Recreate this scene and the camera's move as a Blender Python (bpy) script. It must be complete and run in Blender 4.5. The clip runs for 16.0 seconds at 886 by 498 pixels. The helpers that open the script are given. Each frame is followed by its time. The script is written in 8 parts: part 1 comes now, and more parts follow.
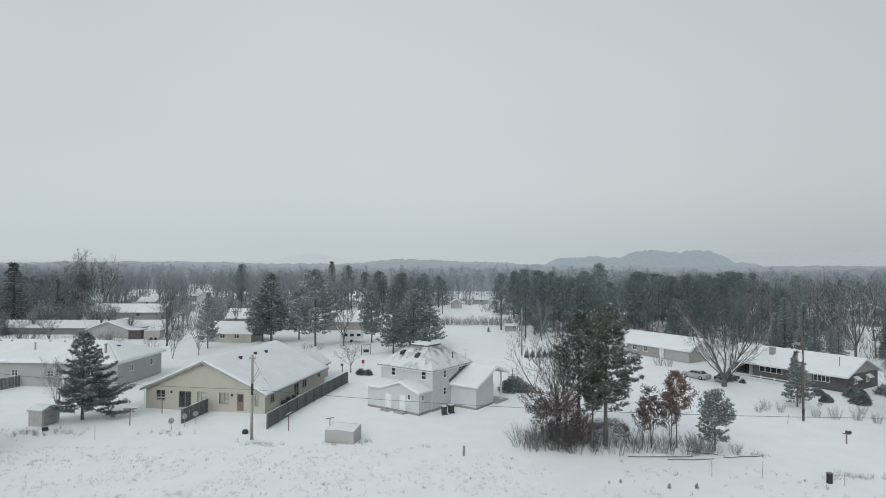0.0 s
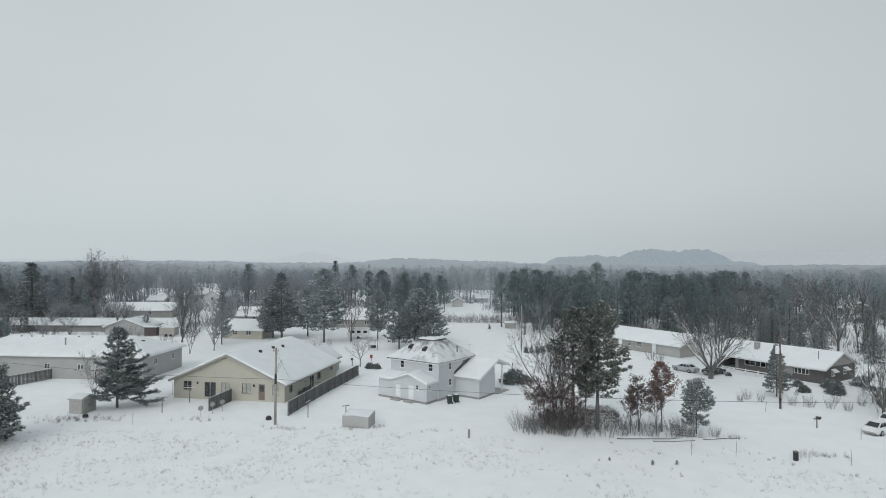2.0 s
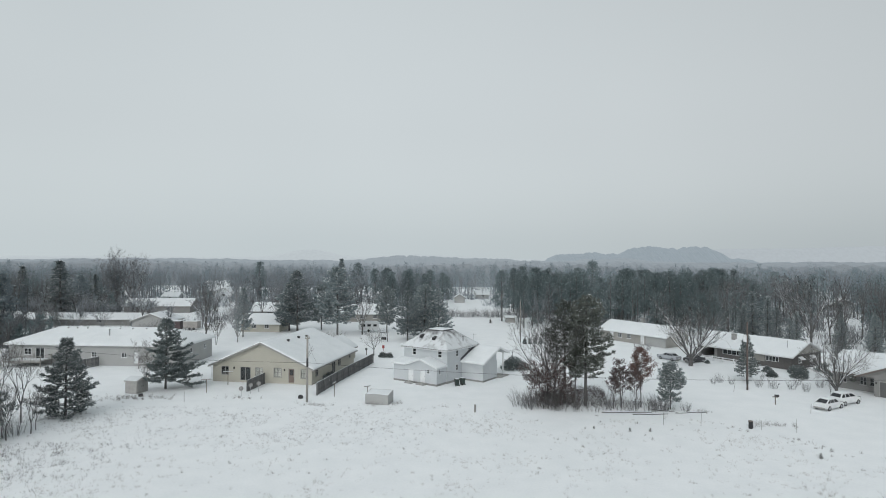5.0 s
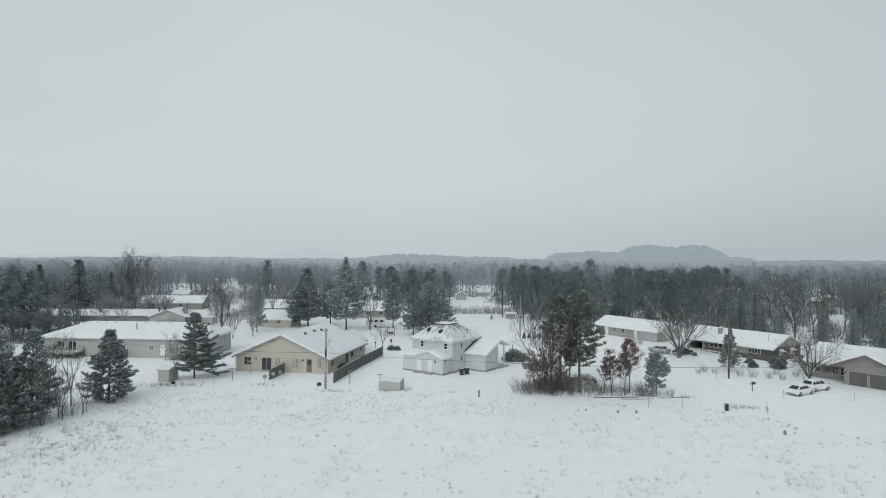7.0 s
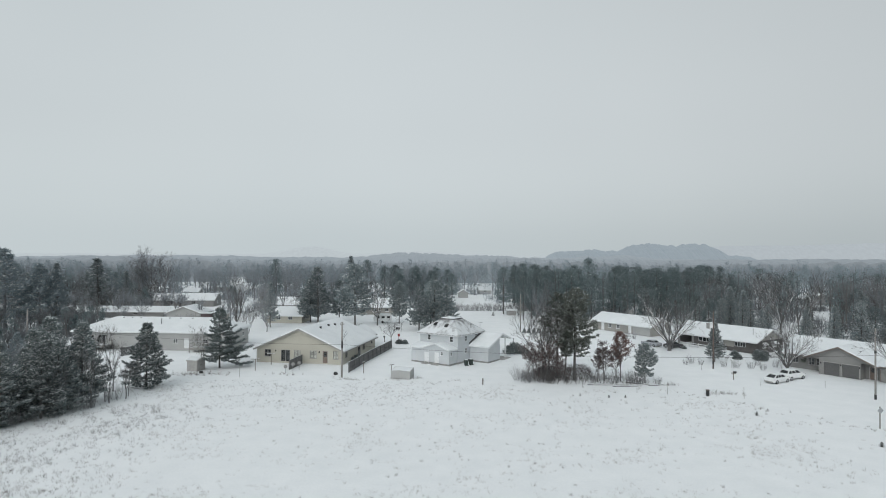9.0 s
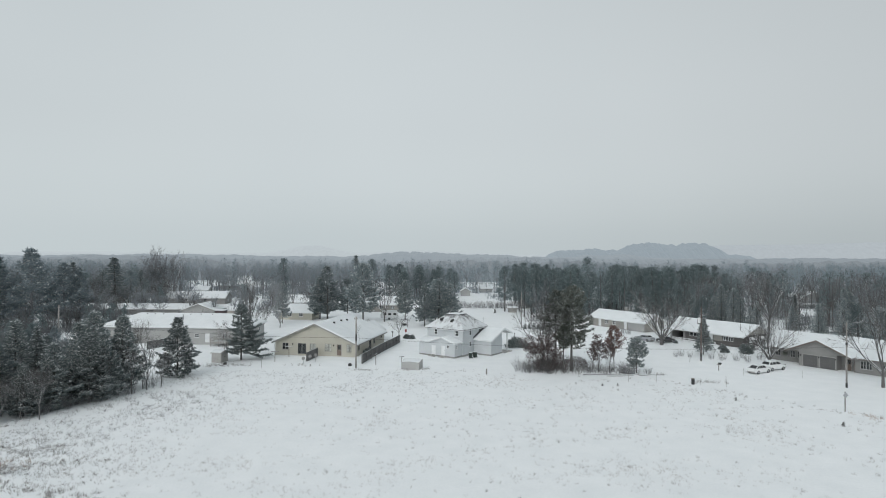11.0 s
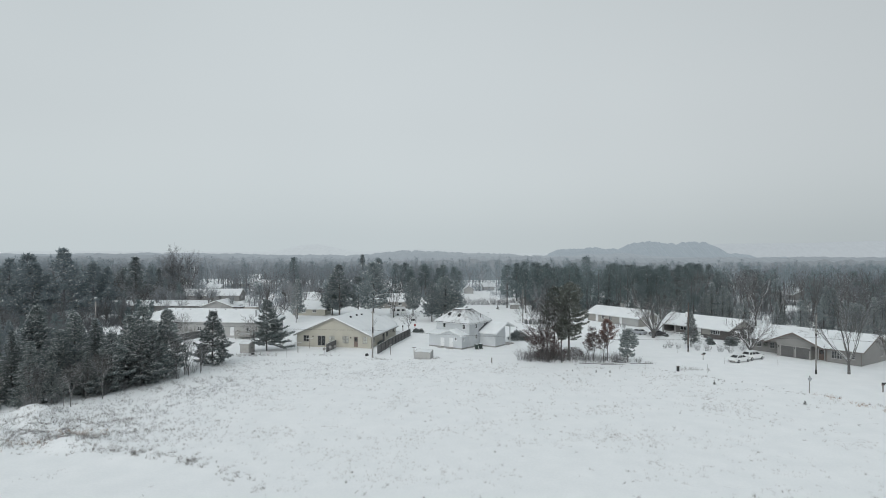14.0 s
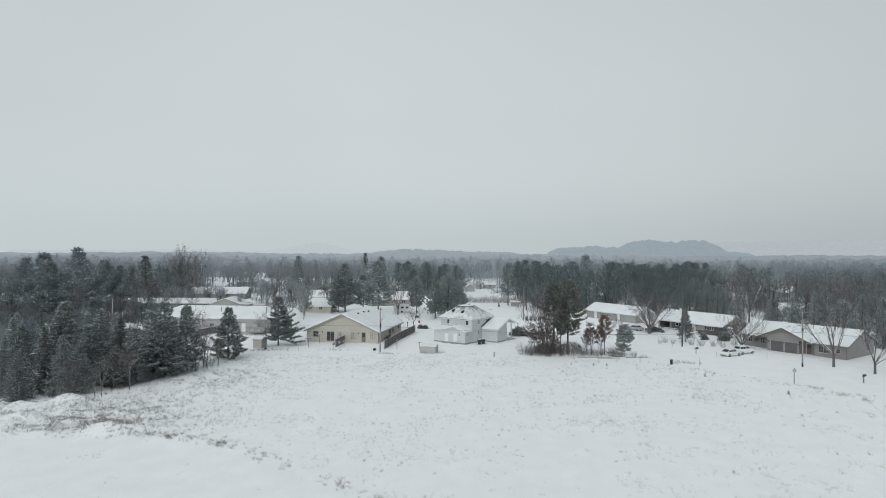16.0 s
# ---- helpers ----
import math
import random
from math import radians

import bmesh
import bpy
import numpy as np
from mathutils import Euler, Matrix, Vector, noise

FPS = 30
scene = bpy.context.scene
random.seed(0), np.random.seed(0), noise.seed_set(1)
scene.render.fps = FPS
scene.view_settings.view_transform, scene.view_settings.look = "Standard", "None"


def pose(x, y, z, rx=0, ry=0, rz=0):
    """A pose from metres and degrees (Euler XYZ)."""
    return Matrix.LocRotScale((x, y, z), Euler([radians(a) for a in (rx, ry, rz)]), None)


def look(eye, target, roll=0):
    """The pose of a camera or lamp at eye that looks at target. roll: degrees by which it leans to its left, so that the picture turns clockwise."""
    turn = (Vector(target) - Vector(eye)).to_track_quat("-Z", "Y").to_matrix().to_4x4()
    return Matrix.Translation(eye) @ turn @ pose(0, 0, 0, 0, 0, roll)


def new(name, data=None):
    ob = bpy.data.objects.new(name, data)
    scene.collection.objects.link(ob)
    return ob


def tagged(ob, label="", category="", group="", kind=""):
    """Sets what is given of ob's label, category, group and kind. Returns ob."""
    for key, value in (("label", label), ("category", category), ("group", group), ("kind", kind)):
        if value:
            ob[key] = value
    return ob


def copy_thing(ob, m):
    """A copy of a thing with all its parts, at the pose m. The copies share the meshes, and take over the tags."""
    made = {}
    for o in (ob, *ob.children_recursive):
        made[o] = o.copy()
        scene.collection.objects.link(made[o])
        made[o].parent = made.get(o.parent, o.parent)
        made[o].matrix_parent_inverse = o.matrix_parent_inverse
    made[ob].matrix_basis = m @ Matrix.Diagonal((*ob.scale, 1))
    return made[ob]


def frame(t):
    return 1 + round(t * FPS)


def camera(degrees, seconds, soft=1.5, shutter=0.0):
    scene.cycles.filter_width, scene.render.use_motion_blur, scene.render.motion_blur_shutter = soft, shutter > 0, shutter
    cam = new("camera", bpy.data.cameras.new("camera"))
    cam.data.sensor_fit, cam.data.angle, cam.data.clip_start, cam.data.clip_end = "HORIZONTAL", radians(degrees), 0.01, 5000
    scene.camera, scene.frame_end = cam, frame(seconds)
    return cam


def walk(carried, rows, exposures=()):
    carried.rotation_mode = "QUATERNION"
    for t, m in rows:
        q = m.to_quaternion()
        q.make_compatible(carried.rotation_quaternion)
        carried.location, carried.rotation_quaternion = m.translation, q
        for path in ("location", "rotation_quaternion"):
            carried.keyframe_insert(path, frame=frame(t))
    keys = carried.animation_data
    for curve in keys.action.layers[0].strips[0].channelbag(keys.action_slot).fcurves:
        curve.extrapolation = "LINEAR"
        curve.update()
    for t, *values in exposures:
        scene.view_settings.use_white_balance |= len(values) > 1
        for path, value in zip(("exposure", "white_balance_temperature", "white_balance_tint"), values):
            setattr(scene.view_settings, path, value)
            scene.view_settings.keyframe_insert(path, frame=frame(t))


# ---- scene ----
cam = camera(73.96, 16.0, soft=0.95)

# seconds, eye, target, lean
PATH = [
    (0, (0.000, 0.000, 19.500), (-0.000, 99.977, 21.653), 0.321),
    (1, (-0.411, -3.014, 19.622), (-0.379, 96.964, 21.704), 0.306),
    (2, (-0.828, -6.268, 19.735), (-0.761, 93.713, 21.703), 0.294),
    (3, (-1.257, -9.732, 19.841), (-1.158, 90.251, 21.665), 0.286),
    (4, (-1.703, -13.376, 19.941), (-1.577, 86.610, 21.608), 0.280),
    (5, (-2.166, -17.166, 20.036), (-2.025, 82.823, 21.542), 0.277),
    (6, (-2.648, -21.065, 20.127), (-2.505, 78.925, 21.477), 0.276),
    (7, (-3.149, -25.036, 20.215), (-3.017, 74.957, 21.422), 0.278),
    (8, (-3.666, -29.036, 20.299), (-3.560, 70.958, 21.379), 0.281),
    (9, (-4.196, -33.023, 20.380), (-4.128, 66.972, 21.352), 0.285),
    (10, (-4.734, -36.950, 20.459), (-4.716, 63.046, 21.339), 0.289),
    (11, (-5.274, -40.770, 20.536), (-5.312, 59.227, 21.338), 0.292),
    (12, (-5.807, -44.430, 20.610), (-5.906, 55.567, 21.341), 0.293),
    (13, (-6.325, -47.879, 20.681), (-6.481, 52.119, 21.340), 0.290),
    (14, (-6.817, -51.059, 20.748), (-7.021, 48.939, 21.325), 0.283),
    (15, (-7.271, -53.913, 20.812), (-7.506, 46.086, 21.281), 0.270),
    (16, (-7.674, -56.380, 20.871), (-7.913, 43.619, 21.192), 0.249),
]
walk(cam, [(t, look(eye, target, lean)) for t, eye, target, lean in PATH], exposures=[(0.0, 0.0), (16.0, 0.0)])

# ---- sky and light ----
world = bpy.data.worlds.new("overcast")
scene.world = world
world.use_nodes = True
wn, wl = world.node_tree.nodes, world.node_tree.links
wn.clear()
w_out = wn.new("ShaderNodeOutputWorld")
w_sky = wn.new("ShaderNodeTexSky")
w_sky.sky_type, w_sky.sun_disc = "NISHITA", False
w_sky.sun_elevation, w_sky.sun_rotation = radians(32), radians(200)
w_sky.dust_density, w_sky.air_density = 6.0, 1.0
w_bw = wn.new("ShaderNodeHueSaturation")
w_bw.inputs["Saturation"].default_value = 0.12
w_co = wn.new("ShaderNodeTexCoord")
w_cloud = wn.new("ShaderNodeTexNoise")
w_cloud.inputs["Scale"].default_value = 1.1
w_cloud.inputs["Detail"].default_value = 3.0
w_ramp = wn.new("ShaderNodeValToRGB")
w_ramp.color_ramp.elements[0].position, w_ramp.color_ramp.elements[0].color = 0.3, (0.515, 0.578, 0.602, 1)
w_ramp.color_ramp.elements[1].position, w_ramp.color_ramp.elements[1].color = 0.75, (0.58, 0.642, 0.662, 1)
w_a, w_b, w_sum = wn.new("ShaderNodeBackground"), wn.new("ShaderNodeBackground"), wn.new("ShaderNodeAddShader")
w_a.inputs["Strength"].default_value = 0.05
w_b.inputs["Strength"].default_value = 0.80
wl.new(w_sky.outputs[0], w_bw.inputs["Color"])
wl.new(w_bw.outputs[0], w_a.inputs[0])
wl.new(w_co.outputs["Generated"], w_cloud.inputs["Vector"])
wl.new(w_cloud.outputs["Fac"], w_ramp.inputs[0])
# the cloud is brighter on the side where the hidden sun stands
w_xyz, w_side, w_mul = wn.new("ShaderNodeSeparateXYZ"), wn.new("ShaderNodeMapRange"), wn.new("ShaderNodeMix")
w_side.interpolation_type = "SMOOTHSTEP"
w_side.inputs["From Min"].default_value, w_side.inputs["From Max"].default_value = -0.25, 0.8
w_side.inputs["To Min"].default_value, w_side.inputs["To Max"].default_value = 1.0, 0.78
w_low, w_two = wn.new("ShaderNodeMapRange"), wn.new("ShaderNodeMath")
w_low.interpolation_type = "SMOOTHSTEP"
w_low.inputs["From Min"].default_value, w_low.inputs["From Max"].default_value = -0.02, 0.22
w_low.inputs["To Min"].default_value, w_low.inputs["To Max"].default_value = 1.22, 0.97
w_two.operation = "MULTIPLY"
w_mul.data_type, w_mul.blend_type = "RGBA", "MULTIPLY"
w_mul.inputs["Factor"].default_value = 1.0
wl.new(w_co.outputs["Generated"], w_xyz.inputs[0])
wl.new(w_xyz.outputs["X"], w_side.inputs["Value"])
wl.new(w_ramp.outputs[0], w_mul.inputs["A"])
wl.new(w_xyz.outputs["Z"], w_low.inputs["Value"])
wl.new(w_side.outputs[0], w_two.inputs[0])
wl.new(w_low.outputs[0], w_two.inputs[1])
wl.new(w_two.outputs[0], w_mul.inputs["B"])
wl.new(w_mul.outputs["Result"], w_b.inputs[0])
wl.new(w_a.outputs[0], w_sum.inputs[0])
wl.new(w_b.outputs[0], w_sum.inputs[1])
wl.new(w_sum.outputs[0], w_out.inputs[0])

sun = new("sun", bpy.data.lights.new("sun", "SUN"))
sun.data.energy, sun.data.angle, sun.data.color = 0.3, radians(40), (1.0, 0.97, 0.93)
sun.matrix_world = look((-90, -60, 140), (0, 60, 0))

# ---- materials ----
def node_material(name):
    m = bpy.data.materials.new(name)
    m.use_nodes = True
    n, l = m.node_tree.nodes, m.node_tree.links
    return m, n, l, n["Principled BSDF"]


def thin_leaf(m, share=0.5):
    """Needles, twigs and dry leaves are thin: part of the light passes through them."""
    n, l = m.node_tree.nodes, m.node_tree.links
    p, out = n["Principled BSDF"], n["Material Output"]
    p.inputs["Specular IOR Level"].default_value = 0.1
    t, mix = n.new("ShaderNodeBsdfTranslucent"), n.new("ShaderNodeMixShader")
    mix.inputs[0].default_value = share
    l.new(p.inputs["Base Color"].links[0].from_socket, t.inputs["Color"])
    l.new(p.outputs[0], mix.inputs[1])
    l.new(t.outputs[0], mix.inputs[2])
    l.new(mix.outputs[0], out.inputs["Surface"])


def surface(name, dark, light, scale=3.0, fine=25.0, rough=0.8, metal=0.0, bump=0.3, depth=0.02, vary=0.12, snow=0.0, bands=0.0, band_axis="Z"):
    """A two-scale surface: broad stains and fine grain, a shift from object to object, lap lines or settled snow."""
    m, n, l, p = node_material(name)
    co = n.new("ShaderNodeTexCoord")
    big, small = n.new("ShaderNodeTexNoise"), n.new("ShaderNodeTexNoise")
    big.inputs["Scale"].default_value, big.inputs["Detail"].default_value = scale, 4
    small.inputs["Scale"].default_value, small.inputs["Detail"].default_value = fine, 2
    for t in (big, small):
        l.new(co.outputs["Object"], t.inputs["Vector"])
    add = n.new("ShaderNodeMath")
    add.operation = "MULTIPLY_ADD"
    add.inputs[1].default_value = 0.45
    l.new(small.outputs["Fac"], add.inputs[0])
    half = n.new("ShaderNodeMath")
    half.operation = "MULTIPLY"
    half.inputs[1].default_value = 0.55
    l.new(big.outputs["Fac"], half.inputs[0])
    l.new(half.outputs[0], add.inputs[2])
    ramp = n.new("ShaderNodeValToRGB")
    ramp.color_ramp.elements[0].position, ramp.color_ramp.elements[0].color = 0.32, (*dark, 1)
    ramp.color_ramp.elements[1].position, ramp.color_ramp.elements[1].color = 0.68, (*light, 1)
    l.new(add.outputs[0], ramp.inputs[0])
    info, hsv = n.new("ShaderNodeObjectInfo"), n.new("ShaderNodeHueSaturation")
    val = n.new("ShaderNodeMapRange")
    val.inputs["To Min"].default_value, val.inputs["To Max"].default_value = 1 - vary, 1 + vary
    l.new(info.outputs["Random"], val.inputs["Value"])
    l.new(val.outputs[0], hsv.inputs["Value"])
    l.new(ramp.outputs[0], hsv.inputs["Color"])
    colour = hsv.outputs[0]
    height = add.outputs[0]
    if bands:
        wave = n.new("ShaderNodeTexWave")
        wave.bands_direction, wave.wave_profile = band_axis, "SAW"
        wave.inputs["Scale"].default_value, wave.inputs["Distortion"].default_value = 0.314 / bands, 0.0
        l.new(co.outputs["Object"], wave.inputs["Vector"])
        mixh = n.new("ShaderNodeMath")
        mixh.operation = "MULTIPLY_ADD"
        mixh.inputs[1].default_value = 0.25
        l.new(height, mixh.inputs[0])
        l.new(wave.outputs["Fac"], mixh.inputs[2])
        height = mixh.outputs[0]
    if snow:
        geo, sep = n.new("ShaderNodeNewGeometry"), n.new("ShaderNodeSeparateXYZ")
        l.new(geo.outputs["Normal"], sep.inputs[0])
        lift = n.new("ShaderNodeMath")
        lift.operation = "MULTIPLY_ADD"
        lift.inputs[1].default_value = 0.8
        l.new(big.outputs["Fac"], lift.inputs[0])
        l.new(sep.outputs["Z"], lift.inputs[2])
        edge = n.new("ShaderNodeMapRange")
        edge.inputs["From Min"].default_value, edge.inputs["From Max"].default_value = 1.15 - snow, 1.35 - snow
        l.new(lift.outputs[0], edge.inputs["Value"])
        mix = n.new("ShaderNodeMix")
        mix.data_type = "RGBA"
        mix.inputs["B"].default_value = (0.8, 0.82, 0.84, 1)
        l.new(edge.outputs[0], mix.inputs["Factor"])
        l.new(colour, mix.inputs["A"])
        colour = mix.outputs["Result"]
    l.new(colour, p.inputs["Base Color"])
    if bump:
        b = n.new("ShaderNodeBump")
        b.inputs["Strength"].default_value, b.inputs["Distance"].default_value = bump, depth
        l.new(height, b.inputs["Height"])
        l.new(b.outputs[0], p.inputs["Normal"])
    p.inputs["Roughness"].default_value, p.inputs["Metallic"].default_value = rough, metal
    return m


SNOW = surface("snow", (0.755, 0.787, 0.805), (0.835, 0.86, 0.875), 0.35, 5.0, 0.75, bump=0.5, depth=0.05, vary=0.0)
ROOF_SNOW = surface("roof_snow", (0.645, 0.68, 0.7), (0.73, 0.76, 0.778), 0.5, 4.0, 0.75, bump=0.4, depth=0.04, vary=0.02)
CREAM = surface("cream_siding", (0.405, 0.393, 0.338), (0.465, 0.452, 0.392), 0.6, 12, 0.6, bump=0.6, depth=0.02, vary=0.03, bands=0.15)
WHITE = surface("white_siding", (0.46, 0.49, 0.51), (0.55, 0.58, 0.6), 0.5, 12, 0.55, bump=0.6, depth=0.02, vary=0.03, bands=0.15)
GREY = surface("grey_siding", (0.335, 0.342, 0.338), (0.39, 0.397, 0.392), 0.5, 12, 0.6, bump=0.6, depth=0.02, vary=0.03, bands=0.18)
TAUPE = surface("taupe_siding", (0.2, 0.2, 0.197), (0.25, 0.25, 0.244), 0.5, 12, 0.6, bump=0.6, depth=0.02, vary=0.03, bands=0.18)
BEIGE = surface("beige_siding", (0.265, 0.26, 0.243), (0.325, 0.32, 0.3), 0.5, 12, 0.6, bump=0.6, depth=0.02, vary=0.06, bands=0.2)
BRICK = surface("dark_brick", (0.078, 0.075, 0.074), (0.125, 0.12, 0.118), 2.5, 18, 0.85, bump=0.6, depth=0.02, vary=0.05, bands=0.08)
FOUNDATION = surface("foundation_block", (0.2, 0.2, 0.2), (0.32, 0.32, 0.31), 1.5, 15, 0.9)
TRIM = surface("white_trim", (0.62, 0.64, 0.65), (0.74, 0.76, 0.77), 1.0, 20, 0.5, bump=0.1, vary=0.03)
TRIM_DARK = surface("brown_trim", (0.13, 0.11, 0.10), (0.2, 0.175, 0.155), 1.0, 20, 0.6, bump=0.1, vary=0.05)
TRIM_GREY = surface("grey_trim", (0.26, 0.26, 0.25), (0.34, 0.34, 0.33), 1.0, 20, 0.6, bump=0.1, vary=0.05)
SHINGLE = surface("dark_shingle", (0.055, 0.055, 0.06), (0.11, 0.11, 0.115), 1.5, 20, 0.9, bump=0.5, vary=0.03, bands=0.16)
WOOD = surface("weathered_fence_wood", (0.085, 0.088, 0.09), (0.17, 0.172, 0.172), 2.0, 20, 0.9, vary=0.22)
SHED_WOOD = surface("pale_shed_boards", (0.34, 0.335, 0.325), (0.46, 0.455, 0.44), 2.0, 20, 0.9, bump=0.8, vary=0.1, bands=0.2, band_axis="X")
WOOD_LIGHT = surface("grey_board_wood", (0.22, 0.215, 0.205), (0.33, 0.325, 0.31), 2.0, 20, 0.9, vary=0.15)
POLE = surface("pole_wood", (0.2, 0.19, 0.18), (0.33, 0.32, 0.305), 1.2, 15, 0.9, vary=0.1)
POLE_RED = surface("red_brown_pole_wood", (0.082, 0.064, 0.058), (0.135, 0.108, 0.098), 1.2, 15, 0.9, vary=0.05)
GALV = surface("galvanised_metal", (0.3, 0.31, 0.32), (0.46, 0.47, 0.48), 2.0, 20, 0.45, 0.8, bump=0.1)
BLACK = surface("black_metal", (0.02, 0.02, 0.022), (0.05, 0.05, 0.052), 2.0, 20, 0.5, 0.3, bump=0.1)
DOOR_WHITE = surface("white_door_paint", (0.64, 0.66, 0.67), (0.76, 0.78, 0.79), 1.0, 10, 0.45, bump=0.1, vary=0.02)
DOOR_BROWN = surface("brown_door_paint", (0.14, 0.108, 0.09), (0.2, 0.158, 0.135), 1.0, 10, 0.5, bump=0.1, vary=0.05)
GARAGE = surface("grey_garage_paint", (0.092, 0.093, 0.094), (0.12, 0.121, 0.122), 0.8, 10, 0.55, bump=0.1, vary=0.02)
CONCRETE = surface("concrete", (0.28, 0.28, 0.27), (0.4, 0.4, 0.39), 1.5, 20, 0.9)
BARK = surface("bark", (0.09, 0.087, 0.086), (0.16, 0.155, 0.152), 3.0, 20, 0.95, bump=0.7, vary=0.15, snow=0.10)
# Bark greyed for the haze on far trees; frosted shrub stems share it.
BARK_HAZE_HOAR = surface("hoary_bark", (0.175, 0.182, 0.193), (0.255, 0.262, 0.274), 3.0, 20, 0.95, bump=0.5, vary=0.12, snow=0.15)
BARK_SNOWY = surface("snow_lined_bark", (0.085, 0.083, 0.083), (0.145, 0.143, 0.143), 3.0, 20, 0.95, bump=0.7, vary=0.15, snow=0.55)
BARK_PALE = surface("pale_frosted_bark", (0.23, 0.23, 0.23), (0.36, 0.36, 0.36), 3.0, 20, 0.95, bump=0.6, vary=0.1, snow=0.35)
TWIG = surface("twig", (0.075, 0.072, 0.072), (0.135, 0.131, 0.131), 2.0, 10, 0.95, bump=0, vary=0.15)
TWIG_PALE = surface("frosted_twig", (0.24, 0.24, 0.245), (0.4, 0.4, 0.41), 2.0, 10, 0.95, bump=0, vary=0.12)
NEEDLE = surface("pine_needle", (0.128, 0.142, 0.128), (0.21, 0.226, 0.203), 0.8, 6, 0.8, bump=0, vary=0.2)
NEEDLE_SNOW = surface("snowy_needle", (0.5, 0.52, 0.53), (0.74, 0.76, 0.77), 0.8, 6, 0.8, bump=0, vary=0.1)
# Distance haze put into base colours: paler, bluer needles and twigs.
HAZE_NEEDLE_MID = surface("hoary_pine_needle", (0.205, 0.247, 0.258), (0.315, 0.36, 0.368), 0.5, 4, 0.85, bump=0, vary=0.18)
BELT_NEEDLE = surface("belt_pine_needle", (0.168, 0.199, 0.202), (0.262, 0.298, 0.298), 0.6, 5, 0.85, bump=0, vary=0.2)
HAZE_NEEDLE = surface("haze_veiled_pine_needle", (0.25, 0.3, 0.322), (0.335, 0.387, 0.41), 0.4, 3, 0.9, bump=0, vary=0.14)
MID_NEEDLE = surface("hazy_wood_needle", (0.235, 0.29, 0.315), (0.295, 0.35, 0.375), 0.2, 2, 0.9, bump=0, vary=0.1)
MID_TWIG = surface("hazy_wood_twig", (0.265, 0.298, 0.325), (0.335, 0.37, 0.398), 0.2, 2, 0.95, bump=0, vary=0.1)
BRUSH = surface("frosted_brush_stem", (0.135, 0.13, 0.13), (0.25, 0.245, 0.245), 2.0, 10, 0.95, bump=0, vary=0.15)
HAZE_NEEDLE_WOOD = surface("haze_paled_wood_needle", (0.15, 0.195, 0.203), (0.225, 0.272, 0.279), 0.3, 3, 0.85, bump=0, vary=0.18)
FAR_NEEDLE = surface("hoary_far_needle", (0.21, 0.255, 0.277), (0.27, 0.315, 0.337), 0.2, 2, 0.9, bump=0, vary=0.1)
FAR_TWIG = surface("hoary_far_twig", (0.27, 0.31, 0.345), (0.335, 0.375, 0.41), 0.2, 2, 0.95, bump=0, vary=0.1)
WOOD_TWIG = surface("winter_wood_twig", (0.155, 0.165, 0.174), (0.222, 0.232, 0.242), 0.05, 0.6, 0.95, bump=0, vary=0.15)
HAZE_TWIG_WOOD = surface("haze_paled_wood_twig", (0.245, 0.264, 0.284), (0.32, 0.339, 0.359), 0.3, 3, 0.95, bump=0, vary=0.15)
RUSSET = surface("russet_oak_leaf", (0.16, 0.105, 0.095), (0.26, 0.18, 0.165), 1.5, 6, 0.8, bump=0, vary=0.12)
MAROON = surface("dull_maroon_leaf", (0.13, 0.103, 0.102), (0.215, 0.172, 0.168), 1.5, 6, 0.8, bump=0, vary=0.12)
STRAW = surface("dry_straw", (0.33, 0.318, 0.305), (0.5, 0.487, 0.47), 0.5, 4, 0.9, bump=0, vary=0.0)
WEED = surface("grey_brown_weed", (0.2, 0.188, 0.182), (0.33, 0.315, 0.305), 0.5, 4, 0.9, bump=0, vary=0.0)
RUST_GRASS = surface("rusty_dry_grass", (0.34, 0.255, 0.205), (0.5, 0.41, 0.345), 0.5, 4, 0.9, bump=0, vary=0.0)
for leaf in (NEEDLE, NEEDLE_SNOW, HAZE_NEEDLE_MID, BELT_NEEDLE, HAZE_NEEDLE, HAZE_NEEDLE_WOOD, MID_NEEDLE, MID_TWIG, FAR_NEEDLE, FAR_TWIG, HAZE_TWIG_WOOD, WOOD_TWIG, TWIG, TWIG_PALE, BRUSH, RUSSET, MAROON, STRAW, WEED, RUST_GRASS):
    thin_leaf(leaf)
CAR = surface("white_car_paint", (0.62, 0.64, 0.65), (0.72, 0.74, 0.75), 1.0, 8, 0.25, bump=0, vary=0.02)
SILVER = surface("silver_car_paint", (0.33, 0.35, 0.38), (0.42, 0.44, 0.47), 1.0, 8, 0.3, 0.3, bump=0, vary=0.02)
CAR_DARK = surface("dark_car_paint", (0.03, 0.032, 0.035), (0.05, 0.052, 0.056), 1.0, 8, 0.3, bump=0, vary=0.02)
TYRE = surface("tyre_rubber", (0.015, 0.015, 0.016), (0.035, 0.035, 0.036), 4.0, 20, 0.85, bump=0.1)
RED = surface("red_plastic", (0.22, 0.03, 0.03), (0.34, 0.05, 0.05), 2.0, 10, 0.4, bump=0)
BIN = surface("dark_green_plastic", (0.018, 0.03, 0.026), (0.035, 0.052, 0.046), 2.0, 10, 0.5, bump=0.1)
TAN = surface("tan_panel", (0.3, 0.285, 0.27), (0.4, 0.385, 0.365), 1.0, 10, 0.6, bump=0.1)
WINE = surface("wine_red_boards", (0.08, 0.06, 0.064), (0.12, 0.092, 0.096), 1.0, 10, 0.7, bump=0.1)

GLASS, gn, gl, gp = node_material("window_glass")
gp.inputs["Base Color"].default_value = (0.12, 0.135, 0.145, 1)
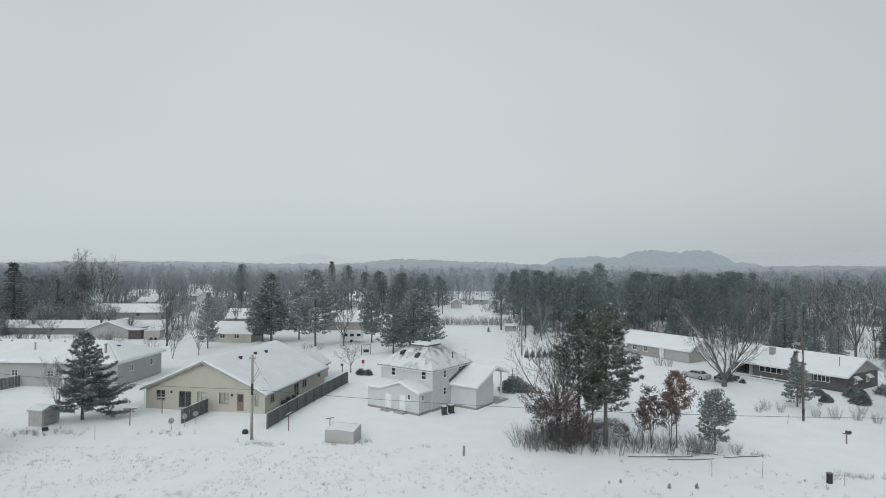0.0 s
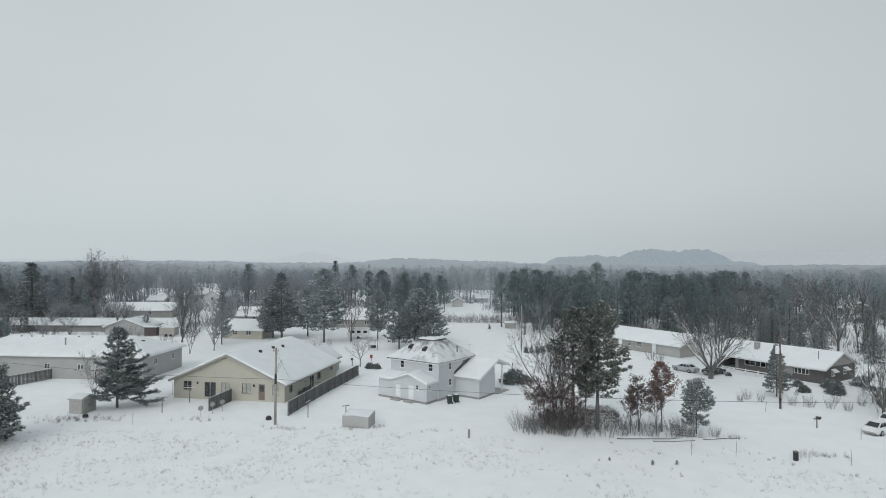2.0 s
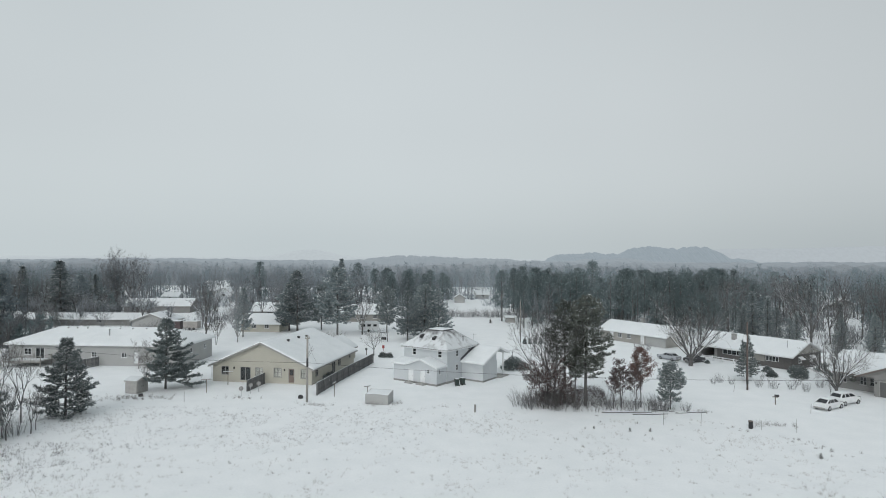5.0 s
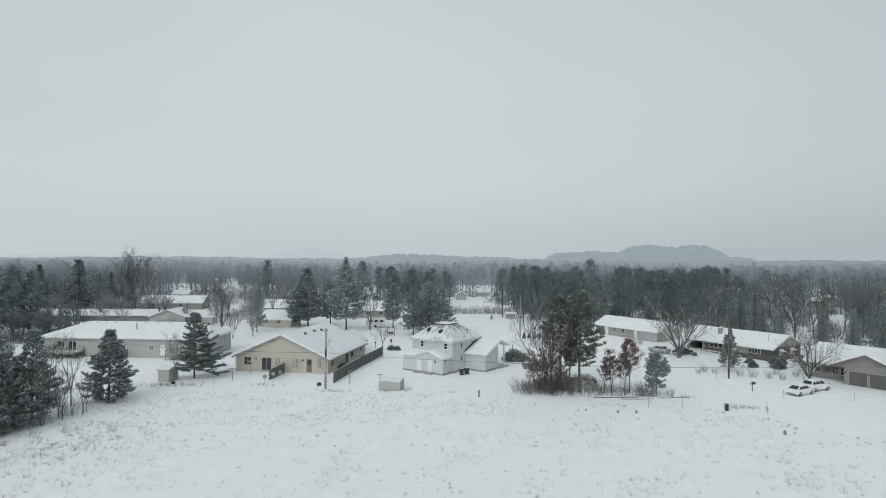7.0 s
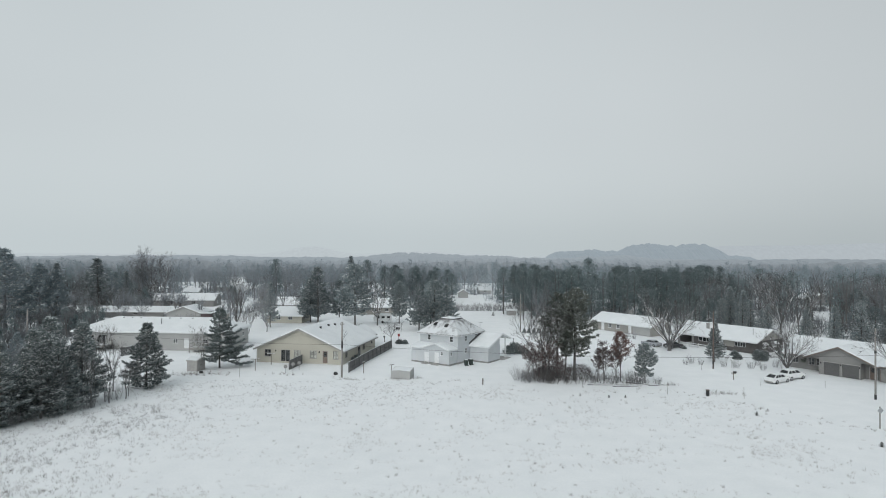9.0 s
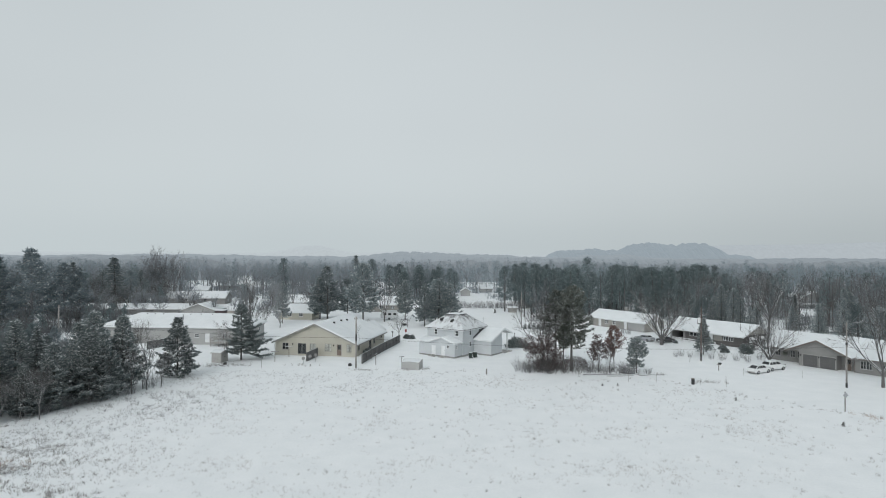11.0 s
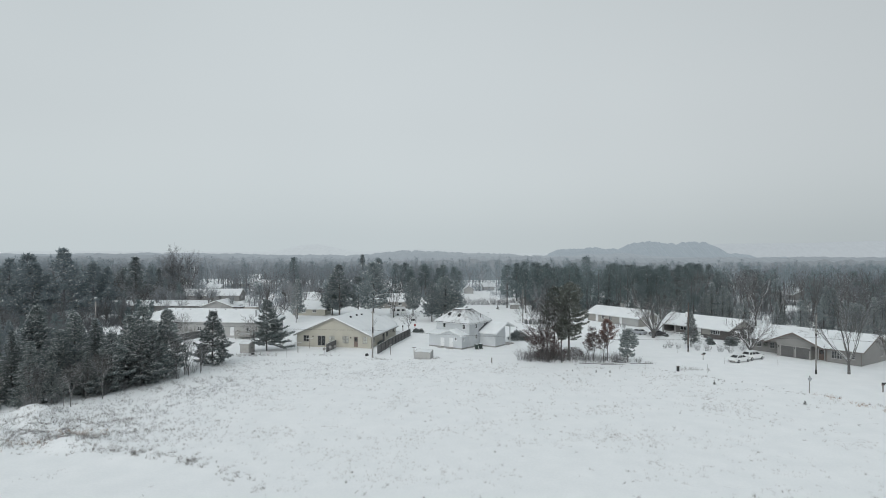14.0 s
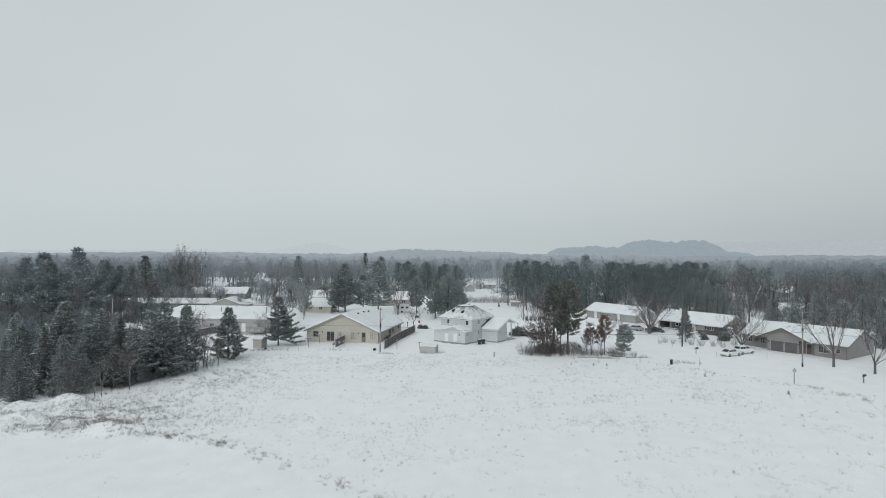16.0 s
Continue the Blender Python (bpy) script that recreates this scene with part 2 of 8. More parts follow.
gp.inputs["Roughness"].default_value, gp.inputs["Transmission Weight"].default_value = 0.04, 0.7

CLEAR, cn, cl_, cp = node_material("clear_glass")
cp.inputs["Base Color"].default_value = (0.9, 0.92, 0.92, 1)
cp.inputs["Roughness"].default_value, cp.inputs["Transmission Weight"].default_value = 0.03, 1.0
CURTAIN = surface("pale_curtain", (0.5, 0.5, 0.47), (0.62, 0.62, 0.58), 2.0, 12, 0.9, bump=0.2, vary=0.08)

# shingles with thin patchy snow
PATCHY, pn, pl, pp = node_material("patchy_snow_shingle")
p_co, p_big, p_small, p_mix = pn.new("ShaderNodeTexCoord"), pn.new("ShaderNodeTexNoise"), pn.new("ShaderNodeTexNoise"), pn.new("ShaderNodeMix")
p_big.inputs["Scale"].default_value, p_big.inputs["Detail"].default_value = 0.9, 6
p_small.inputs["Scale"].default_value, p_small.inputs["Detail"].default_value = 7.0, 3
p_add, p_edge, p_ramp = pn.new("ShaderNodeMath"), pn.new("ShaderNodeMapRange"), pn.new("ShaderNodeValToRGB")
p_add.operation = "MULTIPLY_ADD"
p_add.inputs[1].default_value = 0.35
p_edge.inputs["From Min"].default_value, p_edge.inputs["From Max"].default_value = 0.46, 0.78
p_mix.data_type = "RGBA"
p_mix.inputs["A"].default_value = (0.15, 0.152, 0.157, 1)
p_mix.inputs["B"].default_value = (0.62, 0.65, 0.67, 1)
pl.new(p_co.outputs["Object"], p_small.inputs["Vector"])
pl.new(p_small.outputs["Fac"], p_add.inputs[0])
p_map, p_xyz, p_top, p_fall = pn.new("ShaderNodeMapping"), pn.new("ShaderNodeSeparateXYZ"), pn.new("ShaderNodeMapRange"), pn.new("ShaderNodeMath")
p_map.inputs["Scale"].default_value = (1.0, 1.0, 0.35)
p_top.inputs["From Min"].default_value, p_top.inputs["From Max"].default_value = 6.2, 7.9
p_top.inputs["To Min"].default_value, p_top.inputs["To Max"].default_value = 0.12, -0.12
p_fall.operation = "ADD"
pl.new(p_co.outputs["Object"], p_map.inputs["Vector"])
pl.new(p_map.outputs[0], p_big.inputs["Vector"])
pl.new(p_co.outputs["Object"], p_xyz.inputs[0])
pl.new(p_xyz.outputs["Z"], p_top.inputs["Value"])
pl.new(p_big.outputs["Fac"], p_fall.inputs[0])
pl.new(p_top.outputs[0], p_fall.inputs[1])
pl.new(p_fall.outputs[0], p_add.inputs[2])
pl.new(p_add.outputs[0], p_edge.inputs["Value"])
pl.new(p_edge.outputs[0], p_mix.inputs["Factor"])
pl.new(p_mix.outputs["Result"], pp.inputs["Base Color"])
pp.inputs["Roughness"].default_value = 0.85


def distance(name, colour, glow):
    """A backdrop ridge: the paling by the air between is put into its own glow."""
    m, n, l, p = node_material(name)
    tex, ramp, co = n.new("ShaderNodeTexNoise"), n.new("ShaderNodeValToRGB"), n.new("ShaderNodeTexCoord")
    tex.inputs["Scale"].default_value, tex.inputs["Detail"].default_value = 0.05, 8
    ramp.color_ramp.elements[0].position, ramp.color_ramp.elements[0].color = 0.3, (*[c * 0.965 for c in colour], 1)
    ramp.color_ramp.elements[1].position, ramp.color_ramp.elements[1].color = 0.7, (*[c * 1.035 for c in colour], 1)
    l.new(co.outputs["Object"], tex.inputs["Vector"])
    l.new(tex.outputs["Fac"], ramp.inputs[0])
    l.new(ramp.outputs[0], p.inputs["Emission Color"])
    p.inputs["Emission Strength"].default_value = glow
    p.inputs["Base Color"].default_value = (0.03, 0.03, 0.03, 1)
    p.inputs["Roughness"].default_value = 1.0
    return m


# ---- building blocks ----
class Mesh:
    """Gathers faces for one mesh."""

    def __init__(self):
        self.v, self.f, self.m = [], [], []

    def face(self, pts, mat=0):
        k = len(self.v)
        self.v.extend([tuple(p) for p in pts])
        self.f.append(tuple(range(k, k + len(pts))))
        self.m.append(mat)

    def solid(self, pts, faces, mat=0):
        k = len(self.v)
        self.v.extend([tuple(p) for p in pts])
        for f in faces:
            self.f.append(tuple(k + i for i in f))
            self.m.append(mat)

    def box(self, x0, y0, z0, x1, y1, z1, mat=0, at=None):
        p = [Vector((x, y, z)) for z in (z0, z1) for x, y in ((x0, y0), (x1, y0), (x1, y1), (x0, y1))]
        if at is not None:
            p = [at @ q for q in p]
        self.solid(p, [(3, 2, 1, 0), (4, 5, 6, 7), (0, 1, 5, 4), (1, 2, 6, 5), (2, 3, 7, 6), (3, 0, 4, 7)], mat)

    def prism(self, poly, depth, mat=0):
        """A polygon of 3D points pushed along the vector depth."""
        n, d = len(poly), Vector(depth)
        a = [Vector(p) for p in poly]
        pts = a + [p + d for p in a]
        self.solid(pts, [tuple(reversed(range(n))), tuple(range(n, 2 * n))] + [(i, (i + 1) % n, n + (i + 1) % n, n + i) for i in range(n)], mat)

    def tube(self, pts, radii, sides=6, mat=0, cap=True):
        k, n = len(self.v), len(pts)
        pts = [Vector(p) for p in pts]
        for i, p in enumerate(pts):
            d = (pts[min(i + 1, n - 1)] - pts[max(i - 1, 0)]).normalized()
            a = d.orthogonal().normalized() if abs(d.z) > 0.9 else d.cross(Vector((0, 0, 1))).normalized()
            b = d.cross(a)
            for j in range(sides):
                t = 2 * math.pi * j / sides
                self.v.append(tuple(p + (a * math.cos(t) + b * math.sin(t)) * radii[i]))
        for i in range(n - 1):
            for j in range(sides):
                q = (j + 1) % sides
                self.f.append((k + i * sides + j, k + i * sides + q, k + (i + 1) * sides + q, k + (i + 1) * sides + j))
                self.m.append(mat)
        if cap:
            self.f.append(tuple(k + (n - 1) * sides + j for j in range(sides)))
            self.m.append(mat)
            self.f.append(tuple(k + j for j in reversed(range(sides))))
            self.m.append(mat)

    def data(self, name, mats, smooth=False):
        me = bpy.data.meshes.new(name)
        me.from_pydata(self.v, [], self.f)
        for m in mats if isinstance(mats, (list, tuple)) else [mats]:
            me.materials.append(m)
        me.polygons.foreach_set("material_index", self.m)
        if smooth:
            me.polygons.foreach_set("use_smooth", [True] * len(self.f))
        me.update()
        return me


def part(name, mesh, mats, parent, label="", smooth=False):
    ob = new(name, mesh.data(name, mats, smooth) if isinstance(mesh, Mesh) else mesh)
    ob.parent = parent
    return tagged(ob, label)


def thing(name, label, category, m, group="", kind=""):
    ob = new(name)
    ob.matrix_world = m
    return tagged(ob, label, category, group, kind)


def lone(name, mesh, mats, label, category, m=None, group="", kind="", smooth=False):
    """A thing of one mesh."""
    ob = new(name, mesh.data(name, mats, smooth))
    if m is not None:
        ob.matrix_world = m
    return tagged(ob, label, category, group, kind)


def bevelled(ob, width, segments=2):
    bm = bmesh.new()
    bm.from_mesh(ob.data)
    bmesh.ops.remove_doubles(bm, verts=bm.verts, dist=1e-4)
    bmesh.ops.bevel(bm, geom=bm.edges[:], offset=width, segments=segments, affect="EDGES", profile=0.6)
    bm.to_mesh(ob.data)
    bm.free()
    return ob


def hump(x, y, cx, cy, rx, ry, h):
    return h * math.exp(-(((x - cx) / rx) ** 2) - ((y - cy) / ry) ** 2)


def field_edge(x, y):
    """Above 0 in the rough field, below it on the smooth road and lawns."""
    # line through the sign and the can
    right = (48 - x) * 0.74 + (37 - y) * 0.67
    rim_y = 8.5 if x < -40 else 8.5 - (x + 40) * 0.35 if x < -30 else 5.0 - (x + 30) * 0.79
    path = (y - rim_y) * 0.8
    back = 60.0 - y + 0.02 * x
    return min(right, path, back)


def gz(x, y):
    """The height of the snow."""
    z = 0.0
    if -140 < x < 140 and -70 < y < 150:
        z += 0.14 * noise.noise((x * 0.07, y * 0.07, 1.7))
        e = field_edge(x, y)
        if e > -2:
            k = min(1.0, (e + 2) / 4)
            z += k * (0.09 * noise.noise((x * 0.33, y * 0.33, 0.3)) + 0.05 * noise.noise((x * 0.9, y * 0.9, 4.3)))
        z += hump(x, y, -23, 78, 9, 9, 0.3)
        z += hump(x, y, -56.8, 21.6, 2.6, 1.5, 0.9) + hump(x, y, -47.6, 12.6, 2.8, 1.6, 0.55) + hump(x, y, -53.6, 14.4, 2.2, 1.4, 0.5) + hump(x, y, -59.6, 15.4, 2.4, 1.2, 0.7)
        z += hump(x, y, -58.4, 23.2, 2.6, 1.5, 1.2) + hump(x, y, -63.0, 20.4, 2.4, 1.4, 1.0) + hump(x, y, -55.5, 19.0, 2.2, 1.3, 0.5) + hump(x, y, -48.4, 11.4, 2.3, 1.5, 0.3)
        z += hump(x, y, -53.2, 10.4, 2.0, 1.3, 0.35) + hump(x, y, -45.0, 11.1, 2.2, 1.2, 0.25) + hump(x, y, -62.5, 18.0, 2.0, 1.4, 0.7) + 0.7 * math.exp(-(((x + 55) / 11) ** 2) - ((y - 16.5) / 5.5) ** 2) * (noise.noise((x * 0.45, y * 0.6, 9.4)) + 0.4 * noise.noise((x * 1.1, y * 1.1, 2.4)))
        z += hump(x, y, -36, 8.3, 6, 1.2, 0.3) + hump(x, y, -44, 12, 2.5, 1.0, 0.4)
    return z

# ---- trees ----
def blade(m, p, d, length, width, mat, rng):
    side = d.cross(Vector((rng.uniform(-1, 1), rng.uniform(-1, 1), rng.uniform(-1, 1)))).normalized() * width
    m.face((p - side, p + side, p + d * length), mat)


def conifer_mesh(seed, h, r, clear, kind, snow=0.3, dense=1.0):
    """Trunk with limbs, and a crown of needle tufts, for a tree of that height and spread."""
    rng = random.Random(seed)
    wood, crown = Mesh(), Mesh()
    lean = Vector((rng.uniform(-0.03, 0.03), rng.uniform(-0.03, 0.03), 0))
    n = 8
    axis = [Vector((lean.x * h * (i / n) ** 2 + rng.uniform(-0.03, 0.03), lean.y * h * (i / n) ** 2 + rng.uniform(-0.03, 0.03), h * i / n - 0.15 * (i == 0))) for i in range(n + 1)]
    wood.tube(axis, [0.017 * h * (1 - 0.93 * i / n) + 0.015 for i in range(n + 1)], 7)
    z = clear * h
    while z < h * 0.985:
        u = (z - clear * h) / (h * (1 - clear))
        if kind == "spruce":
            reach = r * (1 - u) ** 0.85 + 0.12
            step, count, slope = 0.34, 8, -0.28 + 0.5 * u
        elif kind == "pine":
            reach = (r * (0.82 + 0.18 * math.sin(min(1.0, u * 3) * math.pi / 2)) * (1 - u) ** 0.62 + 0.2) * rng.uniform(0.78, 1.12)
            step, count, slope = 0.5, 6, -0.16 + 0.7 * u
        else:
            reach = r * (0.55 + 0.45 * math.sin(min(1.0, u * 1.8) * math.pi / 2)) * (1 - u ** 2.6) + 0.3
            step, count, slope = 0.75, 5, 0.1 + 0.6 * u
        step *= h / 12
        base = axis[0].lerp(axis[-1], z / h)
        turn = rng.uniform(0, 6.3)
        for k in range(count):
            if rng.random() < (0.05 if kind == "spruce" else 0.16):
                continue
            a = turn + 2 * math.pi * k / count + rng.uniform(-0.3, 0.3)
            ln = reach * rng.uniform(0.62, 1.12)
            out = Vector((math.cos(a), math.sin(a), 0))
            s = slope + rng.uniform(-0.15, 0.15)
            tip = base + out * ln + Vector((0, 0, s * ln + rng.uniform(-0.1, 0.1)))
            mid = base.lerp(tip, 0.5) + Vector((0, 0, (-0.06 if kind == "spruce" else -0.1) * ln))
            wood.tube((base, mid.lerp(tip, 0.6)), (0.012 * ln + 0.012, 0.006), 3, cap=False)
            tufts = max(2, int(ln * (4.8 if kind == "spruce" else 4.6 if kind == "pine" else 3.0) * dense * 12 / h * (1.0 if h < 14 else 1.15)))
            for t in range(tufts):
                f = (0.22 if kind == "spruce" else 0.3) + (0.78 if kind == "spruce" else 0.7) * (t + rng.random()) / tufts
                spread = 0.3 * ln * (1 - abs(f - 0.55))
                side = Vector((-math.sin(a), math.cos(a), 0)) * rng.uniform(-1, 1) * spread
                c = (base.lerp(mid, f * 2) if f < 0.5 else mid.lerp(tip, f * 2 - 1)) + side + Vector((0, 0, rng.uniform(-0.08, 0.12)))
                size = h / 12 * (0.31 if kind == "spruce" else 0.37 if kind == "pine" else 0.46) * rng.uniform(0.75, 1.3)
                for _ in range(5):
                    d = (out * rng.uniform(-0.5, 1) + Vector((rng.uniform(-1, 1), rng.uniform(-1, 1), rng.uniform(-0.55, 0.75)))).normalized()
                    blade(crown, c, d, size * rng.uniform(0.8, 1.35), size * 0.3, 0, rng)
                if rng.random() < snow * 1.5:
                    for _ in range(2):
                        d = (out + Vector((rng.uniform(-1, 1), rng.uniform(-1, 1), rng.uniform(-0.12, 0.12))) * 0.8).normalized()
                        o = c + Vector((rng.uniform(-0.1, 0.1), rng.uniform(-0.1, 0.1), 0.09))
                        blade(crown, o, d, size * 0.9, size * 0.17, 1, rng)
        z += step * rng.uniform(0.8, 1.2)
    return wood, crown


def bare_mesh(seed, h, spread=0.55, fork=0.25, stems=1, levels=5, leaves=0.0, upright=0.5, leaf_low=0.0, limbs=0, reach=1.0):
    """A leafless tree: limbs in one mesh, fine twigs (and the leaves that stayed) in another."""
    rng = random.Random(seed)
    wood, crown = Mesh(), Mesh()

    def grow(p, d, ln, rad, level):
        bend = Vector((rng.uniform(-1, 1), rng.uniform(-1, 1), rng.uniform(-0.4, 0.8))) * 0.14
        mid = p + (d + bend).normalized() * ln * 0.5
        end = mid + (d - bend * 0.6 + Vector((0, 0, 0.12))).normalized() * ln * 0.5
        sides = 7 if level == 0 else 5 if level < 3 else 3
        if level >= 3:
            wood.tube((p, end), (rad, rad * 0.68), 3, cap=False)
        else:
            wood.tube((p, mid, end), (rad, rad * 0.85, rad * 0.68), sides, cap=False)
        if level >= levels:
            for _ in range(6):
                q = mid.lerp(end, rng.random())
                e = (d + Vector((rng.uniform(-1, 1), rng.uniform(-1, 1), rng.uniform(-0.5, 0.8))) * 0.8).normalized()
                blade(crown, q, e, ln * rng.uniform(0.6, 1.5), 0.008 + 0.0007 * h, 0, rng)
            if leaves and rng.random() < leaves and (not leaf_low or end.z < leaf_low * h):
                for _ in range(15):
                    q = end + Vector((rng.gauss(0, 0.3), rng.gauss(0, 0.3), rng.gauss(0, 0.22)))
                    e = Vector((rng.uniform(-1, 1), rng.uniform(-1, 1), rng.uniform(-1, 0.4))).normalized()
                    blade(crown, q, e, 0.24, 0.1, 1, rng)
            return
        kids = 3 if rng.random() < (0.75 if level else 1.0) else 2
        if level == 0:
            kids = limbs or kids + 1
        turn = rng.uniform(0, 6.3)
        for k in range(kids):
            a = turn + 2 * math.pi * k / kids + rng.uniform(-0.4, 0.4)
            side = d.orthogonal().normalized()
            side = Matrix.Rotation(a, 3, d) @ side
            wide = (spread if level < 1 or not limbs else 0.45) * rng.uniform(0.6, 1.35)
            nd = (d + side * wide + Vector((0, 0, upright * 0.25))).normalized()
            grow(end if k or level else mid.lerp(end, 0.8), nd, ln * rng.uniform(0.58, 0.86) if level else ln * rng.uniform(0.8, 1.15) * reach, rad * (rng.uniform(0.5, 0.68) if level or not limbs else rng.uniform(0.55, 0.75)), level + 1)
        if leaves and level > 1:
            for _ in range(3):
                q = p.lerp(end, rng.random()) + Vector((rng.gauss(0, 0.25), rng.gauss(0, 0.25), rng.gauss(0, 0.2)))
                blade(crown, q, Vector((rng.uniform(-1, 1), rng.uniform(-1, 1), rng.uniform(-1, 0.4))).normalized(), 0.24, 0.1, 1, rng)
        if level > 1:
            for _ in range(2):
                e = (d + Vector((rng.uniform(-1, 1), rng.uniform(-1, 1), rng.uniform(-0.3, 0.6)))).normalized()
                blade(crown, mid.lerp(end, rng.random()), e, ln * 0.9, 0.009 + 0.0007 * h, 0, rng)

    for s in range(stems):
        a = rng.uniform(0, 6.3)
        tilt = 0.0 if stems == 1 else rng.uniform(0.12, 0.4)
        d = Vector((math.cos(a) * tilt, math.sin(a) * tilt, 1)).normalized()
        p = Vector((math.cos(a) * 0.15 * (stems > 1), math.sin(a) * 0.15 * (stems > 1), -0.1))
        grow(p, d, h * fork * (1.0 if stems == 1 else rng.uniform(0.8, 1.1)), 0.021 * h / math.sqrt(stems), 0)
    top = max(v[2] for v in wood.v)
    for m in (wood, crown):
        m.v = [(x * h / top, y * h / top, z * h / top) for x, y, z in m.v]
    return wood, crown


def sprays(m, p, d, length, width, mat, rg):
    """Many thin pointed blades at once: from p along d."""
    d = d / np.linalg.norm(d, axis=1)[:, None]
    side = np.cross(d, rg.uniform(-1, 1, (len(p), 3)))
    side *= (width / (np.linalg.norm(side, axis=1) + 1e-6))[:, None]
    v = np.stack((p - side, p + side, p + d * length[:, None]), 1).reshape(-1, 3)
    k, n = len(m.v), len(p)
    m.v.extend(map(tuple, v.tolist()))
    m.f.extend((k + 3 * i, k + 3 * i + 1, k + 3 * i + 2) for i in range(n))
    m.m.extend([mat] * n)


def pine_mesh(seed, h, r, clear, shape, whorl, snow=0.2, fine=1.0, lop=0.0, lift=0.0, arms=5, size=0.36, thin=0.1, needles=7):
    """A pine: whorls of boughs, flat fans of side shoots, a tuft of needles at each, snow lying on the tufts."""
    rng, rg = random.Random(seed), np.random.RandomState(seed)
    wood, crown = Mesh(), Mesh()
    n = 8
    lean = rng.uniform(-0.02, 0.02) * h, rng.uniform(-0.02, 0.02) * h
    axis = [Vector((lean[0] * (i / n) ** 2, lean[1] * (i / n) ** 2, 0.97 * h * i / n - 0.15 * (i == 0))) for i in range(n + 1)]
    wood.tube(axis, [0.015 * h * (1 - 0.94 * i / n) + 0.012 for i in range(n + 1)], 7)
    tufts, ways = [], []
    up = Vector((0, 0, 1))
    z = clear * h
    while z < 0.955 * h:
        u = (z / h - clear) / (0.97 - clear)
        turn = rng.uniform(0, 6.3)
        for k in range(arms):
            if rng.random() < thin:
                continue
            a = turn + 2 * math.pi * k / arms + rng.uniform(-0.35, 0.35)
            out = Vector((math.cos(a), math.sin(a), 0))
            across = Vector((-out.y, out.x, 0))
            ln = (r * shape(u) * (1 + lop * out.x * (1 - u)) + 0.16) * (rng.uniform(0.62, 1.1) if rng.random() < 0.85 else rng.uniform(1.0, 1.3))
            base = axis[0].lerp(axis[-1], min(1.0, (z + rng.uniform(-0.12, 0.12)) / (0.97 * h)))
            rise = lift - 0.12 + 0.7 * u * u + rng.uniform(-0.16, 0.16)
            mid = base + out * ln * 0.6 + up * (rise * 0.6 - 0.06) * ln
            tip = base + out * ln + up * (rise + 0.1) * ln
            wood.tube((base, mid, tip), (0.010 * ln + 0.012, 0.006 * ln + 0.008, 0.004), 3, cap=False)
            stations = max(2, int(ln * 2.3 * fine + rng.random()))
            for j in range(stations):
                f = 0.28 + 0.72 * (j + rng.random()) / stations
                p = base.lerp(mid, f / 0.6) if f < 0.6 else mid.lerp(tip, (f - 0.6) / 0.4)
                for sgn in (-1, 1):
                    shoot = (0.2 * ln + 0.24) * (1.25 - 0.7 * f) * rng.uniform(0.55, 1.25)
                    d = (out * 0.8 + across * sgn * rng.uniform(0.4, 1.1) + up * rng.uniform(-0.12, 0.3)).normalized()
                    count = max(1, int(shoot * 2.4 * fine + rng.random()))
                    for m in range(count):
                        tufts.append(p + d * shoot * (m + 0.6 + 0.4 * rng.random()) / count)
                        ways.append(d)
            tufts.append(tip)
            ways.append((tip - mid).normalized())
        z += whorl * rng.uniform(0.75, 1.25) * (1 - 0.35 * u)
    for k in range(6):
        tufts.append(axis[-1] - up * 0.1 * k)
        ways.append((up + Vector((rng.uniform(-0.5, 0.5), rng.uniform(-0.5, 0.5), 0))).normalized())
    c, w = np.array([tuple(t) for t in tufts]), np.array([tuple(t) for t in ways])
    p, d = np.repeat(c, needles, 0), np.repeat(w, needles, 0) * 0.75
    p = p + rg.normal(0, 0.05, p.shape)
    d = d + rg.uniform(-1, 1, d.shape) * (0.9, 0.9, 0.75) + (0, 0, 0.22)
    sprays(crown, p, d, size * rg.uniform(0.7, 1.3, len(p)), size * rg.uniform(0.13, 0.19, len(p)), 0, rg)
    pick = rg.uniform(0, 3, 3 * len(c)) < snow
    p, d = np.repeat(c, 3, 0)[pick], np.repeat(w, 3, 0)[pick]
    d = d * 0.5 + rg.uniform(-1, 1, d.shape) * (1, 1, 0.6)
    sprays(crown, p + (0, 0, 0.3 * size), d, size * rg.uniform(0.6, 1.0, len(p)), size * rg.uniform(0.18, 0.32, len(p)), 1, rg)
    return wood, crown


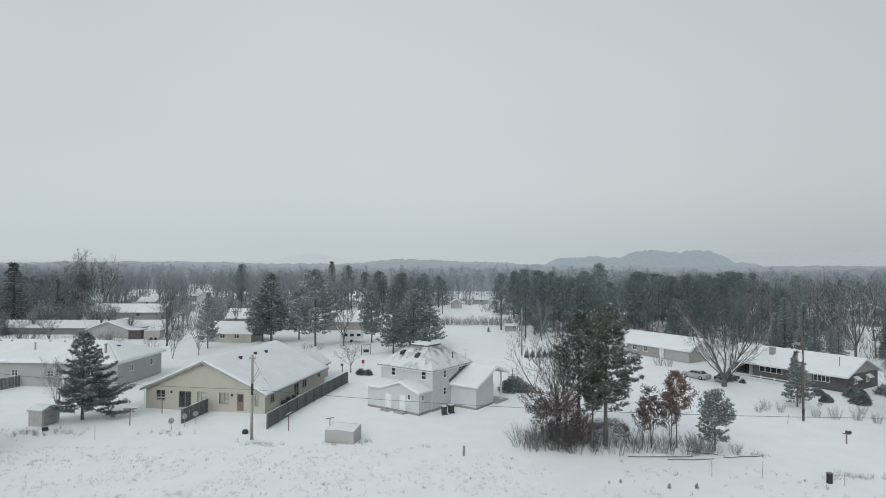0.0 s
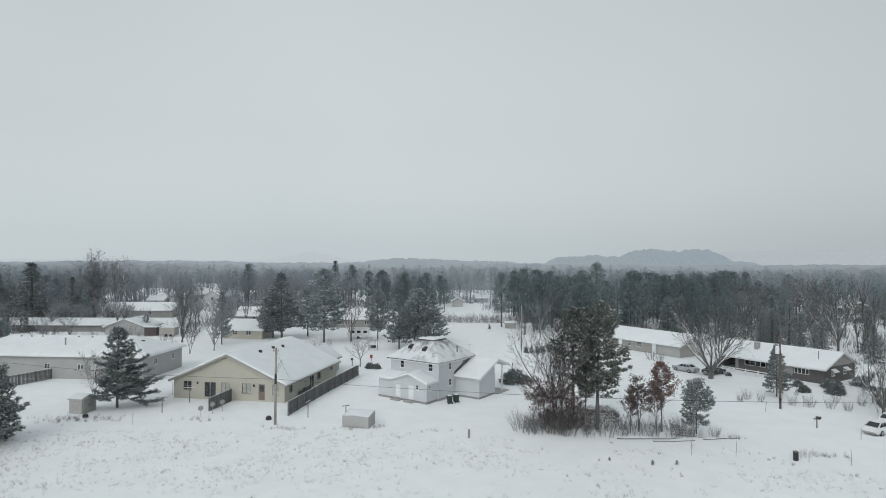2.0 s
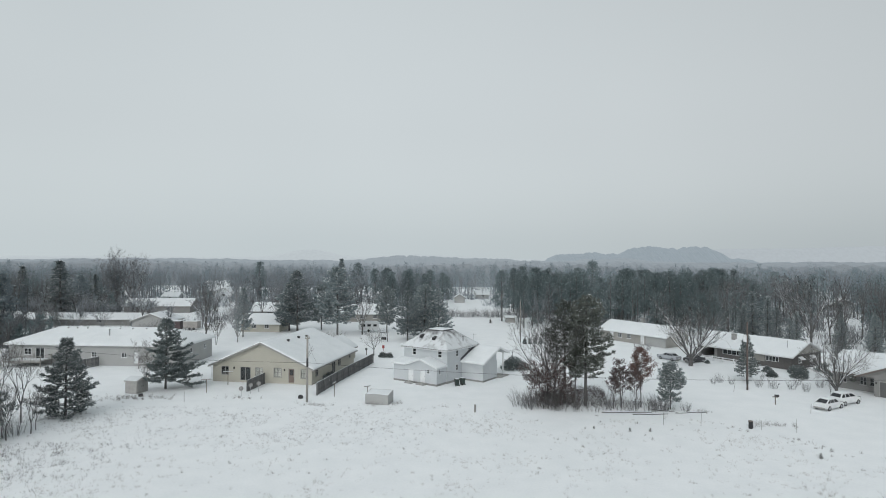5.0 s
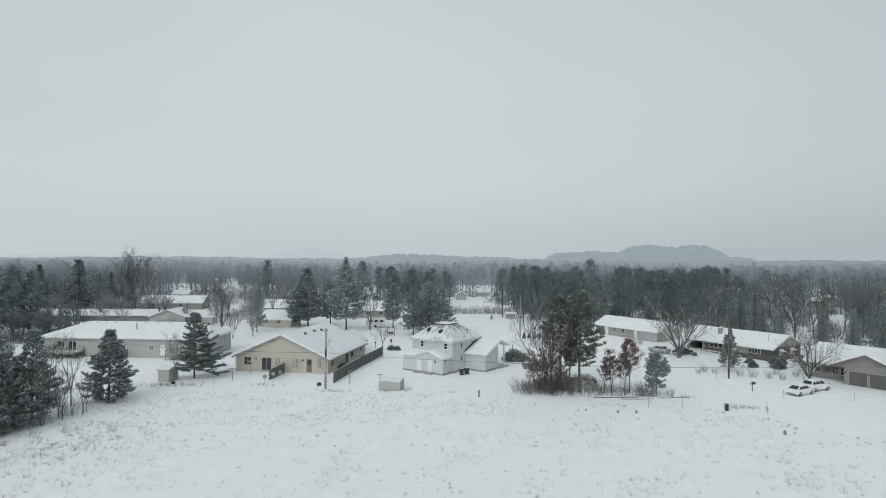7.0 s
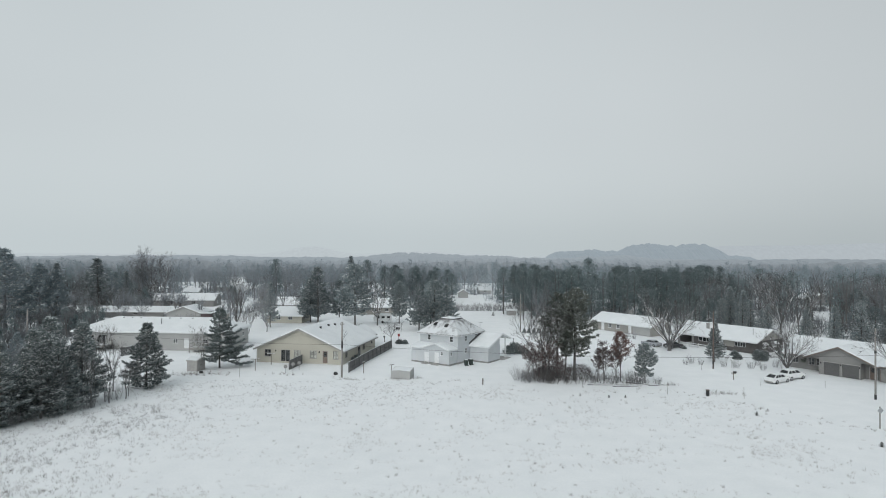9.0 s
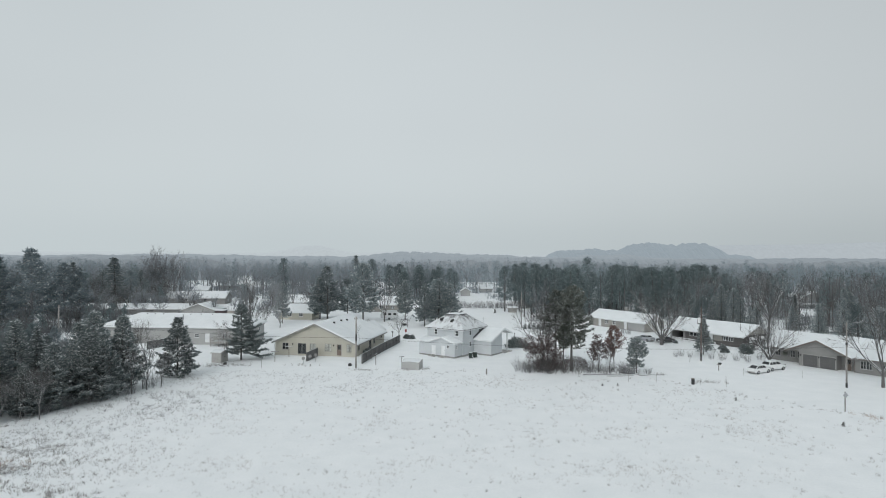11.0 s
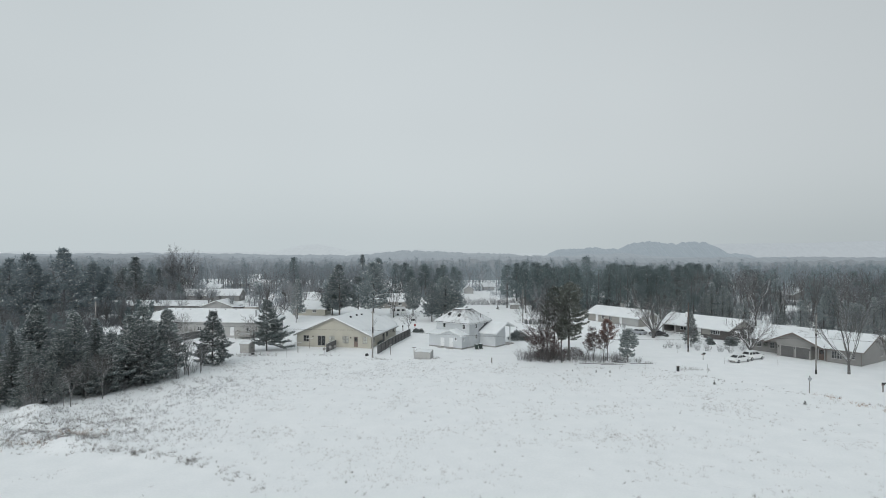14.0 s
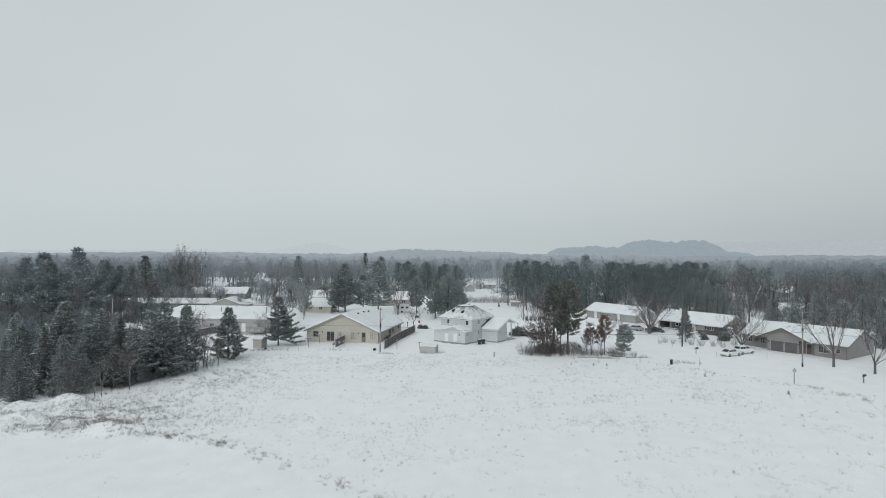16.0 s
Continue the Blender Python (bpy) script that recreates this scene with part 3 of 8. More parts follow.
def elm_mesh(seed, h, wide, limbs, subs=6, twigs=14, trunk=0.25, twig=0.03, stems=1, short=1.0):
    """A tall leafless tree seen from afar: rising limbs that part into a soft crown of twigs."""
    rng, rg = random.Random(seed), np.random.RandomState(seed)
    wood, crown = Mesh(), Mesh()
    p, d, ln = [], [], []
    for s in range(stems):
        b = rng.uniform(0, 6.3)
        off = Vector((math.cos(b), math.sin(b), 0)) * (0.05 * h if stems > 1 else 0)
        top = off * 1.6 + Vector((rng.uniform(-0.2, 0.2), rng.uniform(-0.2, 0.2), h * trunk))
        g = 0.014 * h / stems ** 0.5
        wood.tube((off * 0.6 - Vector((0, 0, 0.2)), (off + top) * 0.5, top), (g * 1.3, g, g * 0.85), 6, cap=False)
        for i in range(limbs):
            a = 2 * math.pi * i / limbs + rng.uniform(-0.5, 0.5)
            out = Vector((math.cos(a), math.sin(a), 0)) * wide * h * rng.uniform(0.25, 1.0)
            start = top * rng.uniform(0.7, 1.0)
            end = top + out + Vector((0, 0, (1 - trunk) * h * rng.uniform(0.5, 0.97) - 0.2 * out.length))
            mid = start.lerp(end, 0.5) - out * 0.14
            wood.tube((start, mid, end), (g * 0.5, g * 0.28, 0.02), 4, cap=False)
            for k in range(subs):
                f = 0.3 + 0.7 * (k + rng.random()) / subs
                q = start.lerp(mid, f * 2) if f < 0.5 else mid.lerp(end, f * 2 - 1)
                e = ((end - start).normalized() + Vector((rng.uniform(-1, 1), rng.uniform(-1, 1), rng.uniform(-0.5, 0.5)))).normalized()
                reach = h * 0.17 * (1.2 - 0.6 * f) * rng.uniform(0.7, 1.3)
                wood.tube((q, q + e * reach), (g * 0.16 + 0.01, 0.012), 3, cap=False)
                for _ in range(twigs):
                    p.append(tuple(q + e * reach * rng.uniform(0.15, 1.0)))
                    v = e * 0.8 + Vector((rng.uniform(-1, 1), rng.uniform(-1, 1), rng.uniform(-0.6, 0.8)))
                    d.append(tuple(v))
                    ln.append(h * rng.uniform(0.05, 0.11) * short)
    sprays(crown, np.array(p), np.array(d), np.array(ln), np.full(len(p), twig), 0, rg)
    tall = max(v[2] for v in crown.v)
    for m in (wood, crown):
        m.v = [(x * h / tall, y * h / tall, z * h / tall) for x, y, z in m.v]
    return wood, crown


def clump_mesh(seed, h, r, clear, clumps, per, snow=0.1, size=0.5):
    """A tall wood pine seen from afar: a bare trunk and a rounded crown of needle clumps."""
    rng = random.Random(seed)
    wood, crown = Mesh(), Mesh()
    wood.tube([(0, 0, -0.2), (rng.uniform(-0.2, 0.2), 0, h * 0.5), (rng.uniform(-0.4, 0.4), 0, h * 0.93)], (0.2, 0.14, 0.03), 6)
    for i in range(clumps):
        u = (i + rng.random()) / clumps
        a = i * 2.4 + rng.uniform(-0.4, 0.4)
        q = r * (1 - 0.9 * u ** 2.2) * (0.7 + 0.3 * min(1.0, u * 4)) * rng.uniform(0.35, 0.95)
        c = Vector((math.cos(a) * q, math.sin(a) * q, h * (clear + (0.95 - clear) * u)))
        wood.tube(((0, 0, c.z - 0.1 * q), c), (0.05, 0.015), 3, cap=False)
        rad = rng.uniform(0.75, 1.25) * r * 0.26
        for _ in range(per):
            d = Vector((rng.gauss(0, 1), rng.gauss(0, 1), rng.gauss(0.15, 0.8))).normalized()
            p = c + Vector((d.x * rad, d.y * rad, d.z * rad * 0.62)) * rng.uniform(0.35, 1.0)
            e = (d + Vector((rng.uniform(-1, 1), rng.uniform(-1, 1), rng.uniform(-0.4, 0.8))) * 0.9).normalized()
            blade(crown, p, e, size * rng.uniform(0.7, 1.3), size * 0.2, 1 if d.z > 0.1 and rng.random() < snow else 0, rng)
    return wood, crown


def vase_mesh(seed, h, wide, limbs, trunk=0.13, leaders=0.3, thick=0.026, twig=0.016):
    """A broad leafless yard tree: a short trunk parting into long rising limbs."""
    rng = random.Random(seed)
    wood, crown = Mesh(), Mesh()
    girth = thick * h
    top = Vector((rng.uniform(-0.1, 0.1), rng.uniform(-0.1, 0.1), h * trunk))
    wood.tube(((0, 0, -0.15), top * 0.5, top), (girth * 1.25, girth, girth * 1.05), 8, cap=False)

    def bough(p, d, ln, rad, level):
        pts, rads, q, e = [p], [rad], Vector(p), d.normalized()
        n = 9 if level == 0 else 5 if level == 1 else 3
        for i in range(n):
            pull = 0.035 if level == 0 else 0.03
            e = (e + Vector((rng.uniform(-1, 1) * 0.2, rng.uniform(-1, 1) * 0.2, pull + rng.uniform(-0.13, 0.13)))).normalized()
            q = q + e * ln / n
            pts.append(Vector(q))
            rads.append(max(0.007, rad * (1 - 0.9 * ((i + 1) / n) ** 0.8)))
        wood.tube(pts, rads, 6 if level == 0 else 4 if level == 1 else 3, cap=False)
        if level == 2:
            for _ in range(5):
                k = rng.randrange(1, n)
                s = pts[k].lerp(pts[k + 1], rng.random())
                v = (e + Vector((rng.uniform(-1, 1), rng.uniform(-1, 1), rng.uniform(-0.5, 0.8))) * 0.8).normalized()
                blade(crown, s, v, ln * rng.uniform(0.35, 0.8), twig, 0, rng)
            return
        kids = 10 if level == 0 else 5
        for k in range(kids):
            f = (0.22 + 0.74 * (k + rng.random()) / kids) * n
            i = min(n - 1, int(f))
            s = pts[i].lerp(pts[i + 1], f - i)
            along = (pts[i + 1] - pts[i]).normalized()
            side = Matrix.Rotation(rng.uniform(0, 6.3), 3, along) @ along.orthogonal().normalized()
            nd = (along + side * rng.uniform(0.45, 0.95) + Vector((0, 0, 0.12))).normalized()
            bough(s, nd, ln * rng.uniform(0.3, 0.5) * (1.15 - 0.5 * f / n), max(0.012, rads[i] * rng.uniform(0.45, 0.62)), level + 1)

    for k in range(limbs):
        a = 2 * math.pi * k / limbs + rng.uniform(-0.35, 0.35)
        inner = rng.random() < leaders
        out = wide * (0.35 if inner else rng.uniform(0.75, 1.15))
        d = Vector((math.cos(a) * out, math.sin(a) * out, 1)).normalized()
        bough(top * rng.uniform(0.75, 1.0), d, h * (0.86 if inner else rng.uniform(0.78, 0.98)), girth * rng.uniform(0.42, 0.68), 0)
    tall = max(v[2] for v in wood.v)
    for m in (wood, crown):
        m.v = [(x * h / tall, y * h / tall, z * h / tall) for x, y, z in m.v]
    return wood, crown


def sapling_mesh(seed, h, r, first, leaf_from, leaves, stems=1, snow=0.0):
    """A young oak: one straight stem or a few, rising side limbs, dry leaves held along them."""
    rng = random.Random(seed)
    wood, crown = Mesh(), Mesh()
    for s in range(stems):
        t = 0.0 if stems == 1 else rng.uniform(0.05, 0.2)
        b = rng.uniform(0, 6.3)
        hh = h * (1 if s == 0 else rng.uniform(0.72, 0.95))
        axis = [Vector((math.cos(b) * t * hh * (i / 5) + rng.uniform(-0.05, 0.05), math.sin(b) * t * hh * (i / 5) + rng.uniform(-0.05, 0.05), hh * i / 5 - 0.1 * (i == 0))) for i in range(6)]
        wood.tube(axis, [0.0095 * h * (1 - 0.9 * i / 5) + 0.006 for i in range(6)], 5)
        count = int(30 / stems ** 0.5)
        for i in range(count):
            u = (i + rng.random()) / count
            z = first + (0.97 - first) * u
            k = min(4, int(z * 5))
            p = axis[k].lerp(axis[k + 1], z * 5 - k)
            a = i * 2.4 + rng.uniform(-0.5, 0.5)
            ln = r * (0.35 + 0.65 * math.sin(math.pi * (0.18 + 0.8 * u))) * rng.uniform(0.6, 1.15)
            d = Vector((math.cos(a), math.sin(a), rng.uniform(0.35, 0.9))).normalized()
            q = p + d * ln
            wood.tube((p, p.lerp(q, 0.5) - Vector((0, 0, 0.04 * ln)), q), (0.022, 0.014, 0.006), 3, cap=False)
            for m in range(16):
                c = p.lerp(q, rng.uniform(0.25, 1.05))
                e = (d + Vector((rng.uniform(-1, 1), rng.uniform(-1, 1), rng.uniform(-0.3, 0.7)))).normalized()
                tw = ln * rng.uniform(0.2, 0.45)
                blade(crown, c, e, tw, 0.011, 0, rng)
                if z < leaf_from or rng.random() > leaves:
                    continue
                for _ in range(8):
                    o = c + e * tw * rng.random() + Vector((rng.gauss(0, 0.16), rng.gauss(0, 0.16), rng.gauss(0, 0.16)))
                    blade(crown, o, Vector((rng.uniform(-1, 1), rng.uniform(-1, 1), rng.uniform(-1, 0.4))).normalized(), 0.18, 0.07, 1 if rng.random() > snow else 2, rng)
    return wood, crown


def shrub_mesh(seed, h, r, stems=20, leaf=0.0):
    rng = random.Random(seed)
    wood, crown = Mesh(), Mesh()
    for _ in range(stems):
        a, u = rng.uniform(0, 6.3), rng.random() ** 0.6
        p = Vector((math.cos(a) * r * 0.6 * u, math.sin(a) * r * 0.6 * u, -0.08))
        b = a + rng.uniform(-0.9, 0.9)
        q = p + Vector((math.cos(b) * r * rng.uniform(0.1, 0.7), math.sin(b) * r * rng.uniform(0.1, 0.7), h * rng.uniform(0.4, 1.0)))
        m = p.lerp(q, 0.5) + Vector((rng.uniform(-0.08, 0.08), rng.uniform(-0.08, 0.08), 0.06 * h))
        wood.tube((p, m, q), (0.015, 0.011, 0.004), 3, cap=False)
        for _ in range(11):
            c = p.lerp(q, rng.uniform(0.2, 1.0))
            e = (q - p + Vector((rng.uniform(-1, 1), rng.uniform(-1, 1), rng.uniform(-0.2, 0.6))) * h * 0.7).normalized()
            blade(crown, c, e, h * rng.uniform(0.16, 0.42), 0.007, 0, rng)
            if rng.random() < leaf:
                for _ in range(5):
                    o = c + Vector((rng.gauss(0, 0.15), rng.gauss(0, 0.15), rng.gauss(0, 0.15)))
                    blade(crown, o, Vector((rng.uniform(-1, 1), rng.uniform(-1, 1), rng.uniform(-1, 0.5))).normalized(), 0.17, 0.06, 1, rng)
    return wood, crown


def dome_mesh(seed, h, r):
    """A rounded evergreen shrub of short sprays."""
    rng = random.Random(seed)
    wood, crown = Mesh(), Mesh()
    for k in range(9):
        a = k * 0.7
        wood.tube(((0, 0, -0.1), (math.cos(a) * r * 0.6, math.sin(a) * r * 0.6, h * 0.6)), (0.04, 0.015), 4, cap=False)
    for _ in range(430):
        a, u = rng.uniform(0, 6.3), rng.random()
        lump = 0.8 + 0.35 * noise.noise((math.cos(a) * 1.8, math.sin(a) * 1.8, u * 2.5 + seed))
        q = math.sqrt(max(0, 1 - u * u)) * rng.uniform(0.6, 1.05) * lump
        out = Vector((math.cos(a) * q, math.sin(a) * q, u))
        p = Vector((out.x * r, out.y * r, out.z * h * rng.uniform(0.7, 1.0) * lump + 0.05))
        for _ in range(4):
            d = (out + Vector((rng.uniform(-1, 1), rng.uniform(-1, 1), rng.uniform(-0.5, 0.9)))).normalized()
            blade(crown, p - out * 0.2, d, rng.uniform(0.2, 0.42), 0.06, 0, rng)
        if rng.random() < 0.3:
            d = Vector((rng.uniform(-1, 1), rng.uniform(-1, 1), rng.uniform(-0.3, 0.6))).normalized()
            blade(crown, p + Vector((0, 0, 0.06)), d, 0.26, 0.06, 1, rng)
    return wood, crown


def tree_kind(name, meshes, wood_mat, crown_mats, label, category, group):
    wood, crown = meshes
    root = thing(name, label, category, pose(0, 0, 0), group)
    part("trunk", wood, wood_mat, root, smooth=True)
    part("crown", crown, crown_mats, root)
    root["tall"] = max(v[2] for v in crown.v)
    return root


PROTO = {}


def declare(key, *a):
    PROTO[key] = [a, None, 0]


def plant(key, x, y, h, wide=1.0, turn=None, label="", sink=0.0):
    """Sets one tree or shrub of a kind at a place, at its height."""
    entry = PROTO[key]
    name, maker, wood_mat, crown_mats, text, category, group = entry[0]
    entry[2] += 1
    a = turn if turn is not None else (x * 37.7 + y * 91.3) % 360
    if entry[1] is None:
        entry[1] = tree_kind(name, maker(), wood_mat, crown_mats, text, category, group)
        ob = entry[1]
        tall = ob["tall"]
        del ob["tall"]
        entry.append(tall)
        ob.matrix_world = pose(x, y, gz(x, y) - sink, 0, 0, a)
    else:
        ob = copy_thing(entry[1], pose(x, y, gz(x, y) - sink, 0, 0, a))
    s = h / entry[3]
    ob.scale = (s * wide, s * wide, s)
    if label:
        ob["label"] = label
    return ob


PINE_TEXT = "dark green pine with snow on its boughs"


def broad(u):
    return (0.7 + 0.3 * math.sin(min(1.0, u * 4) * 1.57)) * (1 - u) ** 0.92


def column(u):
    return (0.62 + 0.38 * math.sin(min(1.0, u * 2.6) * 1.57)) * max(0.0, 1 - u ** 2.6)


for i, (hh, rr, cl) in enumerate(((9.5, 3.2, 0.1), (10.0, 2.9, 0.16), (9.0, 3.5, 0.08))):
    declare(f"pine{i}", "pine_tree", lambda i=i, hh=hh, rr=rr, cl=cl: pine_mesh(10 + i, hh, rr, cl, broad, 0.42, 1.9, 1.1, arms=6, size=0.34), BARK, [BELT_NEEDLE, NEEDLE_SNOW], PINE_TEXT, "tree", "pines")
declare("yardpine", "pine_tree", lambda: pine_mesh(25, 11.0, 4.0, 0.17, broad, 0.46, 0.6, 1.5, 0.42, arms=6, size=0.3, thin=0.14, needles=8), BARK, [BELT_NEEDLE, NEEDLE_SNOW], "broad dark pine beside the small grey shed", "tree", "pines")
# Mid-distance pines: haze is painted in through paler needles; the snow tufts are real.
for i, (hh, rr, cl) in enumerate(((12.5, 4.0, 0.16), (13.0, 3.6, 0.2), (12.0, 4.3, 0.14))):
    declare(f"hoar{i}", "pine_tree", lambda i=i, hh=hh, rr=rr, cl=cl: pine_mesh(20 + i, hh, rr, cl, (broad, column, broad)[i], 0.6, 1.0, 0.9, lift=0.16, arms=6, size=0.44, needles=6), BARK, [HAZE_NEEDLE_MID, NEEDLE_SNOW], "tall hoary green pine behind the houses", "tree", "village pines")
# Farther pines, with more haze in the needle and bark colours.
for i, (hh, rr, cl) in enumerate(((13.0, 3.8, 0.14), (12.0, 4.2, 0.12))):
    declare(f"haze{i}", "pine_tree", lambda i=i, hh=hh, rr=rr, cl=cl: pine_mesh(27 + i, hh, rr, cl, broad, 0.64, 0.5, 0.8, lift=0.2, arms=6, size=0.5, needles=5), BARK_HAZE_HOAR, [HAZE_NEEDLE, NEEDLE_SNOW], "tall grey-green pine veiled with frost", "tree", "village pines")
for i, (rr, cl) in enumerate(((3.4, 0.29), (2.6, 0.4))):
    declare(f"highpine{i}", "pine_tree", lambda i=i, rr=rr, cl=cl: pine_mesh(17 + 20 * i, 15.5, rr, cl, column, (0.46, 0.62)[i], 0.5, 1.1, lift=0.22, arms=6, thin=(0.14, 0.3)[i]), BARK, [NEEDLE, NEEDLE_SNOW], "tall pine with a bare lower trunk in the thicket", "tree", "thicket pines")
declare("thinpine", "pine_tree", lambda: pine_mesh(19, 6.3, 2.2, 0.2, column, 0.36, 1.3, 1.5, lift=0.28, arms=6, size=0.29, thin=0.2), BARK, [BELT_NEEDLE, NEEDLE_SNOW], "young thin grey-green pine", "tree", "")
for i, (hh, rr) in enumerate(((10.0, 2.6), (10.5, 2.2), (9.5, 3.0))):
    declare(f"spruce{i}", "spruce_tree", lambda i=i, hh=hh, rr=rr: conifer_mesh(30 + i, hh, rr, 0.05, "spruce", 0.6, 0.75), BARK, [BELT_NEEDLE, NEEDLE_SNOW], "dark cone-shaped spruce dusted with snow", "tree", "spruces")
# Wood pines: the pale blue-green of the needles stands for haze, not rime.
for i, (hh, rr) in enumerate(((13.5, 3.3), (14.0, 3.7), (13.0, 3.4))):
    declare(f"frost{i}", "pine_tree", lambda i=i, hh=hh, rr=rr: clump_mesh(50 + i, hh, rr, (0.28, 0.3, 0.08)[i], 36, 92, 0.05, 0.36), BARK, [HAZE_NEEDLE_WOOD, NEEDLE_SNOW], "tall frosted pine at the edge of the wood", "tree", "wood pines")
for i, (sp, fk, st) in enumerate(((0.62, 0.26, 1), (0.5, 0.3, 1), (0.42, 0.3, 3))):
    declare(f"bare{i}", "bare_tree", lambda i=i, sp=sp, fk=fk, st=st: bare_mesh(70 + i, 12.0, sp, fk, st, 4 if st > 1 else 5), BARK_SNOWY, [TWIG], "leafless broadleaf tree with snow along its limbs", "tree", "bare trees")
for i, (wd, lb, tk) in enumerate(((1.2, 11, 0.1), (1.0, 8, 0.2), (0.85, 8, 0.3))):
    declare(f"vase{i}", "bare_tree", lambda i=i, wd=wd, lb=lb, tk=tk: vase_mesh(170 + i, 11.0, wd, lb, tk, 0.25, (0.03, 0.017, 0.021)[i]), BARK_SNOWY, [TWIG], "spreading leafless yard tree with snow-lined limbs", "tree", "yard trees")
for i, (sp, fk) in enumerate(((0.5, 0.26), (0.46, 0.3))):
    declare(f"dim{i}", "bare_tree", lambda i=i, sp=sp, fk=fk: elm_mesh(80 + i, 14.0, (0.44, 0.34)[i], 9, 6, 14, fk - 0.04, 0.026), BARK_HAZE_HOAR, [HAZE_TWIG_WOOD], "tall leafless grey broadleaf tree", "tree", "bare wood trees")
# Spruces behind the street take the needle colour lightened for haze.
for i, (hh, rr) in enumerate(((10.0, 2.6), (10.5, 2.2))):
    declare(f"hspruce{i}", "spruce_tree", lambda i=i, hh=hh, rr=rr: conifer_mesh(34 + i, hh, rr, 0.05, "spruce", 0.6, 0.45), BARK, [HAZE_NEEDLE_MID, NEEDLE_SNOW], "hoary grey-green spruce behind the street", "tree", "street spruces")
for i in range(2):
    declare(f"palebrush{i}", "bare_shrub", lambda i=i: shrub_mesh(104 + i, 2.0, 1.2, 30), BARK_HAZE_HOAR, [TWIG_PALE], "pale leafless shrub with frosted stems", "shrub", "pale shrubs")
declare("manystem", "bare_tree", lambda: vase_mesh(181, 13.0, 0.46, 7, 0.05, 0.4, 0.02, 0.012), BARK, [TWIG], "dark many-stemmed leafless tree", "tree", "bare trees")
declare("tallbare", "bare_tree", lambda: elm_mesh(95, 25.0, 0.26, 9, 12, 22, 0.2, 0.02, 2, 0.65), BARK_HAZE_HOAR, [WOOD_TWIG], "very tall bare tree rising over the village", "tree", "")
declare("birch", "bare_tree", lambda: vase_mesh(90, 14.0, 0.5, 7, 0.12, 0.5, 0.013), BARK_PALE, [TWIG_PALE], "pale leafless tree white with frost", "tree", "")
declare("oak_red", "oak_tree", lambda: sapling_mesh(91, 8.0, 2.0, 0.3, 0.42, 1.0), BARK, [TWIG, RUSSET], "slender oak holding russet brown leaves", "tree", "young oaks")
declare("oak_dull", "oak_tree", lambda: sapling_mesh(92, 7.0, 1.7, 0.3, 0.42, 0.4, 2), BARK, [TWIG, MAROON], "young oak holding dull maroon leaves", "tree", "young oaks")
declare("oak_low", "oak_tree", lambda: sapling_mesh(93, 6.0, 2.4, 0.35, 0.4, 0.6, 2, 0.12), BARK_SNOWY, [TWIG, MAROON, NEEDLE_SNOW], "forked oak with maroon leaves on its lower limbs", "tree", "")
for i in range(3):
    declare(f"brush{i}", "bare_shrub", lambda i=i: shrub_mesh(100 + i, 2.0, 1.6), BRUSH, [BRUSH], "leafless grey shrub of thin upright stems", "shrub", "bare shrubs")
declare("leafbrush", "leafy_shrub", lambda: shrub_mesh(110, 2.0, 1.5, 18, 0.5), BARK, [TWIG, MAROON], "low shrub with dry maroon leaves", "shrub", "leafy shrubs")
declare("evershrub", "evergreen_shrub", lambda: dome_mesh(120, 2.0, 1.7), BARK, [BELT_NEEDLE, NEEDLE_SNOW], "rounded dark evergreen shrub with snow on top", "shrub", "evergreen shrubs")
declare("seedling", "conifer_seedling", lambda: conifer_mesh(121, 1.2, 0.5, 0.02, "spruce", 0.3, 0.06), BARK, [NEEDLE, NEEDLE_SNOW], "small dark conifer seedling standing in the snowy field", "seedling", "seedlings")

# ---- ground ----
def spaced(*pieces):
    out = []
    for a, b, step in pieces:
        out.extend(np.arange(a, b, step).tolist())
    return out


gx = spaced((-4800, -600, 600), (-600, -140, 46), (-140, -80, 4), (-80, 80, 1.0), (80, 140, 4), (140, 600, 46), (600, 4801, 600))
gy = spaced((-4800, -600, 600), (-600, -60, 54), (-60, -12, 4), (-12, 72, 0.9), (72, 120, 2.0), (120, 260, 10), (260, 600, 34), (600, 4801, 600))
ground = Mesh()
ground.v = [(x, y, gz(x, y)) for y in gy for x in gx]
ground.f = [(j * len(gx) + i, j * len(gx) + i + 1, (j + 1) * len(gx) + i + 1, (j + 1) * len(gx) + i) for j in range(len(gy) - 1) for i in range(len(gx) - 1)]
ground.m = [0] * len(ground.f)
lone("ground", ground, SNOW, "snow-covered ground, rough in the field and smooth on lawns", "ground", kind="structure", smooth=True)


def crowns(x, wide, seed):
    """Rounded tree tops side by side, each of its own height."""
    best = 0.0
    k = math.floor(x / wide)
    for j in (k - 1, k, k + 1):
        s = math.sin(j * 12.9898 + seed * 78.233) * 43758.5453
        s -= math.floor(s)
        q = math.sin(j * 39.346 + seed * 11.135) * 24634.6345
        q -= math.floor(q)
        d = (x - (j + 0.2 + 0.6 * q) * wide) / (wide * (0.5 + 0.35 * s))
        if abs(d) < 1:
            best = max(best, (0.35 + 0.65 * s) * math.sqrt(1 - d * d))
    return best


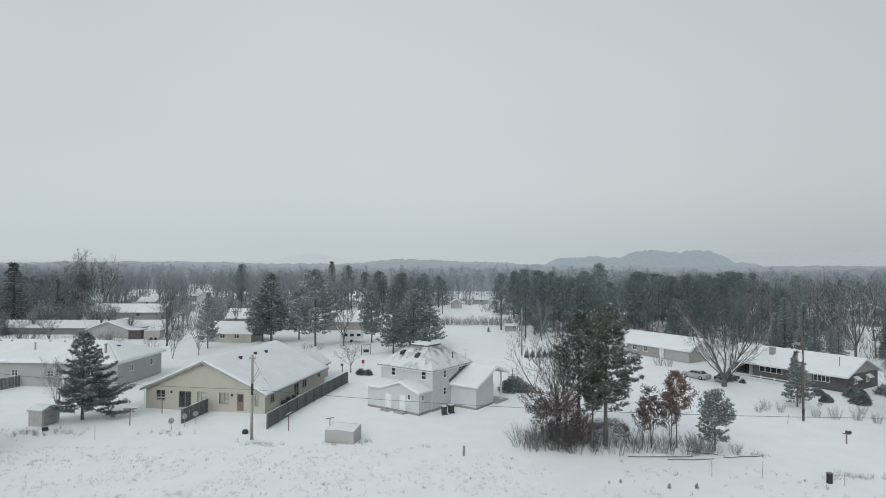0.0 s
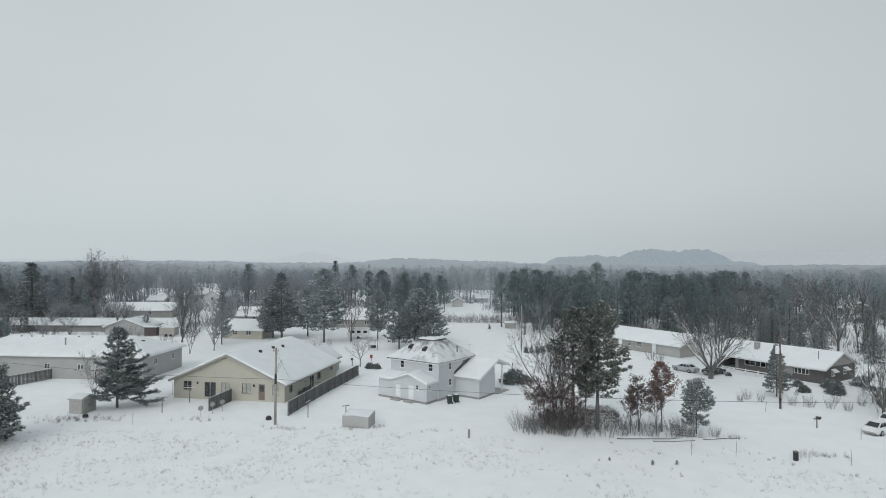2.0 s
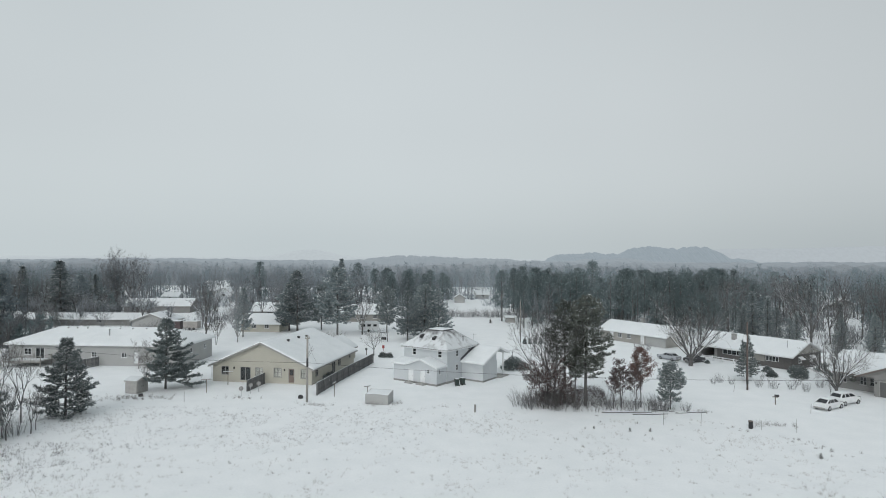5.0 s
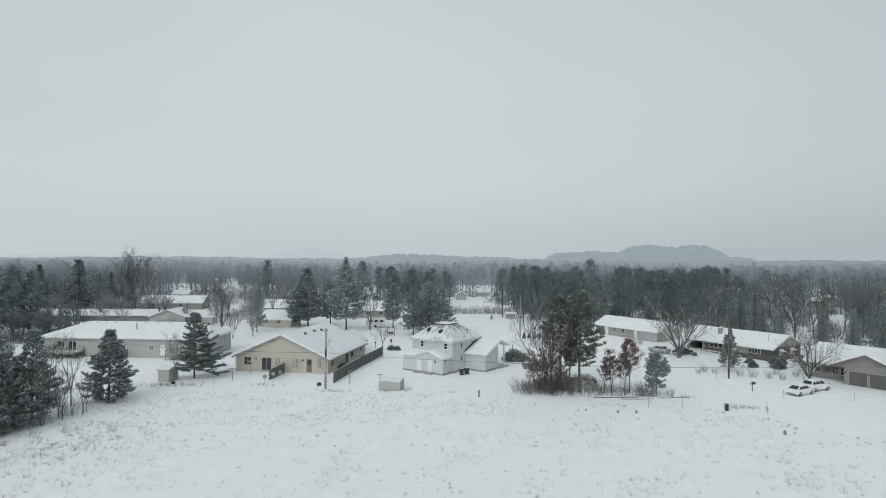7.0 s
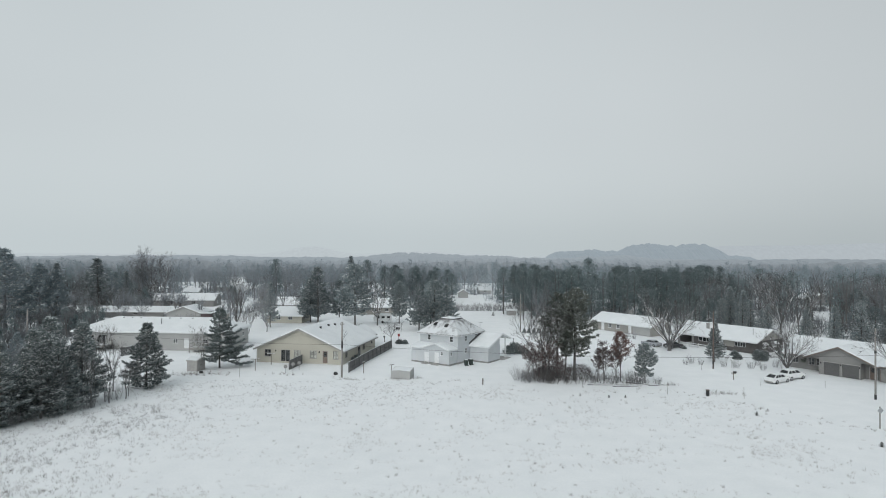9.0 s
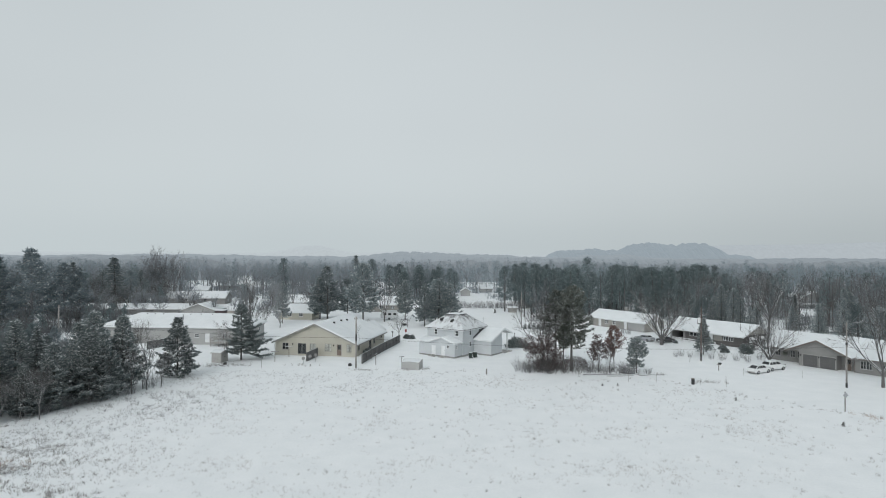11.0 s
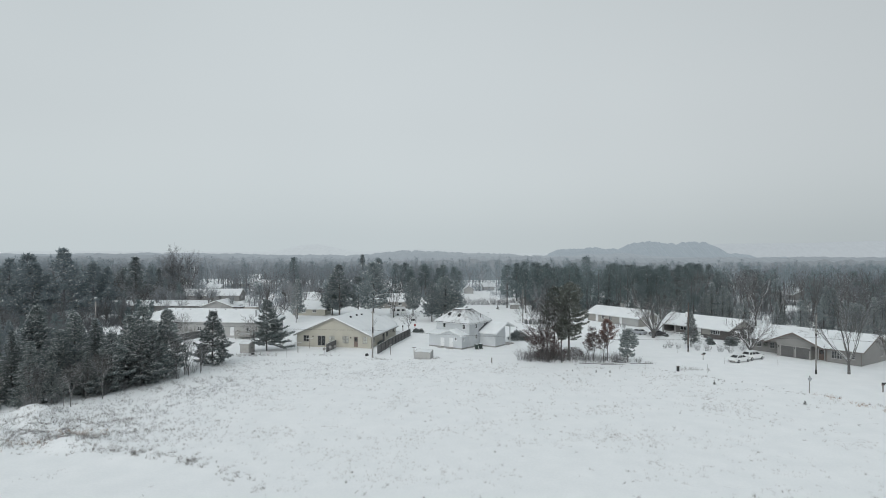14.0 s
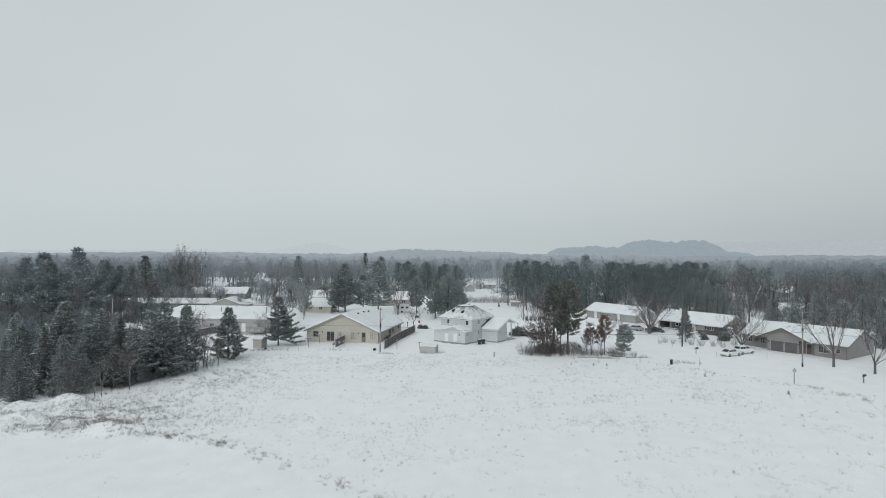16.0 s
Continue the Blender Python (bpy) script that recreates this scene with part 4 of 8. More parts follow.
def ridge(name, y, x0, x1, top, rough, mat, label, depth=120, step=6.0, seed=0.0):
    """A wooded ridge along x: a slope with an uneven edge of tree tops."""
    m, n = Mesh(), int((x1 - x0) / step)
    rows = ((-depth, 0.0), (-depth * 0.4, 0.7), (0.0, 1.0), (depth, 0.6))
    for k, (dy, f) in enumerate(rows):
        for i in range(n + 1):
            x = x0 + (x1 - x0) * i / n
            z = top(x) * f
            if f > 0.5:
                z += rough * (0.5 * noise.noise((x / 70, seed, k)) + 0.75 * crowns(x, step * 5.0, seed + k) + 0.45 * crowns(x, step * 2.6, seed + 9 + k) + 0.25 * noise.noise((x / step, seed, 3.3 + k)))
                z += rough * 0.5 * max(0.0, noise.noise((x / (step * 5), seed, 6.1 + k)) - 0.2)
            m.v.append((x, y + dy + 8 * noise.noise((x * 0.02, seed, 9)), max(z, -1)))
    for k in range(len(rows) - 1):
        for i in range(n):
            a = k * (n + 1) + i
            m.f.append((a, a + 1, a + n + 2, a + n + 1))
            m.m.append(0)
    return lone(name, m, mat, label, "hill", kind="structure")


def bell(x, c, w, h):
    return h * math.exp(-(((x - c) / w) ** 2))


def plateau(x, a, b, soft, h):
    return h / (1 + math.exp(-(x - a) / soft)) / (1 + math.exp((x - b) / soft))


# Haze put into glowing colours: the farther the ridge, the paler its emission.
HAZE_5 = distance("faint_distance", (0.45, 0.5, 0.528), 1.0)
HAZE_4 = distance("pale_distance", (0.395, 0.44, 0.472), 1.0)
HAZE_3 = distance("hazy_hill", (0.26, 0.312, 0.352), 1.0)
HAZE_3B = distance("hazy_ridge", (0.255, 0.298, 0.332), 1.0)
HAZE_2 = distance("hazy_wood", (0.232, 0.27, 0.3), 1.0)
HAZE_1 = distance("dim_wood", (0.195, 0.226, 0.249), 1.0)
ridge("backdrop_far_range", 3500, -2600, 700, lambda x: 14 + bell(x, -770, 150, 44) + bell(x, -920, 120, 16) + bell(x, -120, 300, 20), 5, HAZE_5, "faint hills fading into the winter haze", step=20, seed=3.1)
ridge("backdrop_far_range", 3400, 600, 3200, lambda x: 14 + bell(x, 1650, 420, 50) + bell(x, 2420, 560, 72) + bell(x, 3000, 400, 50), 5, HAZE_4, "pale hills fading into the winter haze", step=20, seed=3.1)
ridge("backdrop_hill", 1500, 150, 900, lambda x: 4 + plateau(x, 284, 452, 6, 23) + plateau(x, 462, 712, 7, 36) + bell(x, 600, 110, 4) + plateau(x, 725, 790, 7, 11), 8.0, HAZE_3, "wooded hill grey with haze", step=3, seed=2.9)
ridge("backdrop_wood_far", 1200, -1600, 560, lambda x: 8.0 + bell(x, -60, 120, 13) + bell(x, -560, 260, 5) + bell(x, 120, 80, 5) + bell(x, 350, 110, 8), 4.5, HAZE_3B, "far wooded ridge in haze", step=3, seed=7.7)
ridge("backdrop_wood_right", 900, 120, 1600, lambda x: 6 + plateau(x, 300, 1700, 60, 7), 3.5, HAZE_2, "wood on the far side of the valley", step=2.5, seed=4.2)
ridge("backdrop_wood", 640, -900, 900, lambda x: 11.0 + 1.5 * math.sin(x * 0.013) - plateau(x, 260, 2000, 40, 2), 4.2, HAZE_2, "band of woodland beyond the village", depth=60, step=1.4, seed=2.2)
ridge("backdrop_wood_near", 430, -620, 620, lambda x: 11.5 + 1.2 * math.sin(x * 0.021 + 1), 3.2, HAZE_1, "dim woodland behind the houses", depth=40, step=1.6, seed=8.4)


# ---- houses ----
def wall_cells(mesh, axis, at, inward, s0, s1, z0, z1, holes, thick=0.18, peak=None):
    """One wall as a single connected shell, with its openings cut through and, at will, a gable on top."""
    ss = sorted({s0, s1, *[h[i] for h in holes for i in (0, 1)]})
    zs = sorted({z0, z1, *[h[i] for h in holes for i in (2, 3)]})
    index = {}

    def vert(s, z, inner):
        key = (round(s, 4), round(z, 4), inner)
        if key not in index:
            index[key] = len(mesh.v)
            d = at + inward * thick * inner
            mesh.v.append((s, d, z) if axis == "x" else (d, s, z))
        return index[key]

    def quad(*pts):
        mesh.f.append(tuple(vert(*p) for p in pts))
        mesh.m.append(0)

    def full(i, j):
        if not (0 <= i < len(ss) - 1 and 0 <= j < len(zs) - 1):
            return False
        cs, cz = (ss[i] + ss[i + 1]) / 2, (zs[j] + zs[j + 1]) / 2
        return not any(h[0] < cs < h[1] and h[2] < cz < h[3] for h in holes)

    for i in range(len(ss) - 1):
        for j in range(len(zs) - 1):
            if not full(i, j):
                continue
            a, b, c, d = ss[i], ss[i + 1], zs[j], zs[j + 1]
            quad((a, c, 0), (b, c, 0), (b, d, 0), (a, d, 0))
            quad((a, d, 1), (b, d, 1), (b, c, 1), (a, c, 1))
            if not full(i - 1, j):
                quad((a, c, 0), (a, d, 0), (a, d, 1), (a, c, 1))
            if not full(i + 1, j):
                quad((b, d, 0), (b, c, 0), (b, c, 1), (b, d, 1))
            if not full(i, j - 1):
                quad((b, c, 0), (a, c, 0), (a, c, 1), (b, c, 1))
            if not full(i, j + 1) and not (peak and j == len(zs) - 2):
                quad((a, d, 0), (b, d, 0), (b, d, 1), (a, d, 1))
    if peak:
        ps, pz = peak
        quad(*[(s, z1, 0) for s in ss], (ps, pz, 0))
        quad(*[(s, z1, 1) for s in reversed(ss)], (ps, pz, 1))
        quad((s0, z1, 0), (ps, pz, 0), (ps, pz, 1), (s0, z1, 1))
        quad((ps, pz, 0), (s1, z1, 0), (s1, z1, 1), (ps, pz, 1))


def slot(mesh, axis, at, inward, s0, s1, z0, z1, near, far):
    """A box in a wall: s along it, near to far outwards from its face."""
    a, b = sorted((at - inward * near, at - inward * far))
    if axis == "x":
        mesh.box(s0, a, z0, s1, b, z1)
    else:
        mesh.box(a, s0, z0, b, s1, z1)


def fit_opening(root, axis, at, inward, kind, s0, s1, z0, z1, frame_mat=TRIM):
    f = 0.055
    drawn = kind == "curtained"
    if drawn:
        kind = "window"
    if kind in ("window", "patio", "wide"):
        m = Mesh()
        slot(m, axis, at, inward, s0, s1, z0, z0 + f, -0.10, 0.035)
        slot(m, axis, at, inward, s0, s1, z1 - f, z1, -0.10, 0.035)
        slot(m, axis, at, inward, s0, s0 + f, z0 + f, z1 - f, -0.10, 0.035)
        slot(m, axis, at, inward, s1 - f, s1, z0 + f, z1 - f, -0.10, 0.035)
        n = 4 if kind == "wide" else 2 if (s1 - s0) > 0.85 else 1
        for k in range(1, n):
            c = s0 + (s1 - s0) * k / n
            slot(m, axis, at, inward, c - 0.035, c + 0.035, z0 + f, z1 - f, -0.08, 0.02)
        if kind == "window":
            c = (z0 + z1) / 2
            for k in range(n):
                a, b = s0 + f + (s1 - s0 - f) * k / n, s0 + (s1 - s0 - f) * (k + 1) / n - 0.04
                slot(m, axis, at, inward, a, b, c - 0.025, c + 0.025, -0.07, 0.01)
        w = part("patio_door" if kind == "patio" else "window", m, frame_mat, root)
        for k in range(n):
            g = Mesh()
            slot(g, axis, at, inward, s0 + (s1 - s0) * k / n + 0.05, s0 + (s1 - s0) * (k + 1) / n - 0.05, z0 + 0.05, z1 - 0.05, -0.06, -0.045)
            g = part("pane", g, CLEAR if drawn else GLASS, w)
            g.visible_shadow = not drawn
        if drawn:
            g = Mesh()
            slot(g, axis, at, inward, s0 + f, s1 - f, z0 + f, z1 - f, -0.11, -0.1)
            part("curtain", g, CURTAIN, w, "pale drawn curtain")
        if kind == "window":
            g = Mesh()
            slot(g, axis, at, inward, s0 - 0.06, s1 + 0.06, z0 - 0.07, z0 - 0.004, 0.002, 0.075)
            part("sill", g, frame_mat, w)
    elif kind in ("door", "brown_door"):
        m = Mesh()
        slot(m, axis, at, inward, s0 + f, s1 - f, z0, z1 - f, -0.09, -0.04)
        for a, b in ((0.12, 0.45), (0.52, 0.9)):
            for c, d in ((0.16, 0.46), (0.54, 0.84)):
                if kind == "brown_door" and a > 0.5:
                    continue
                slot(m, axis, at, inward, s0 + (s1 - s0) * c, s0 + (s1 - s0) * d, z0 + (z1 - z0) * a, z0 + (z1 - z0) * b, -0.045, -0.025)
        d = part("door", m, DOOR_BROWN if kind == "brown_door" else DOOR_WHITE, root)
        g = Mesh()
        slot(g, axis, at, inward, s0, s0 + f, z0, z1, -0.10, 0.03)
        slot(g, axis, at, inward, s1 - f, s1, z0, z1, -0.10, 0.03)
        slot(g, axis, at, inward, s0 + f, s1 - f, z1 - f, z1, -0.10, 0.03)
        part("door_frame", g, frame_mat, d)
        h = Mesh()
        slot(h, axis, at, inward, s1 - 0.2, s1 - 0.12, z0 + 0.95, z0 + 1.05, -0.045, 0.02)
        part("handle", h, GALV, d)
        if kind == "brown_door":
            g = Mesh()
            slot(g, axis, at, inward, s0 + 0.2, s1 - 0.2, z0 + 1.15, z1 - 0.2, -0.045, -0.03)
            part("pane", g, GLASS, d)
    elif kind == "garage":
        m = Mesh()
        n = 4
        for k in range(n):
            a, b = z0 + (z1 - z0) * k / n, z0 + (z1 - z0) * (k + 1) / n
            slot(m, axis, at, inward, s0, s1, a + 0.012, b - 0.012, -0.12, -0.07)
            for j in range(4):
                c, e = s0 + (s1 - s0) * (j + 0.1) / 4, s0 + (s1 - s0) * (j + 0.9) / 4
                slot(m, axis, at, inward, c, e, a + 0.1, b - 0.1, -0.07, -0.055)
        slot(m, axis, at, inward, s0, s1, z0, z1, -0.16, -0.121)
        d = part("garage_door", m, GARAGE, root)
        g = Mesh()
        slot(g, axis, at, inward, s0 - 0.12, s0, z0, z1 + 0.12, -0.02, 0.03)
        slot(g, axis, at, inward, s1, s1 + 0.12, z0, z1 + 0.12, -0.02, 0.03)
        slot(g, axis, at, inward, s0, s1, z1, z1 + 0.12, -0.02, 0.03)
        part("door_frame", g, TRIM_GREY, d)


def build_wall(root, axis, at, inward, s0, s1, z0, z1, mat, openings=(), peak=None, frame_mat=TRIM, label=""):
    """A wall with its openings cut; peak: place and height of a gable's point."""
    m = Mesh()
    wall_cells(m, axis, at, inward, s0, s1, z0, z1, [o[1:] for o in openings], peak=peak)
    part("wall", m, mat, root, label)
    for o in openings:
        fit_opening(root, axis, at, inward, *o, frame_mat=frame_mat)


def slab(root, name, quad, thick, mat, label=""):
    q = [Vector(p) for p in quad]
    m = Mesh()
    m.prism(q, (0, 0, -thick))
    return part(name, m, mat, root, label)


def snow_layer(root, quad, thick=0.2, step=0.8, mat=None, name="roof_snow", seed=0.0, lift=0.004, edge=0.45):
    """Snow lying on a roof plane, thinner and rounded towards its edges."""
    a, b, c, d = [Vector(p) for p in quad]
    nu = max(3, min(40, int((b - a).length / step), int(40)))
    nv = max(3, min(30, int((d - a).length / step)))
    m = Mesh()
    us = [0, 0.012, 0.03] + [0.03 + 0.94 * i / nu for i in range(1, nu)] + [0.97, 0.988, 1]
    vs = [0, 0.015, 0.035] + [0.035 + 0.93 * i / nv for i in range(1, nv)] + [0.965, 0.985, 1]
    for v in vs:
        for u in us:
            p = a.lerp(b, u).lerp(d.lerp(c, u), v)
            e = min(u, 1 - u) * (b - a).length, min(v, 1 - v) * (d - a).length
            k = min(1.0, math.sqrt(min(e) / 0.35))
            t = thick * (edge + (1 - edge) * k) * (1 + 0.16 * noise.noise((p.x * 0.5 + seed, p.y * 0.5, 2.2)) + 0.08 * noise.noise((p.x * 1.7, p.y * 1.7 + seed, 5.2)))
            m.v.append((p.x, p.y, p.z + lift + max(t, 0.01)))
    nU, nV = len(us), len(vs)
    for j in range(nV - 1):
        for i in range(nU - 1):
            m.f.append((j * nU + i, j * nU + i + 1, (j + 1) * nU + i + 1, (j + 1) * nU + i))
    rim = [i for i in range(nU)] + [(j + 1) * nU - 1 for j in range(1, nV)] + [(nV - 1) * nU + i for i in range(nU - 2, -1, -1)] + [j * nU for j in range(nV - 2, 0, -1)]
    k = len(m.v)
    for r in rim:
        u, v = us[r % nU], vs[r // nU]
        p = a.lerp(b, u).lerp(d.lerp(c, u), v)
        m.v.append((p.x, p.y, p.z + lift))
    for i in range(len(rim)):
        j = (i + 1) % len(rim)
        m.f.append((k + i, k + j, rim[j], rim[i]))
    m.m = [0] * len(m.f)
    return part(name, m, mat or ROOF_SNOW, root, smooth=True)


def roof_plane(root, quad, trim, snow=0.2, seed=0.0):
    r = slab(root, "roof", quad, 0.16, trim)
    if snow:
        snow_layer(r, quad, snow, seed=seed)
    return r


def gable_roof(root, x0, x1, y0, y1, z_eave, z_ridge, along, over, trim, snow=0.2, ends=None):
    """Two roof planes; along: the axis of the ridge. The eave height is that at the wall."""
    if along == "y":
        c, half = (x0 + x1) / 2, (x1 - x0) / 2
        rise = (z_ridge - z_eave) / half
        e0, e1, ze = x0 - over, x1 + over, z_eave - rise * over
        a, b = y0 - (over if ends is None else ends[0]), y1 + (over if ends is None else ends[1])
        roof_plane(root, [(e0, a, ze), (c - 0.002, a, z_ridge), (c - 0.002, b, z_ridge), (e0, b, ze)], trim, snow, 1.0)
        roof_plane(root, [(c + 0.002, a, z_ridge), (e1, a, ze), (e1, b, ze), (c + 0.002, b, z_ridge)], trim, snow, 2.0)
        for yy, dy in ((a, -0.03), (b, 0.03)):
            for s, t in (((e0, ze), (c, z_ridge)), ((c, z_ridge), (e1, ze))):
                m = Mesh()
                m.prism([(s[0], yy, s[1] - 0.26), (t[0], yy, t[1] - 0.26), (t[0], yy, t[1] + 0.01), (s[0], yy, s[1] + 0.01)], (0, dy, 0))
                part("bargeboard", m, trim, root)
    else:
        c, half = (y0 + y1) / 2, (y1 - y0) / 2
        rise = (z_ridge - z_eave) / half
        e0, e1, ze = y0 - over, y1 + over, z_eave - rise * over
        a, b = x0 - (over if ends is None else ends[0]), x1 + (over if ends is None else ends[1])
        roof_plane(root, [(a, e0, ze), (b, e0, ze), (b, c - 0.002, z_ridge), (a, c - 0.002, z_ridge)], trim, snow, 3.0)
        roof_plane(root, [(a, c + 0.002, z_ridge), (b, c + 0.002, z_ridge), (b, e1, ze), (a, e1, ze)], trim, snow, 4.0)
        for xx, dx in ((a, -0.03), (b, 0.03)):
            for s, t in (((e0, ze), (c, z_ridge)), ((c, z_ridge), (e1, ze))):
                m = Mesh()
                m.prism([(xx, s[0], s[1] - 0.26), (xx, t[0], t[1] - 0.26), (xx, t[0], t[1] + 0.01), (xx, s[0], s[1] + 0.01)], (dx, 0, 0))
                part("bargeboard", m, trim, root)


def roof_vent(root, x, y, z, s=0.3, mat=BLACK):
    m = Mesh()
    m.box(x - s, y - s, z - 0.3, x + s, y + s, z + 0.25)
    m.box(x - s * 1.2, y - s * 1.2, z + 0.25, x + s * 1.2, y + s * 1.2, z + 0.32)
    return part("roof_vent", m, mat, root)


def roof_pipe(root, x, y, z, h=0.9, r=0.09, mat=GALV):
    m = Mesh()
    m.tube(((x, y, z - 0.3), (x, y, z + h)), (r, r), 8)
    m.tube(((x, y, z + h), (x, y, z + h + 0.12)), (r * 1.5, r * 1.5), 8)
    return part("vent_pipe", m, mat, root)


def chimney(root, x, y, z0, z1, s, mat):
    m = Mesh()
    m.box(x - s, y - s, z0, x + s, y + s, z1)
    m.box(x - s - 0.06, y - s - 0.06, z1, x + s + 0.06, y + s + 0.06, z1 + 0.1)
    return part("chimney", m, mat, root)


def rotated(x, y, z, ux, uy):
    return pose(x, y, z, 0, 0, math.degrees(math.atan2(uy, ux)))


# the cream duplex: a broad gable towards the field
duplex = thing("duplex_house", "cream-sided single-storey duplex with a snow-covered gable roof", "house", rotated(-39.0, 77.9, 0.28, 0.9806, -0.1959))
DW, DD, DE, DR = 17.0, 19.0, 2.6, 6.3
build_wall(duplex, "x", 0, 1, 0, DW, -0.5, DE, CREAM, [("window", 1.55, 2.85, 0.95, 2.25), ("patio", 4.85, 6.65, 0.12, 2.25), ("curtained", 7.45, 8.75, 0.95, 2.25), ("curtained", 10.6, 11.95, 0.9, 2.3), ("brown_door", 13.1, 14.1, 0.1, 2.3), ("curtained", 15.15, 16.15, 0.9, 2.3)], (DW / 2, DR - 0.2), frame_mat=TRIM_GREY)
build_wall(duplex, "x", DD, -1, 0, DW, -0.5, DE, CREAM, [("window", 3, 4.4, 0.95, 2.2), ("window", 12, 13.4, 0.95, 2.2)], (DW / 2, DR - 0.2))
build_wall(duplex, "y", 0, 1, 0.18, DD - 0.18, -0.5, DE, CREAM, [("window", 4, 5.2, 0.95, 2.2), ("window", 11, 12.2, 0.95, 2.2)])
build_wall(duplex, "y", DW, -1, 0.18, DD - 0.18, -0.5, DE, CREAM, [("window", 1.4, 2.4, 0.95, 2.3), ("patio", 8.2, 9.7, 0.12, 2.3), ("window", 11.0, 12.3, 0.9, 2.3), ("window", 16.4, 17.2, 1.4, 2.2)], frame_mat=TRIM_GREY)
gable_roof(duplex, 0, DW, 0, DD, DE, DR, "y", 0.55, TRIM_GREY, 0.22)
belt = Mesh()
belt.box(0.0, -0.03, DE - 0.08, DW, -0.003, DE + 0.06)
part("frieze_board", belt, CREAM, duplex)
for xx in (3.8, 12.45):
    lamp = Mesh()
    lamp.box(xx - 0.09, -0.16, 1.9, xx + 0.09, -0.003, 2.2)
    part("wall_lamp", lamp, BLACK, duplex, "dark wall lantern")
for yy, xx in ((5.6, 10.3), (9.6, 10.3), (12.2, 10.6)):
    roof_vent(duplex, xx, yy, DR - (xx - DW / 2) * (DR - DE) / (DW / 2) + 0.2, 0.17)
for xx in (-0.58, DW + 0.46):
    gut = Mesh()
    ze = DE - 0.55 * (DR - DE) / (DW / 2)
    gut.box(xx, -0.5, ze - 0.2, xx + 0.12, DD + 0.5, ze - 0.06)
    part("gutter", gut, TRIM_GREY, duplex)
spout = Mesh()
spout.tube(((-0.5, -0.1, 2.2), (-0.12, -0.08, 1.9), (-0.12, -0.08, 0.25), (-0.7, -0.2, 0.1)), (0.05,) * 4, 6)
part("downspout", spout, TRIM, duplex)
rear = thing("duplex_garage", "low snow-roofed garage wing behind the cream duplex", "garage", rotated(-39.0 + 0.9806 * 9.5 + 0.1959 * 19.4, 77.9 - 0.1959 * 9.5 + 0.9806 * 19.4, 0.15, 0.9806, -0.1959))
build_wall(rear, "x", 6, -1, 0, 5.5, 0, 2.5, CREAM, [("garage", 0.6, 4.9, 0.05, 2.2)], (2.75, 4.3))
build_wall(rear, "y", 0, 1, 0, 5.82, 0, 2.5, CREAM)
build_wall(rear, "y", 5.5, -1, 0, 5.82, 0, 2.5, CREAM)
gable_roof(rear, 0, 5.5, 0, 6, 2.5, 4.4, "y", 0.4, TRIM_DARK, 0.2, (-0.02, 0.4))

# the white two-storey house with its truncated hip roof
UX, UY = 0.817, -0.576
white = thing("farmhouse", "white two-storey house with a patchy snow-covered hip roof", "house", rotated(-1.23, 76.34, 0.0, UX, UY))
WZ = 5.36
build_wall(white, "x", 0.5, 1, -9.2, -0.4, 0, WZ, WHITE, [("window", -7.4, -6.65, 3.95, 5.0), ("window", -2.25, -1.45, 3.95, 5.0)])
build_wall(white, "y", -0.4, -1, 0.68, 8.9, 0, WZ, WHITE, [("window", 2.95, 3.65, 3.95, 4.95), ("window", 2.95, 3.65, 1.7, 2.65), ("window", 6.5, 7.3, 4.35, 4.9)])
build_wall(white, "x", 9.08, -1, -9.2, -0.4, 0, WZ, WHITE, [("window", -6, -5, 3.9, 5.0)])
build_wall(white, "y", -9.2, 1, 0.68, 8.9, 0, WZ, WHITE, [("window", 4, 5, 3.9, 5.0)])
base = Mesh()
base.box(-9.16, 0.54, -0.2, -0.44, 9.04, 0.1)
base.box(-0.42, 0.6, -0.2, -0.36, 4.7, 0.22)
part("foundation", base, FOUNDATION, white)
X0, X1, Y0, Y1, ZT, ZE = -9.65, 0.05, 0.05, 9.5, 7.85, 5.3
cx, cy, tw = (X0 + X1) / 2, (Y0 + Y1) / 2, 1.45
lo = [(X0, Y0, ZE), (X1, Y0, ZE), (X1, Y1, ZE), (X0, Y1, ZE)]
hi = [(cx - tw, cy - tw, ZT), (cx + tw, cy - tw, ZT), (cx + tw, cy + tw, ZT), (cx - tw, cy + tw, ZT)]
for k in range(4):
    q = [lo[k], lo[(k + 1) % 4], hi[(k + 1) % 4], hi[k]]
    r = slab(white, "roof", q, 0.12, SHINGLE)
    snow_layer(r, q, 0.05, 0.5, PATCHY, "thin_snow", k * 3.1, 0.004, 0.3)
for k in range(4):
    hip = Mesh()
    a, b = Vector(lo[k]) + Vector((0, 0, 0.05)), Vector(hi[k]) + Vector((0, 0, 0.04))
    hip.tube((a, b), (0.055, 0.055), 5)
    part("hip_cap", hip, PATCHY, white)
deck = Mesh()
deck.box(cx - tw - 0.12, cy - tw - 0.12, ZT - 0.1, cx + tw + 0.12, cy + tw + 0.12, ZT + 0.1)
deck = part("roof_deck", deck, SHINGLE, white)
snow_layer(deck, [(cx - tw, cy - tw, ZT + 0.1), (cx + tw, cy - tw, ZT + 0.1), (cx + tw, cy + tw, ZT + 0.1), (cx - tw, cy + tw, ZT + 0.1)], 0.16, 0.6)
fascia = Mesh()
